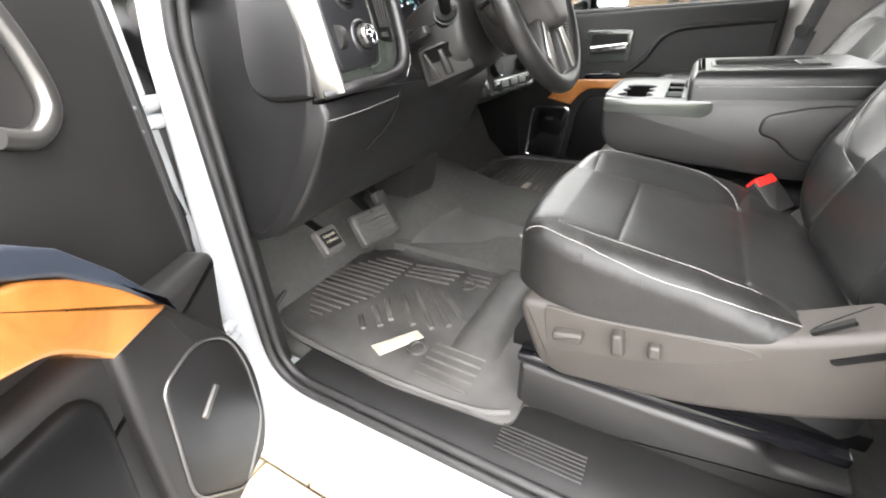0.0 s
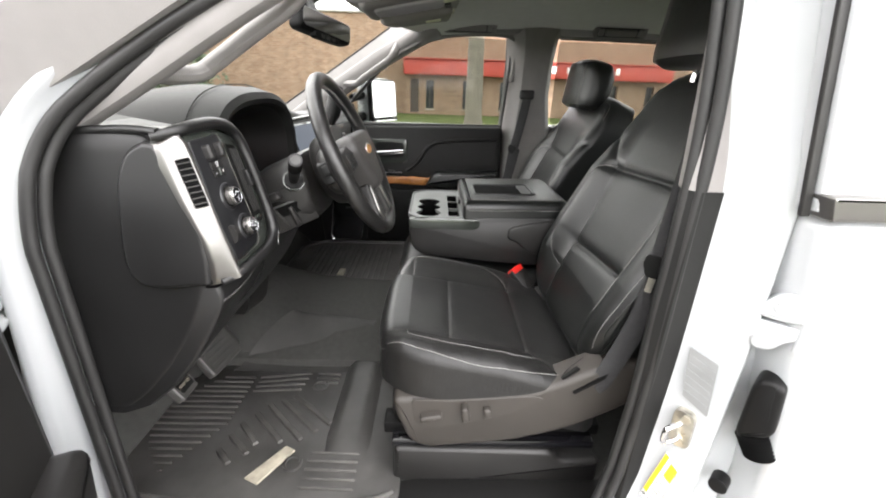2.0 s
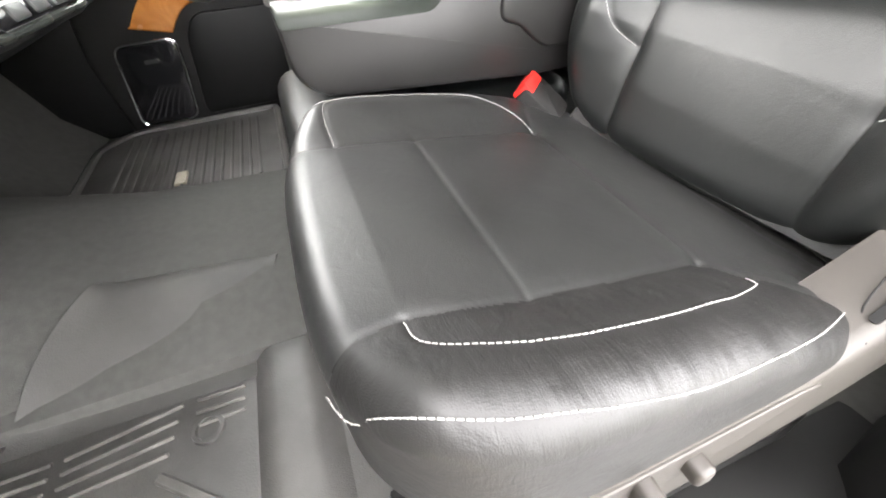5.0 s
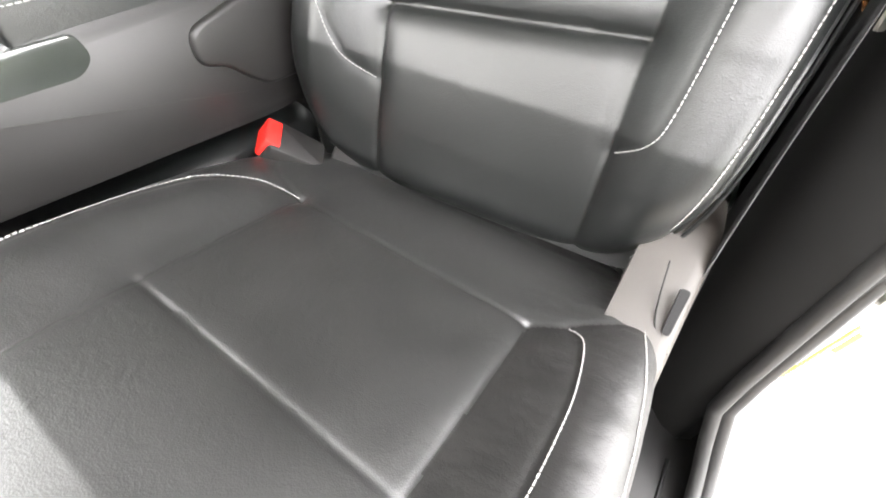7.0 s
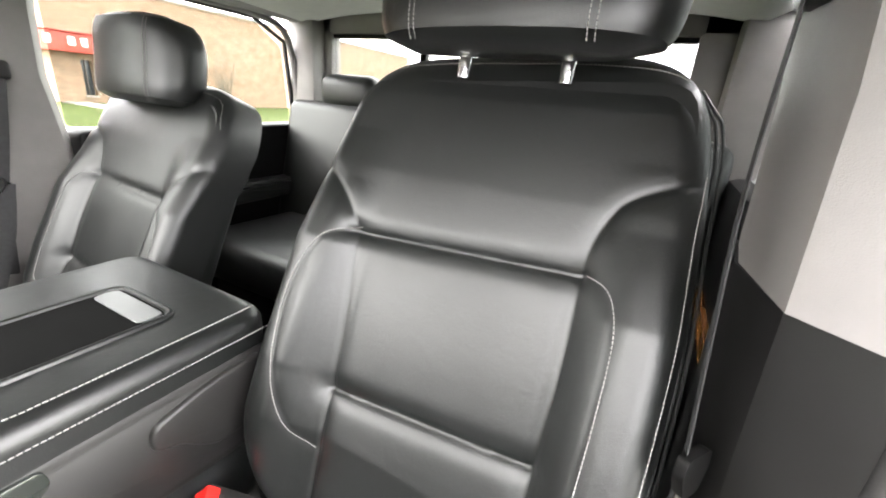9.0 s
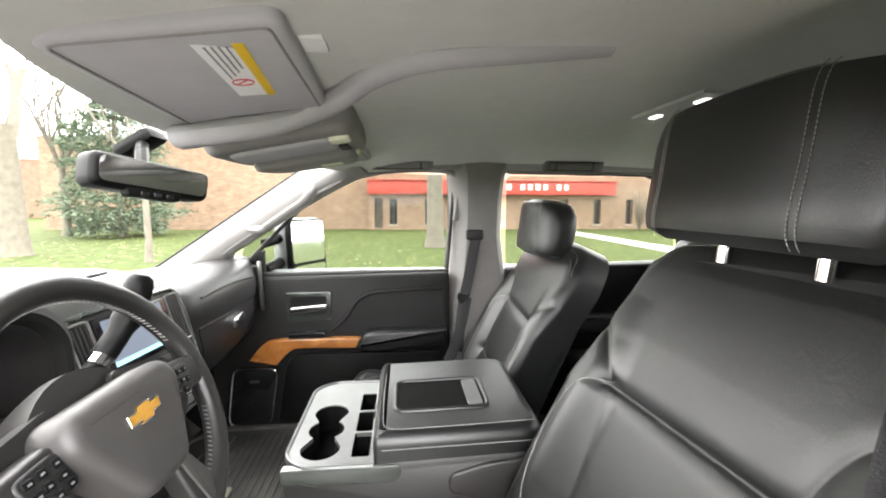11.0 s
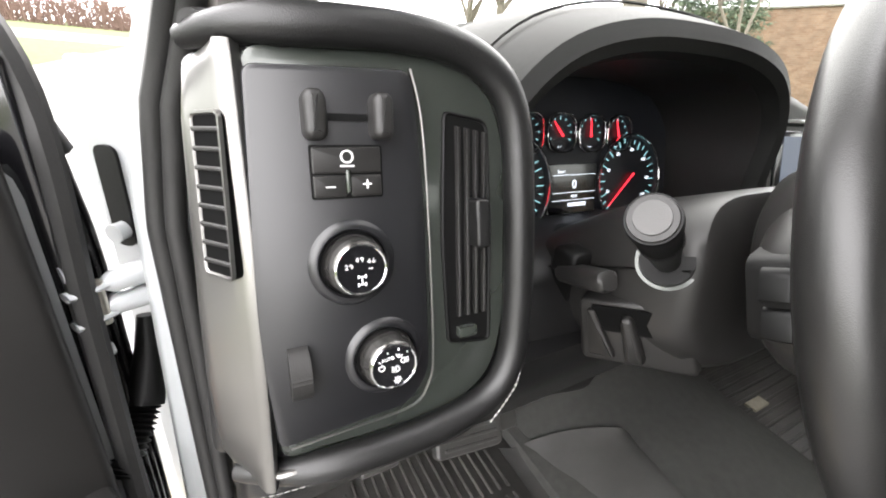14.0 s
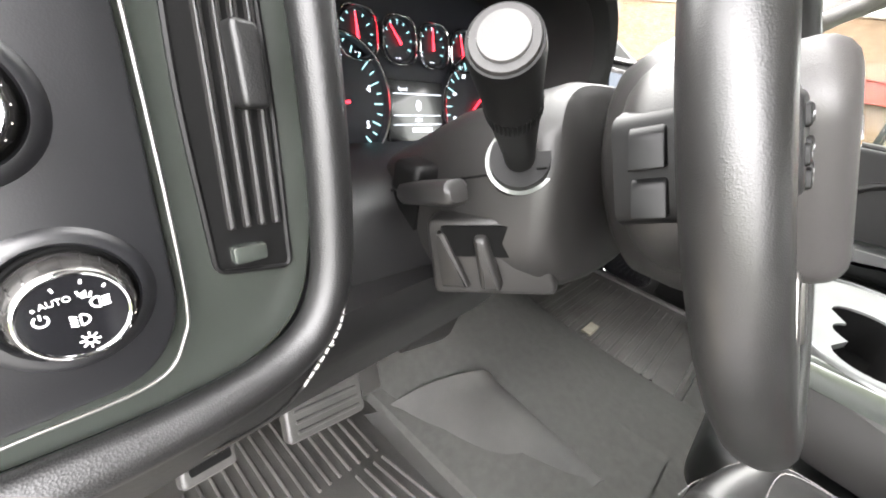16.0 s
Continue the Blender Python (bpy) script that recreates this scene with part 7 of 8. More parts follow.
wood_o = catmull2([(0.36, 1.085), (0.30, 1.155), (0.24, 1.170), (0.0, 1.172), (-0.10, 1.168)], 5) + [(-0.075, 1.128)] + catmull2([(-0.05, 1.128), (0.14, 1.132), (0.20, 1.115), (0.25, 1.06)], 5)
part("wood_strip", plate(QX, wood_o, 0.0, -0.034, 0.006, 3), WOOD, pdr, "glossy burl wood strip")
part("switch_plate", plate(QX, rpoly([(0.20, 1.195), (0.05, 1.198), (0.05, 1.176), (0.20, 1.172)], 0.006), 0.0, -0.030, 0.004, 2), GLOSS_BLACK, pdr)
part("window_switch", box((0.775, 0.11, 1.199), (0.02, 0.035, 0.010), 0.003, 2), PLASTIC, pdr)
part("pocket", plate(QX, rpoly([(0.22, 1.05), (0.18, 1.10), (-0.44, 1.095), (-0.46, 0.80), (0.26, 0.80)], 0.03), 0.0, -0.012, 0.006, 2), PLASTIC_BLACK, pdr)
spk = part("speaker", plate(QX, rpoly([(0.43, 1.045), (0.25, 1.045), (0.285, 0.80), (0.46, 0.80)], 0.035), 0.0, -0.020, 0.008, 3), GLOSS_BLACK, pdr, "speaker grille with a bright rim")
part("speaker_rim", rim(bmesh.new(), QX, rpoly([(0.43, 1.045), (0.25, 1.045), (0.285, 0.80), (0.46, 0.80)], 0.035), 0.0035, -0.018, 8), CHROME, spk)
part("maker_bar", plate(QX, rect(0.325, 0.985, 0.365, 0.997, 0.002), -0.018, -0.0225), CHROME, spk, "small bright plain bar")
part("window", plate(QX, rpoly([(0.42, 1.43), (-0.475, 1.43), (-0.51, 1.86), (-0.12, 1.87), (0.15, 1.74), (0.40, 1.55)], 0.02), 0.075, 0.080), GLASS, pdr).visible_shadow = False
fr = [(0.42, 1.44), (0.18, 1.688), (0.10, 1.752), (-0.016, 1.820), (-0.16, 1.862), (-0.30, 1.876), (-0.44, 1.876), (-0.500, 1.858), (-0.522, 1.81), (-0.505, 1.66)]
part("window_frame", tube(bmesh.new(), [QX.at(a, b, 0.055) for a, b in catmull2(fr, 5)], 0.009, 8), SEAL, pdr)
part("arch_trim", tube(bmesh.new(), [QX.at(a, b + 0.004, 0.032) for a, b in catmull2(fr[1:], 5)], 0.014, 10), PILLAR, pdr, "grey window surround")
part("window_post", tube(bmesh.new(), [QX.at(-0.505, 1.87, 0.055), QX.at(-0.470, 1.43, 0.055)], 0.008, 8), SEAL, pdr)
part("sail_panel", plate(QX, rpoly([(0.31, 1.435), (0.45, 1.435), (0.31, 1.54)], 0.015), 0.075, 0.040, 0.004, 2), PLASTIC_BLACK, pdr)
part("belt_seal", tube(bmesh.new(), [QX.at(0.42, 1.434, 0.045), QX.at(-0.475, 1.440, 0.045)], 0.010, 8), SEAL, pdr)
# B-pillar on that side
qb = thing("b_pillar", (0.80, -0.60, 0.78), "grey trimmed B-pillar with a belt guide", "pillar", kind="structure")
rings = []
for z, a, b in ((0.77, -0.47, -0.74), (1.30, -0.50, -0.73), (1.44, -0.515, -0.725), (1.60, -0.525, -0.70), (1.75, -0.525, -0.70), (1.86, -0.52, -0.71), (1.93, -0.50, -0.74)):
    x0 = 0.80 - 0.05 * max(0, z - 1.5) / 0.4
    rings.append([(x0 + 0.03, a, z), (x0, a - 0.025, z), (x0 - 0.01, (a + b) / 2, z), (x0, b + 0.025, z), (x0 + 0.03, b, z), (x0 + 0.12, b, z), (x0 + 0.12, a + 0.05, z)])
part("trim", loft(bmesh.new(), rings), PILLAR, qb)
# header rail over the side windows
for o in (-1, 1):
    hr_ = thing("header_rail", (o * 0.78, -0.6, 1.86), "grey moulded rail above the side windows", "trim", "header rails", kind="structure")
    rings = []
    for y in np.linspace(0.05, -1.62, 14):
        rings.append([(o * (0.70 + dx), y, z) for dx, z in ((0.0, 1.925), (0.05, 1.902), (0.085, 1.880), (0.12, 1.878), (0.16, 1.90), (0.12, 1.96), (0.0, 1.96))])
    part("rail", loft(bmesh.new(), rings), PILLAR if o > 0 else HEADLINER, hr_)
# rear passenger-side door with its window
rq = thing("rear_door", (0.86, -1.1, 0.74), "closed rear passenger-side door, dark panel, wood strip", "car door")
part("door_panel", plate(QX, rpoly([(-0.74, 1.455), (-1.60, 1.475), (-1.60, 0.76), (-0.74, 0.76)], 0.02), 0.09, 0.0, 0.012, 3), PLASTIC_BLACK, rq)
part("door_skin", box((0.955, -1.17, 1.08), (0.06, 1.0, 0.74), 0.03, 3), PAINT, rq)
part("wood_strip", plate(QX, rpoly([(-0.78, 1.235), (-1.20, 1.235), (-1.20, 1.195), (-0.78, 1.195)], 0.01), 0.0, -0.03, 0.006, 2), WOOD, rq)
part("armrest", plate(QX, rpoly([(-1.02, 1.25), (-1.55, 1.26), (-1.55, 1.18), (-1.05, 1.17)], 0.02), 0.0, -0.06, 0.02, 3), LEATHER, rq)
part("window", plate(QX, rpoly([(-0.74, 1.46), (-1.56, 1.475), (-1.53, 1.78), (-1.40, 1.862), (-0.74, 1.862)], 0.02), 0.075, 0.080), GLASS, rq).visible_shadow = False
part("window_frame", tube(bmesh.new(), [QX.at(a, b, 0.055) for a, b in ((-0.74, 1.875), (-1.38, 1.870), (-1.53, 1.80), (-1.57, 1.47))], 0.010, 8), SEAL, rq)
part("arch_trim", tube(bmesh.new(), smooth_line([QX.at(a, b, 0.030) for a, b in ((-0.72, 1.880), (-1.10, 1.880), (-1.38, 1.876), (-1.53, 1.81), (-1.58, 1.50))], 4), 0.013, 10), PILLAR, rq, "grey window surround")
cp = thing("c_pillar", (0.80, -1.62, 1.4), "grey rear pillar trim", "pillar", kind="structure")
part("trim", box((0.80, -1.62, 1.66), (0.16, 0.12, 0.50), 0.03, 2), PILLAR, cp)
cp2 = thing("c_pillar", (-0.84, -1.62, 1.4), "grey rear pillar trim", "pillar", kind="structure")
part("trim", box((-0.84, -1.62, 1.66), (0.14, 0.12, 0.50), 0.03, 2), PILLAR, cp2)

# ---- rear bench ----
rb = thing("rear_bench", (0, -1.3, 0.78), "black leather rear bench seat", "car seat")
part("bench_cushion", box((0, -1.22, 1.03), (1.52, 0.50, 0.16), 0.05, 4), LEATHER, rb)
for a in (-0.46, 0.30):
    part("bench_back", box((a + (0.08 if a > 0 else -0.08), -1.52, 1.30), (0.60 if a < 0 else 0.90, 0.14, 0.56), 0.05, 4, Matrix.Rotation(radians(12), 4, "X")), LEATHER, rb)
for a in (-0.52, 0.52):
    part("bench_headrest", box((a, -1.57, 1.62), (0.28, 0.10, 0.14), 0.045, 4), LEATHER, rb)
part("bench_base", box((0, -1.22, 0.87), (1.40, 0.40, 0.18), 0.02, 2), PLASTIC_BLACK, rb)

# ---- driver's door, open ----
dd = thing("driver_door", (-0.98, 0.43, 0.72), "open driver's door with dark panel, wood trim and speaker", "car door")
DX = Axes((-0.977, 0.432, 0), (-0.906, -0.423, 0), (0, 0, 1))
# w of this frame points away from the cab
part("door_shell", plate(DX, rpoly([(-0.008, 1.46), (-0.006, 0.74), (0.95, 0.74), (0.98, 1.46)], 0.04), 0.015, 0.13, 0.03, 3), PAINT, dd)
part("upper_panel", plate(DX, rpoly([(0.0, 1.475), (0.0, 1.0), (0.93, 1.0), (0.95, 1.475)], 0.02), 0.03, -0.012, 0.010, 3), PLASTIC, dd, "dark upper door panel")
part("lower_panel", plate(DX, rpoly([(0.002, 1.12), (0.040, 0.98), (0.036, 0.78), (0.92, 0.78), (0.92, 1.12)], 0.02), 0.03, -0.055, 0.02, 3), PLASTIC, dd, "dark lower door panel")
part("armrest_top", plate(DX, [(0.1426, 1.113), (0.197, 1.198), (0.2365, 1.246), (0.2735, 1.270), (0.90, 1.30), (0.90, 1.252), (0.29, 1.244), (0.25, 1.224), (0.207, 1.182), (0.158, 1.128)], 0.0, -0.084, 0.006, 3), mat("blue_black_trim", (0.02, 0.025, 0.035), 0.4), dd)
wood_d = catmull2([(0.155, 1.120), (0.20, 1.180), (0.25, 1.222), (0.32, 1.242), (0.60, 1.25)], 5) + [(0.60, 1.18)] + catmull2([(0.42, 1.19), (0.32, 1.172), (0.28, 1.158), (0.24, 1.115)], 5)
part("wood_strip", plate(DX, wood_d, 0.0, -0.082, 0.006, 3), WOOD, dd, "glossy burl wood strip")
part("speaker_bezel", plate(DX, rpoly([(0.152, 1.124), (0.087, 1.041), (0.036, 0.956), (0.030, 0.86), (0.046, 0.785), (0.075, 0.735), (0.27, 0.735), (0.256, 0.89), (0.244, 1.03), (0.232, 1.113), (0.20, 1.118)], [0.006, 0.04, 0.05, 0.05, 0.04, 0.03, 0.02, 0.05, 0.05, 0.01, 0.01]), 0.0, -0.0715, 0.010, 3), PLASTIC, dd, "dark front lobe of the door panel")
sp = rpoly([(0.204, 1.030), (0.128, 1.042), (0.070, 1.000), (0.052, 0.93), (0.058, 0.80), (0.150, 0.74), (0.235, 0.85)], [0.02, 0.03, 0.03, 0.04, 0.04, 0.03, 0.03])
so = part("speaker", plate(DX, sp, -0.04, -0.074, 0.008, 3), PLASTIC_SOFT, dd, "dark speaker grille")
part("speaker_rim", tube(bmesh.new(), [DX.at(a, b, -0.073) for a, b in sp], 0.0022, 8, closed=True), SILVER, so, "bright rim")
part("maker_bar", plate(DX, rpoly([(0.172, 0.940), (0.130, 0.962), (0.124, 0.952), (0.166, 0.930)], 0.002), -0.072, -0.078, 0.002, 1), SILVER, so, "small silver plain bar")
part("door_pocket", plate(DX, rpoly([(0.26, 1.10), (0.90, 1.10), (0.90, 0.82), (0.30, 0.82)], 0.04), -0.05, -0.075, 0.012, 3), PLASTIC_BLACK, dd)
part("inside_handle", tube(bmesh.new(), [DX.at(a, b, -0.018) for a, b in catmull2([(0.145, 1.47), (0.125, 1.41), (0.122, 1.355), (0.150, 1.328), (0.185, 1.335)], 6)], 0.011, 10), SILVER, dd, "silver inside handle")
part("door_seal", tube(bmesh.new(), smooth_line([DX.at(0.06, 1.72, 0.06), DX.at(0.0, 1.60, 0.045), DX.at(-0.030, 1.50, 0.025), DX.at(-0.022, 1.30, 0.012), DX.at(-0.014, 1.0, 0.010), DX.at(-0.012, 0.76, 0.012)], 6), 0.011, 8), SEAL, dd)
part("window_frame", tube(bmesh.new(), smooth_line([DX.at(-0.03, 1.44, 0.06), DX.at(0.02, 1.56, 0.07), DX.at(0.16, 1.68, 0.08), DX.at(0.40, 1.84, 0.08), DX.at(0.90, 1.87, 0.08)], 5), 0.028, 10), PLASTIC_BLACK, dd)
part("window", plate(DX, rpoly([(0.02, 1.46), (0.95, 1.46), (0.92, 1.84), (0.40, 1.83), (0.12, 1.65)], 0.02), 0.070, 0.075), GLASS, dd).visible_shadow = False
EX = Axes((-0.969, 0.453, 0), (0.12, 0.993, 0), (0, 0, 1))
part("edge_cover", plate(EX, rpoly([(0.0, 0.78), (0.070, 0.78), (0.084, 1.28), (0.066, 1.42), (0.040, 1.51), (0.0, 1.53)], [0.01, 0.02, 0.05, 0.05, 0.02, 0.01]), -0.03, 0.004, 0.004, 2), GLOSS_BLACK, dd, "glossy black ribbed door edge")
for k in range(4):
    part("edge_rib", tube(bmesh.new(), smooth_line([EX.at(0.012 + 0.015 * k, 0.80, 0.005), EX.at(0.014 + 0.018 * k, 1.28, 0.005), EX.at(0.010 + 0.014 * k, 1.42, 0.005), EX.at(0.008 + 0.008 * k, 1.49, 0.004)], 5), 0.0028, 8), GLOSS_BLACK, dd)
for z in (1.316, 0.90):
    hh = part("hinge", tube(bmesh.new(), [(-0.908, 0.494, z + 0.010), (-0.922, 0.485, z + 0.010), (-0.943, 0.470, z + 0.011), (-0.949, 0.466, z + 0.011)], [0.012, 0.0125, 0.011, 0.006], 14), PAINT, dd, "white painted hinge")
    part("arm", tube(bmesh.new(), [(-0.908, 0.494, z - 0.017), (-0.922, 0.485, z - 0.016), (-0.945, 0.470, z - 0.014), (-0.952, 0.465, z - 0.014)], [0.012, 0.012, 0.011, 0.006], 14), PAINT, hh)
    for dz in (0.012, -0.020):
        part("leaf", tube(bmesh.new(), [(-0.940, 0.470, z + dz), (-0.955, 0.459, z + dz), (-0.972, 0.446, z + dz)], [0.006, 0.008, 0.008], 10, flat=0.6), PAINT, hh)
    part("pin", tube(bmesh.new(), [(-0.952, 0.461, z - 0.028), (-0.952, 0.461, z + 0.018)], 0.0055, 12), STEEL, hh)
    for dz in (0.032, -0.060):
        part("bolt", tube(bmesh.new(), [(-0.972, 0.452, z + dz), (-0.955, 0.462, z + dz), (-0.953, 0.463, z + dz)], [0.008, 0.0075, 0.006], 10), PAINT, hh)
wb = thing("wiring_boot", (-0.95, 0.50, 1.15), "black ribbed wiring boot at the door hinge", "wiring boot")
bl = smooth_line([(-0.934, 0.535, 1.245), (-0.938, 0.520, 1.20), (-0.948, 0.495, 1.155), (-0.962, 0.470, 1.125), (-0.982, 0.448, 1.095)], 7)
part("sleeve", tube(bmesh.new(), bl[:16], [0.010 + 0.0008 * i for i in range(16)], 14), PLASTIC_BLACK, wb)
for p, q in zip(bl[14:], bl[15:]):
    part("bellow", tube(bmesh.new(), [p, (p + q) / 2, q], [0.014, 0.0195, 0.014], 16), PLASTIC_BLACK, wb)
# white hinge post and fender corner ahead of the doorway
hp = thing("hinge_post", (-0.93, 0.60, 0.7), "white painted hinge post and fender edge", "body panel", kind="structure")
part("post", loft(bmesh.new(), [[(-0.90, 0.535, z), (-0.955, 0.575, z), (-0.965, 0.64, z), (-0.90, 0.70, z)] for z in (0.62, 1.0, 1.40, 1.52)]), PAINT, hp)
part("post_slot", plate(Axes((-0.938, 0.563, 1.385), (0.8, -0.6, 0), (0, 0, 1)), rect(-0.012, -0.06, 0.014, 0.055, 0.012), -0.004, 0.004), PLASTIC_BLACK, hp)
part("bolt", tube(bmesh.new(), [(-0.937, 0.562, 1.345), (-0.947, 0.549, 1.345)], 0.011, 12), PAINT, hp)
part("fender", loft(bmesh.new(), [[(-0.955, 0.64, z), (-0.985 - b, 0.68, z), (-1.0 - b, 1.0, z), (-1.0 - b, 1.6, z), (-0.80, 1.6, z), (-0.80, 0.70, z)] for z, b in ((0.62, 0.0), (1.0, 0.02), (1.30, 0.015), (1.40, -0.03), (1.435, -0.10))]), PAINT, hp)

# closing walls ahead of the passenger door
sw = thing("kick_panel", (0.86, 0.66, 0.74), "dark plastic kick panel of the passenger footwell", "kick panel")
part("panel", box((0.865, 0.68, 1.06), (0.09, 0.42, 0.70), 0.01), PLASTIC_BLACK, sw)

# ---- bonnet seen through the windscreen ----
rings = []
for y, z in ((0.84, 1.455), (0.95, 1.495), (1.3, 1.502), (1.8, 1.47), (2.2, 1.39), (2.35, 1.26)):
    rings.append([(x, y - 0.06 * (abs(x) / 0.85) ** 2, z + 0.02 * math.exp(-((abs(x) - 0.5) / 0.2) ** 2) - 0.05 * (abs(x) / 0.9) ** 6) for x in np.linspace(-0.90, 0.90, 19)])
tagged(part("hood", loft(bmesh.new(), rings, closed=False), PAINT), "white painted bonnet with raised shoulders", "hood", kind="structure")
cw = thing("cowl", (0, 0.84, 1.44), "black cowl below the windscreen with wipers", "cowl", kind="structure")
part("panel", box((0, 0.85, 1.435), (1.6, 0.09, 0.03), 0.01, 2), PLASTIC_BLACK, cw)
for a in (-0.55, 0.1):
    part("wiper", tube(bmesh.new(), [(a, 0.84, 1.465), (a + 0.3, 0.80, 1.485), (a + 0.55, 0.80, 1.48)], 0.007, 6), PLASTIC_BLACK, cw)

# ---- rear-view mirror ----
rv = thing("rear_view_mirror", (-0.08, 0.22, 1.86), "black rear-view mirror angled to the driver", "mirror")
RA = Axes((-0.075, 0.205, 1.783), (0.905, -0.40, -0.10), (0.09, 0.05, 1))
mo_ = rpoly([(-0.112, -0.028), (0.120, -0.034), (0.130, 0.030), (-0.107, 0.035)], 0.018)
part("housing", plate(RA, mo_, -0.035, 0.004, 0.012, 3), PLASTIC_BLACK, rv)
part("glass", plate(RA, rpoly([(-0.100, -0.018), (0.110, -0.024), (0.119, 0.023), (-0.096, 0.028)], 0.014), 0.002, 0.0052), MIRROR, rv, "mirror glass")
part("button_bar", plate(RA, rpoly([(-0.05, -0.040), (0.05, -0.042), (0.055, -0.026), (-0.055, -0.024)], 0.006), -0.015, 0.006, 0.003, 2), PLASTIC_BLACK, rv)
for k in range(3):
    part("button", plate(RA, rect(-0.03 + 0.025 * k, -0.038, -0.015 + 0.025 * k, -0.030, 0.002), 0.004, 0.0085, 0.001, 1), PLASTIC, rv)
part("stem", tube(bmesh.new(), smooth_line([RA.at(0, 0.02, -0.03), (-0.02, 0.255, 1.84), (0.02, 0.275, 1.865)], 5), 0.012, 8), PLASTIC_BLACK, rv)
part("sensor_cover", box((0.03, 0.285, 1.862), (0.07, 0.09, 0.030), 0.012, 2, Matrix.Rotation(radians(-32), 4, "X")), PLASTIC_BLACK, rv)

# ---- sun visors ----
def visor(o, down):
    v = thing("sun_visor", (o * 0.35, 0.02, 1.90), "grey cloth sun visor" + (" with a yellow warning label" if down else " folded up"), "sun visor", "sun visors")
    A = Axes((o * 0.325, -0.055, 1.893), (1, -o * 0.20, 0), (o * 0.19, 0.96, -0.12))
    vo = rpoly([(-o * u, b) for u, b in ((-0.248, -0.070), (0.170, -0.129), (0.225, 0.115), (-0.205, 0.135))][::-o], 0.025)
    part("pad", plate(A, vo, 0.010, -0.012, 0.008, 3), VISOR_CLOTH, v)
    part("seam", rim(bmesh.new(), A, grow(vo[::-1], -0.012), 0.0018, -0.012, 6), PILLAR, v)
    part("pivot", tube(bmesh.new(), [A.at(o * 0.20, 0.125, 0), A.at(o * 0.23, 0.135, 0.02)], 0.010, 10), PILLAR, v)
    part("clip", box((o * 0.325 - o * 0.19, 0.098, 1.866), (0.03, 0.02, 0.02), 0.005, 2), PILLAR, v)
    if down:
        L = Axes((-0.423, -0.092, 1.8835), (1, 0.13, 0.0), (0, 0.96, -0.12))
        lab = part("warning_label", plate(L, rect(-0.092, -0.024, 0.092, 0.022), 0.0, -0.0012), WHITE_INK, v, "white label with a yellow band")
        part("yellow_band", plate(L, rect(-0.092, -0.024, 0.092, -0.013), -0.001, -0.0020), YELLOW_INK, lab)
        for k in range(4):
            part("print_line", plate(L, rect(-0.085, -0.008 + 0.0065 * k, -0.02 + 0.012 * k, -0.006 + 0.0065 * k), -0.001, -0.0017), GREY_DECAL, lab)
        part("ring_symbol", rim(bmesh.new(), L, circle(0.030, 0.004, 0.012, 24), 0.0009, -0.0014, 6), RED_PLASTIC, lab)
        part("bar_symbol", plate(L, rpoly([(0.022, -0.004), (0.039, 0.011), (0.038, 0.013), (0.021, -0.002)], 0.0, 1), -0.001, -0.0018), RED_PLASTIC, lab)
    return v


visor(-1, True)
visor(1, False)
tg = thing("visor_tag", (-0.440, -0.172, 1.917), "small white tag on the headliner", "tag")
part("tag", box((-0.450, -0.1805, 1.910), (0.04, 0.026, 0.006), 0.001, 1), WHITE_INK, tg)
# header bulge of the headliner behind the visors
hb_ = thing("headliner_step", (0, -0.2, 1.93), "moulded step across the headliner", "ceiling trim", kind="structure")
lip = smooth_line([(-0.155, 0.110, 1.850), (-0.185, 0.02, 1.858), (-0.200, -0.06, 1.868), (-0.195, -0.13, 1.893), (-0.235, -0.185, 1.912), (-0.310, -0.235, 1.920), (-0.365, -0.31, 1.927), (-0.375, -0.42, 1.936), (-0.37, -0.56, 1.952)], 6)
part("step", tube(bmesh.new(), lip, [0.030 - 0.010 * k / (len(lip) - 1) for k in range(len(lip))], 12, flat=0.72, up=(0, 0, 1)), VISOR_CLOTH, hb_, "soft rolled lip")
# overhead console
oc = thing("overhead_console", (0, 0.03, 1.90), "pale grey overhead console with map lights", "overhead console")
OA = Axes((0.005, -0.040, 1.872), (1, 0, 0), (0, 0.98, -0.16))
part("shell", plate(OA, rpoly([(-0.15, -0.150), (0.15, -0.150), (0.155, 0.02), (0.12, 0.15), (-0.12, 0.15), (-0.155, 0.02)], [0.05, 0.05, 0.06, 0.05, 0.05, 0.06], 6), 0.07, -0.028, 0.022, 5), PILLAR, oc)
part("storage_door", plate(OA, rpoly([(-0.130, -0.100), (0.0, -0.100), (0.020, 0.110), (-0.100, 0.110)], 0.035), -0.024, -0.036, 0.010, 3), VISOR_CLOTH, oc)
part("sensor_box", plate(OA, rpoly([(0.015, -0.125), (0.165, -0.120), (0.160, 0.080), (0.040, 0.115)], 0.028), 0.0, -0.052, 0.016, 4), PILLAR, oc)
LENS = mat("pale_lens", (0.74, 0.74, 0.58), 0.25)
for a in (-0.105, 0.105):
    part("map_light", plate(OA, rect(a - 0.026, -0.132, a + 0.026, -0.092, 0.010), -0.028, -0.036, 0.003, 2), LENS, oc, "pale yellow-white lens")
part("front_light", plate(OA, rect(0.080, -0.085, 0.125, -0.035, 0.006), -0.048, -0.054, 0.002, 2), LENS, oc, "pale yellow-white lens")
for k in range(3):
    part("button", plate(OA, rect(-0.035 + 0.026 * k, -0.118, -0.015 + 0.026 * k, -0.098, 0.003), -0.028, -0.035, 0.002, 2), PLASTIC, oc)
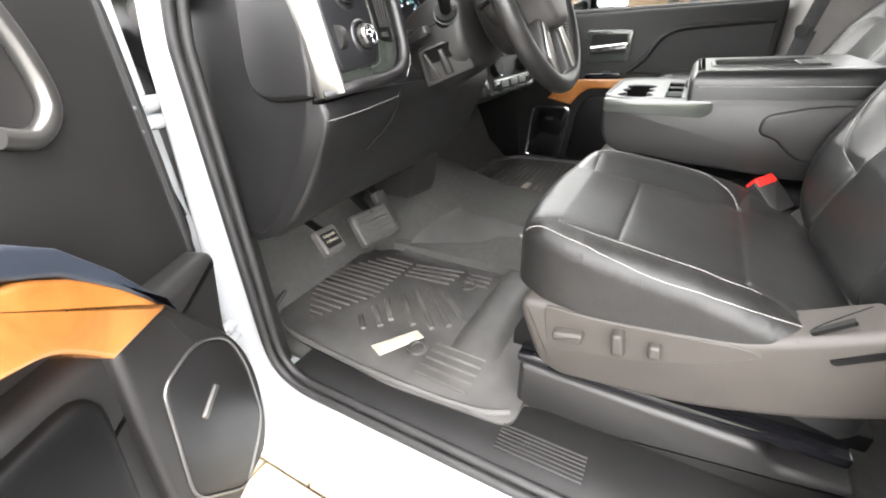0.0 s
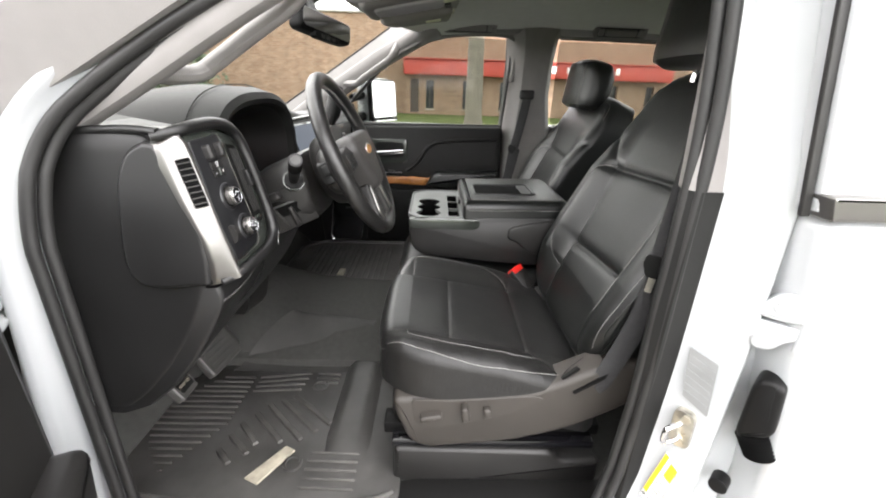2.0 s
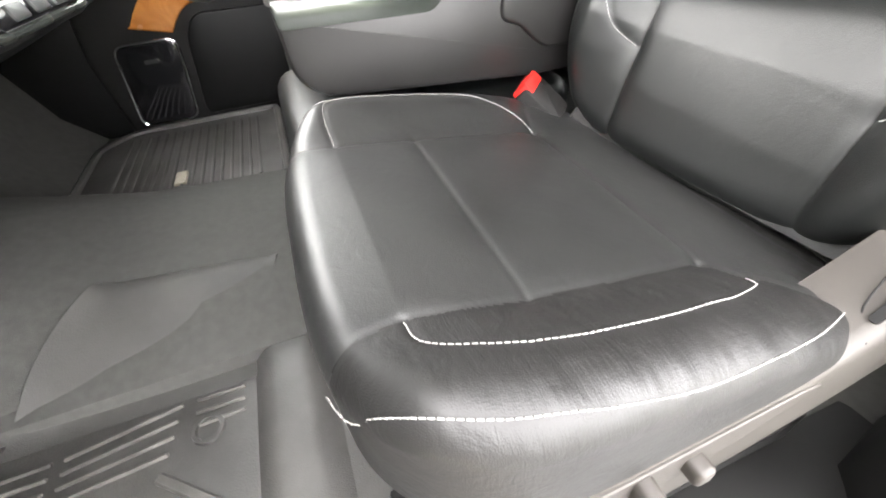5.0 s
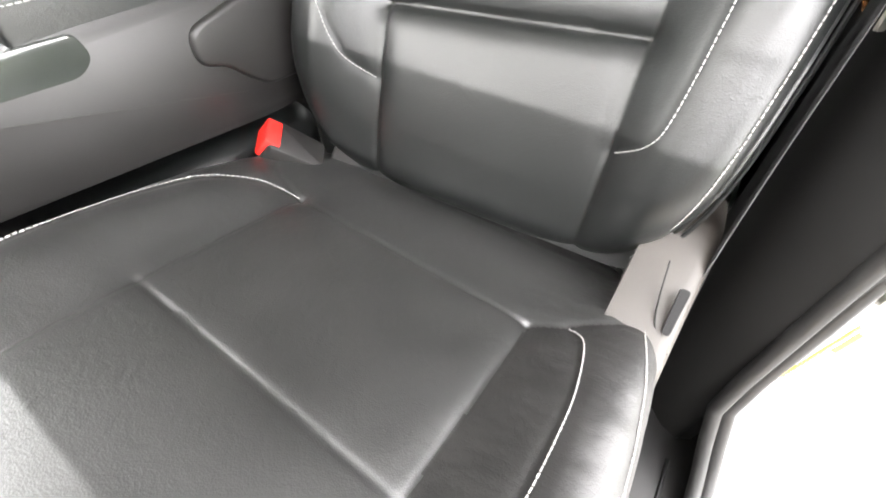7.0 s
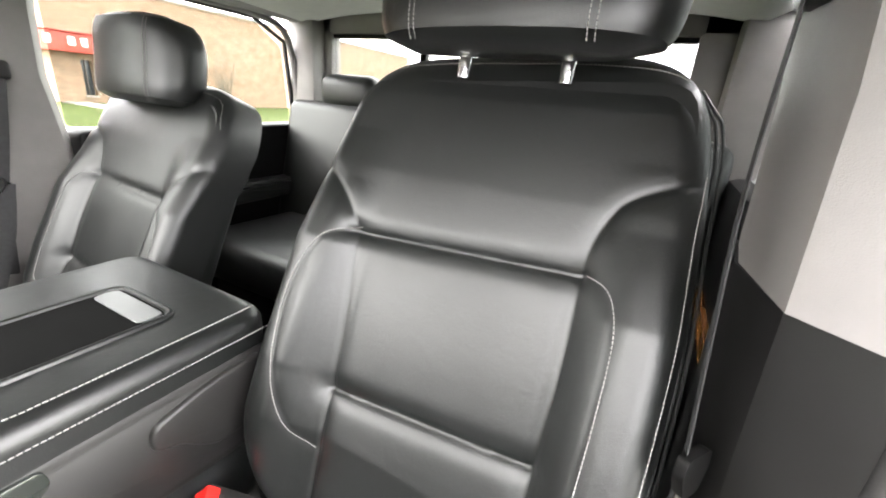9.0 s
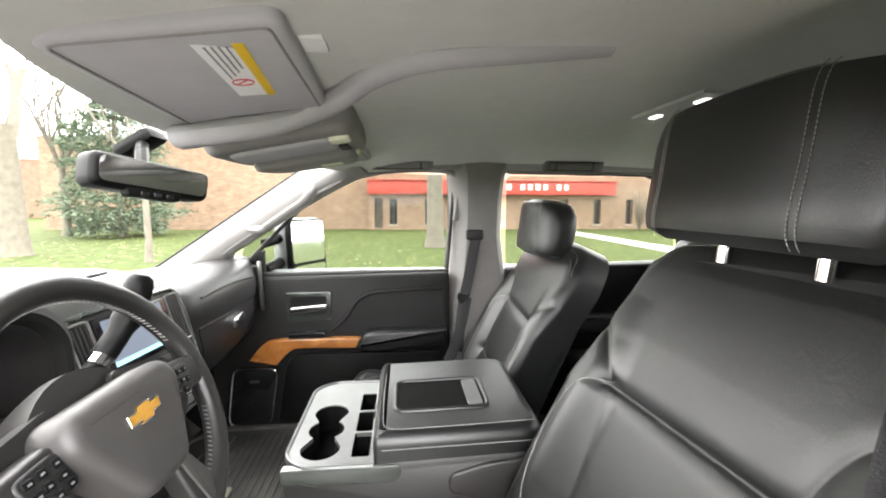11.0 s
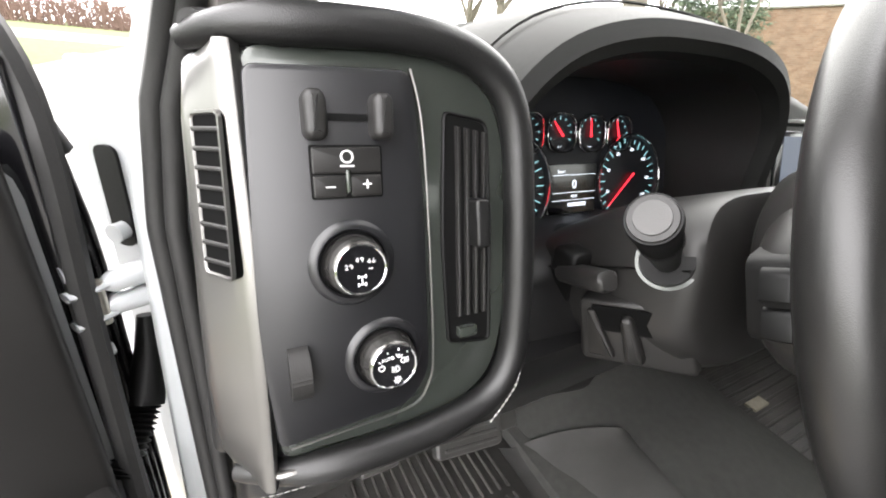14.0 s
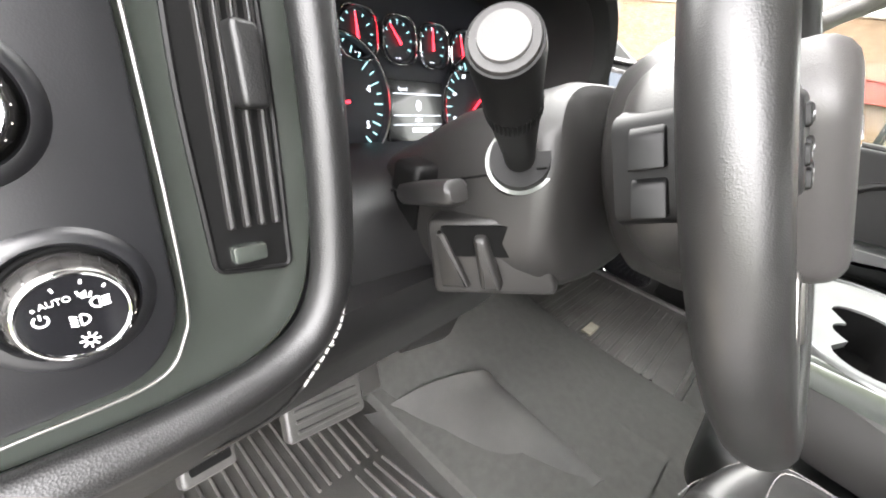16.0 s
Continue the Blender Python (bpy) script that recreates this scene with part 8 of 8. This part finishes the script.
# grab handles and lamps in the roof
def grab(x, y):
    g = thing("grab_handle", (x, y, 1.90), "grey folding roof grab handle", "grab handle", "roof grab handles")
    ga = Axes((x - 0.008, y, 1.893), (0, 1, 0), (0.62, 0, -0.78))
    part("base", plate(ga, rect(-0.125, -0.030, 0.125, 0.030, 0.016), -0.02, 0.004, 0.003, 2), PILLAR, g)
    part("recess", plate(ga, rect(-0.110, -0.022, 0.110, 0.022, 0.014), 0.0, 0.0052), PLASTIC_SOFT, g, "dark recess")
    part("grip", plate(ga, rect(-0.075, -0.018, 0.075, 0.014, 0.010), 0.004, 0.015, 0.006, 3), PILLAR, g)
    for k in (-0.094, 0.094):
        part("end_cap", plate(ga, rect(k - 0.014, -0.018, k + 0.014, 0.016, 0.006), 0.004, 0.012, 0.004, 2), PILLAR, g)


grab(0.735, -0.275)
grab(0.735, -0.985)
dl = thing("dome_light", (-0.08, -0.865, 1.94), "rear dome lamp strip with two small lit lenses", "lamp")
part("base", box((-0.08, -0.865, 1.946), (0.24, 0.07, 0.012), 0.004, 2), HEADLINER, dl)
for a in (-0.155, -0.005):
    part("lens", box((a, -0.865, 1.941), (0.036, 0.018, 0.012), 0.004, 2), glow_mat("lamp_lens", (1.0, 0.95, 0.85), 0.22), dl, "small lit lens")

# ---- towing mirror outside the passenger window ----
tm = thing("towing_mirror", (1.08, 0.26, 1.38), "large white-backed towing mirror with two glasses", "door mirror")
part("housing", box((1.125, 0.235, 1.51), (0.25, 0.10, 0.31), 0.035, 4, Matrix.Rotation(radians(-27), 4, "Z")), PAINT, tm)
TA = Axes((1.10, 0.182, 1.51), (0.88, -0.47, 0), (0.02, 0.06, 1))
part("glass_frame", plate(TA, rect(-0.122, -0.150, 0.122, 0.150, 0.03), -0.02, 0.008, 0.006, 2), PLASTIC_BLACK, tm)
part("glass", plate(TA, rect(-0.112, -0.055, 0.112, 0.140, 0.02), 0.004, 0.0095), MIRROR, tm, "mirror glass")
part("spotter_glass", plate(TA, rect(-0.112, -0.140, 0.112, -0.070, 0.02), 0.004, 0.0095), MIRROR, tm, "small convex glass")
part("arm", tube(bmesh.new(), [(0.93, 0.33, 1.44), (1.06, 0.27, 1.47)], 0.028, 10), PLASTIC_BLACK, tm)
part("arm", tube(bmesh.new(), [(0.93, 0.33, 1.56), (1.06, 0.27, 1.58)], 0.022, 10), PLASTIC_BLACK, tm)

# ---- the brick building with the red canopy ----
BRICK = brick_mat("tan_brick", (0.190, 0.114, 0.070), (0.250, 0.168, 0.110), (0.24, 0.195, 0.150))
BRICK_FAR = brick_mat("red_brick", (0.17, 0.088, 0.055), (0.21, 0.115, 0.072), (0.22, 0.175, 0.14))
CANOPY = mat("red_canopy", (0.36, 0.05, 0.032), 0.6, var=0.1, scale=2)
DARK_GLASS = mat("dark_window", (0.03, 0.035, 0.04), 0.08, var=0.3)
FRAME_BROWN = mat("bronze_frame", (0.06, 0.045, 0.035), 0.5)
CONCRETE = mat("concrete", (0.30, 0.29, 0.265), 0.9, var=0.15, scale=4)


def opened(y0, y1, z0, z1, holes):
    """Rectangles that fill a wall but for its openings, as (y0, y1, z0, z1)."""
    out, ys = [], sorted({y0, y1, *[h[0] for h in holes], *[h[1] for h in holes]})
    for a, b in zip(ys, ys[1:]):
        m = (a + b) / 2
        cut = sorted((h[2], h[3]) for h in holes if h[0] < m < h[1])
        z = z0
        for c, e in cut:
            if c > z:
                out.append((a, b, z, c))
            z = e
        if z < z1:
            out.append((a, b, z, z1))
    return out


bb = thing("brick_building", (30, -4, 0), "long tan brick building with a red canopy and slim windows", "building")
slits = [(0.55 - 2.35 * k, 0.05 - 2.35 * k) for k in range(8)]
holes = [(b, a, 0.35, 2.05) for a, b in slits] + [(1.0, 1.55, 0.1, 2.1)]
bm = bmesh.new()
for a, b, c, e in opened(-18.0, 1.9, 0.0, 2.9, holes):
    rbox(bm, (26.6, (a + b) / 2, (c + e) / 2), (0.4, b - a, e - c), 0)
bmesh.ops.remove_doubles(bm, verts=bm.verts, dist=1e-4)
part("wall", bm, BRICK, bb, smooth=False)
part("wall", box((31.0, -10, 2.85), (8.0, 64, 5.7), 0.0), BRICK, bb, "tan brick upper wall", smooth=False)
part("canopy", box((26.3, -6.4, 2.78), (1.3, 16.6, 0.88), 0.03), CANOPY, bb, "red metal canopy fascia")
part("canopy_lip", box((26.25, -6.4, 3.24), (1.45, 16.8, 0.06), 0.01), CANOPY, bb)
for a, b in slits:
    w_ = part("window", box((26.72, (a + b) / 2, 1.2), (0.06, a - b, 1.7), 0.0), DARK_GLASS, bb, "tall slim dark window", smooth=False)
    part("frame", box((26.66, (a + b) / 2, 1.2), (0.05, 0.05, 1.7), 0.0), FRAME_BROWN, w_, smooth=False)
    part("sill", box((26.38, (a + b) / 2, 0.30), (0.16, a - b + 0.1, 0.08), 0.01), CONCRETE, w_)
part("door", box((26.70, 1.28, 1.1), (0.06, 0.55, 2.0), 0.0), FRAME_BROWN, bb, "brown entrance door", smooth=False)
for k, w_ in enumerate((0.30, 0.26, 0.30, 0.26, 0.30, 0.28, 0.30, 0.30, 0.28, 0.30, 0.26)):
    part("sign_bar", box((25.62, -5.2 - 0.52 * k - (0.4 if k > 4 else 0) - (0.4 if k > 8 else 0), 2.83), (0.06, w_, 0.38), 0.02), WHITE_INK, bb, "plain white raised bar")
part("coping", box((31.0, -10, 5.76), (8.2, 64.2, 0.12), 0.01), CONCRETE, bb)

# wing ahead of the truck, running away on the right
bw = thing("brick_building", (45, 45, 0), "low brown brick building across the lawn", "building")
part("wall", box((62.0, 42, 3.2), (26, 26, 6.4), 0.0), BRICK_FAR, bw, smooth=False)
part("coping", box((62.0, 42, 6.46), (26.3, 26.3, 0.12), 0.0), CONCRETE, bw)
bf = thing("brick_building", (52, 112, 0), "far brown brick warehouse behind a car park", "building")
part("wall", box((84, 118, 4.2), (106, 16, 8.4), 0.0), BRICK_FAR, bf, smooth=False)
for k in range(11):
    part("window", box((36 + 8 * k, 109.95, 2.2), (3.2, 0.2, 2.0), 0.0), DARK_GLASS, bf, "wide dark window", smooth=False)
bl_ = thing("brick_building", (20, 84, 0), "red brick end of a far building", "building")
part("wall", box((25.2, 100, 4.2), (5.4, 32, 8.4), 0.0), BRICK_FAR, bl_, smooth=False)
wh = thing("warehouse", (4, 110, 0), "far white metal warehouse", "building")
part("wall", box((20.5, 128, 3.0), (6, 14, 6.0), 0.0), mat("white_cladding", (0.6, 0.62, 0.64), 0.6), wh, smooth=False)
part("blue_container", box((20.0, 112, 1.0), (3, 2, 2.0), 0.05), mat("blue_steel", (0.03, 0.12, 0.4), 0.5), wh)

# ---- trees ----
BARK = mat("pale_bark", (0.13, 0.115, 0.09), 0.9, var=0.2, scale=5, grain=0.6, grain_scale=40)
NEEDLE = mat("blue_green_needles", (0.115, 0.145, 0.10), 0.9, var=0.5, scale=3, spec=0.05)
BUD = mat("spring_buds", (0.30, 0.32, 0.16), 0.8, var=0.4, scale=3)


def limb(bm, a, d, ln, r, depth, rng, tips):
    pts, p, dr = [a], Vector(a), Vector(d).normalized()
    n = 4
    for i in range(n):
        dr = (dr + Vector((rng.uniform(-0.16, 0.16), rng.uniform(-0.16, 0.16), rng.uniform(-0.02, 0.14)))).normalized()
        p = p + dr * ln / n
        pts.append(p.copy())
    rs = [r * (1 - 0.55 * i / n) for i in range(n + 1)]
    tube(bm, pts, rs, 7 if r > 0.05 else 5)
    if depth == 0:
        tips.append(pts[-1])
        tips.append(pts[2])
        return
    for k in range(rng.choice((2, 3))):
        at = pts[rng.choice((2, 3, 4))]
        side = Vector((rng.uniform(-1, 1), rng.uniform(-1, 1), rng.uniform(0.1, 0.8)))
        limb(bm, at, dr * 0.8 + side * 0.8, ln * rng.uniform(0.55, 0.8), r * 0.52, depth - 1, rng, tips)


def bare_tree(x, y, hgt, r, seed, buds=True, forks=True):
    rng = random.Random(seed)
    t = thing("bare_tree", (x, y, 0), "leafless early-spring tree with pale bark", "tree", "bare trees")
    bm, tips = bmesh.new(), []
    tube(bm, [(x, y, -0.1), (x, y, 0.15), (x + 0.05, y, 0.6), (x + 0.08, y + 0.03, hgt * 0.35)], [r * 1.5, r * 1.25, r, r * 0.85], 12)
    part("trunk", bm, BARK, t)
    bm = bmesh.new()
    for k in range(5 if forks else 3):
        a = 2 * math.pi * k / 5 + rng.uniform(-0.4, 0.4)
        limb(bm, Vector((x + 0.08, y + 0.03, hgt * ((0.32 if forks else 0.27) + 0.01 * k))), (0.55 * math.cos(a), 0.55 * math.sin(a), 1.0), hgt * 0.32, r * 0.62, 4, rng, tips)
    part("branch_crown", bm, BARK, t)
    if buds:
        bm = bmesh.new()
        for p in tips:
            for k in range(5):
                q = p + Vector((rng.gauss(0, 0.25), rng.gauss(0, 0.25), rng.gauss(0, 0.2)))
                s = rng.uniform(0.03, 0.07)
                vs = [bm.verts.new(q + Vector((rng.uniform(-s, s), rng.uniform(-s, s), rng.uniform(-s, s)))) for _ in range(3)]
                bm.faces.new(vs)
        part("buds", bm, BUD, t)
    return t


def evergreen(x, y, hgt, w, seed):
    rng = random.Random(seed)
    t = thing("evergreen", (x, y, 0), "tall blue-green evergreen with uneven boughs", "tree", "evergreens")
    part("trunk", tube(bmesh.new(), [(x, y, 0), (x, y, hgt)], [0.18, 0.02], 8), BARK, t)
    bm = bmesh.new()
    for i in range(4200):
        f = rng.random() ** 1.1
        z = 0.6 + f * (hgt - 0.6)
        rad = w * (1 - f) ** 0.75 * rng.uniform(0.2, 1.0) ** 0.6 * (0.75 + 0.25 * math.sin(5 * z + 2.1 * math.sin(3.0 * z)))
        a = rng.uniform(0, 2 * math.pi)
        c = Vector((x + rad * math.cos(a), y + rad * math.sin(a), z - 0.22 * rad))
        out = Vector((math.cos(a), math.sin(a), rng.uniform(-0.55, 0.25)))
        for j in range(6):
            q = c + Vector((rng.gauss(0, 0.13), rng.gauss(0, 0.13), rng.gauss(0, 0.10)))
            d = (out + Vector((rng.gauss(0, 0.5), rng.gauss(0, 0.5), rng.gauss(0, 0.35)))).normalized() * rng.uniform(0.08, 0.2)
            sd = d.cross(Vector((rng.gauss(0, 1), rng.gauss(0, 1), rng.gauss(0, 1)))).normalized() * rng.uniform(0.02, 0.055)
            bm.faces.new([bm.verts.new(p) for p in (q + d, q + sd, q - d * 0.6, q - sd)])
    part("crown", bm, NEEDLE, t, smooth=False)
    return t


bare_tree(15.5, -1.6, 11, 0.34, 3, buds=False)
bare_tree(13.6, 12.3, 12, 0.36, 5, forks=False)
bare_tree(11.7, 7.1, 8, 0.09, 6, forks=False)
bare_tree(12.5, 19.5, 12, 0.24, 8)
bare_tree(22, 17, 10, 0.18, 12)
bare_tree(17, 30, 12, 0.25, 21)
bare_tree(8, 42, 13, 0.3, 33)
evergreen(21.5, 14.0, 9.9, 3.7, 4)
# bare shrubs by the entrance
for i, (x, y) in enumerate(((24.0, -15.5), (23.5, -17.0))):
    rng = random.Random(50 + i)
    sh_ = thing("bare_shrub", (x, y, 0), "leafless tan shrub beside the building", "shrub", "bare shrubs")
    bm = bmesh.new()
    for k in range(60):
        a = rng.uniform(0, 2 * math.pi)
        tube(bm, [(x, y, 0), (x + 0.5 * math.cos(a) * rng.random(), y + 0.5 * math.sin(a) * rng.random(), 1.2), (x + 1.1 * math.cos(a) * rng.random(), y + 1.1 * math.sin(a) * rng.random(), rng.uniform(1.8, 3.0))], [0.02, 0.012, 0.004], 4)
    part("stems", bm, BARK, sh_)
# distant bare woods
bm, rng = bmesh.new(), random.Random(9)
for k in range(900):
    x, y = rng.uniform(-120, 40), rng.uniform(150, 190)
    hh_ = rng.uniform(5, 11)
    tube(bm, [(x, y, 0), (x + rng.uniform(-1, 1), y, hh_ * 0.6), (x + rng.uniform(-2, 2), y, hh_)], [0.18, 0.12, 0.02], 4)
    for j in range(4):
        z = hh_ * rng.uniform(0.3, 0.8)
        tube(bm, [(x, y, z), (x + rng.uniform(-2.5, 2.5), y + rng.uniform(-1, 1), z + rng.uniform(0.8, 2.5))], [0.08, 0.02], 3)
for k in range(9000):
    x, y = rng.uniform(-120, 60), rng.uniform(150, 190)
    z = rng.random() ** 1.4 * (7.5 + 2.5 * math.sin(0.13 * x))
    q = [Vector((x + rng.gauss(0, 0.5), y + rng.gauss(0, 0.3), z + rng.gauss(0, 0.45))) for _ in range(3)]
    bm.faces.new([bm.verts.new(p) for p in q])
woods = part("woods", bm, mat("far_woods", (0.105, 0.072, 0.058), 0.95, spec=0.02), smooth=False)
tagged(woods, "distant strip of bare brown woods", "woods", kind="stuff")
# fallen leaves on the lawn
bm = bmesh.new()
for k in range(2600):
    x, y = rng.uniform(4.0, 25), rng.uniform(-18, 16)
    a, s = rng.uniform(0, 6.28), rng.uniform(0.03, 0.07)
    vs = [bm.verts.new((x + s * math.cos(a + q) * (1 if i % 2 else 0.6), y + s * math.sin(a + q) * (1 if i % 2 else 0.6), 0.012 + rng.uniform(0, 0.02))) for i, q in enumerate((0, 1.57, 3.14, 4.71))]
    bm.faces.new(vs)
lv = part("fallen_leaves", bm, mat("tan_leaves", (0.34, 0.29, 0.15), 0.9, var=0.3), smooth=False)
tagged(lv, "scattered pale fallen leaves on the lawn", "leaves", kind="stuff")
pth = part("footpath", box((18, -10.5, 0.01), (16, 1.3, 0.06), 0.01), CONCRETE)
tagged(pth, "pale concrete footpath across the lawn", "footpath", kind="structure")

# ---- parked vehicles far off ----
def car(x, y, turn, paint, suv, name, label):
    c = thing(name, (x, y, 0), label, "car", "parked cars")
    m = Matrix.Translation((x, y, 0)) @ Matrix.Rotation(turn, 4, "Z")
    h2 = 1.72 if suv else 1.45
    prof = [(-2.3, 0.35), (-2.3, 0.95), (-2.15, 1.02), (-1.75, h2 if suv else 1.05), (-1.2, h2), (0.55, h2), (1.15, 1.02), (2.2, 0.88), (2.3, 0.40)]
    bm = loft(bmesh.new(), [[m @ Vector((a, s, z - (0.12 if abs(s) > 0.8 and z > 1.1 else 0))) for a, z in prof] for s in (-0.9, -0.78, 0.78, 0.9)])
    part("body", bm, paint, c)
    for s in (-0.905, 0.905):
        bm = bmesh.new()
        vs = [bm.verts.new(m @ Vector((a, s * 0.985, z))) for a, z in ((-1.6, 1.05), (-1.25, h2 - 0.16), (0.45, h2 - 0.16), (0.95, 1.05))]
        bm.faces.new(vs)
        part("window", bm, DARK_GLASS, c)
    for a in (-1.4, 1.4):
        for s in (-0.82, 0.82):
            wh_ = part("wheel", tube(bmesh.new(), [m @ Vector((a, s - 0.1, 0.34)), m @ Vector((a, s + 0.1, 0.34))], 0.34, 16), SEAL, c, "black tyre")
            part("rim", tube(bmesh.new(), [m @ Vector((a, s - 0.11, 0.34)), m @ Vector((a, s + 0.11, 0.34))], 0.20, 12), STEEL, wh_)
    return c


RED_PAINT = mat("dark_red_paint", (0.30, 0.02, 0.03), 0.25, coat=0.8)
DARK_PAINT = mat("dark_green_paint", (0.03, 0.05, 0.05), 0.25, coat=0.8)
car(33, 52, 0.1, PAINT, True, "parked_suv", "white parked sport utility vehicle")
car(42, 74, 1.2, RED_PAINT, False, "parked_car", "dark red parked car")
car(39, 72, 1.2, DARK_PAINT, False, "parked_car", "dark green parked car")
car(47, 76, 1.2, DARK_PAINT, True, "parked_suv", "dark parked sport utility vehicle")
car(30, 76, 1.2, PAINT, False, "parked_car", "white parked saloon car")
car(-4, 118, 0.0, PAINT, True, "parked_suv", "white van parked far down the road")
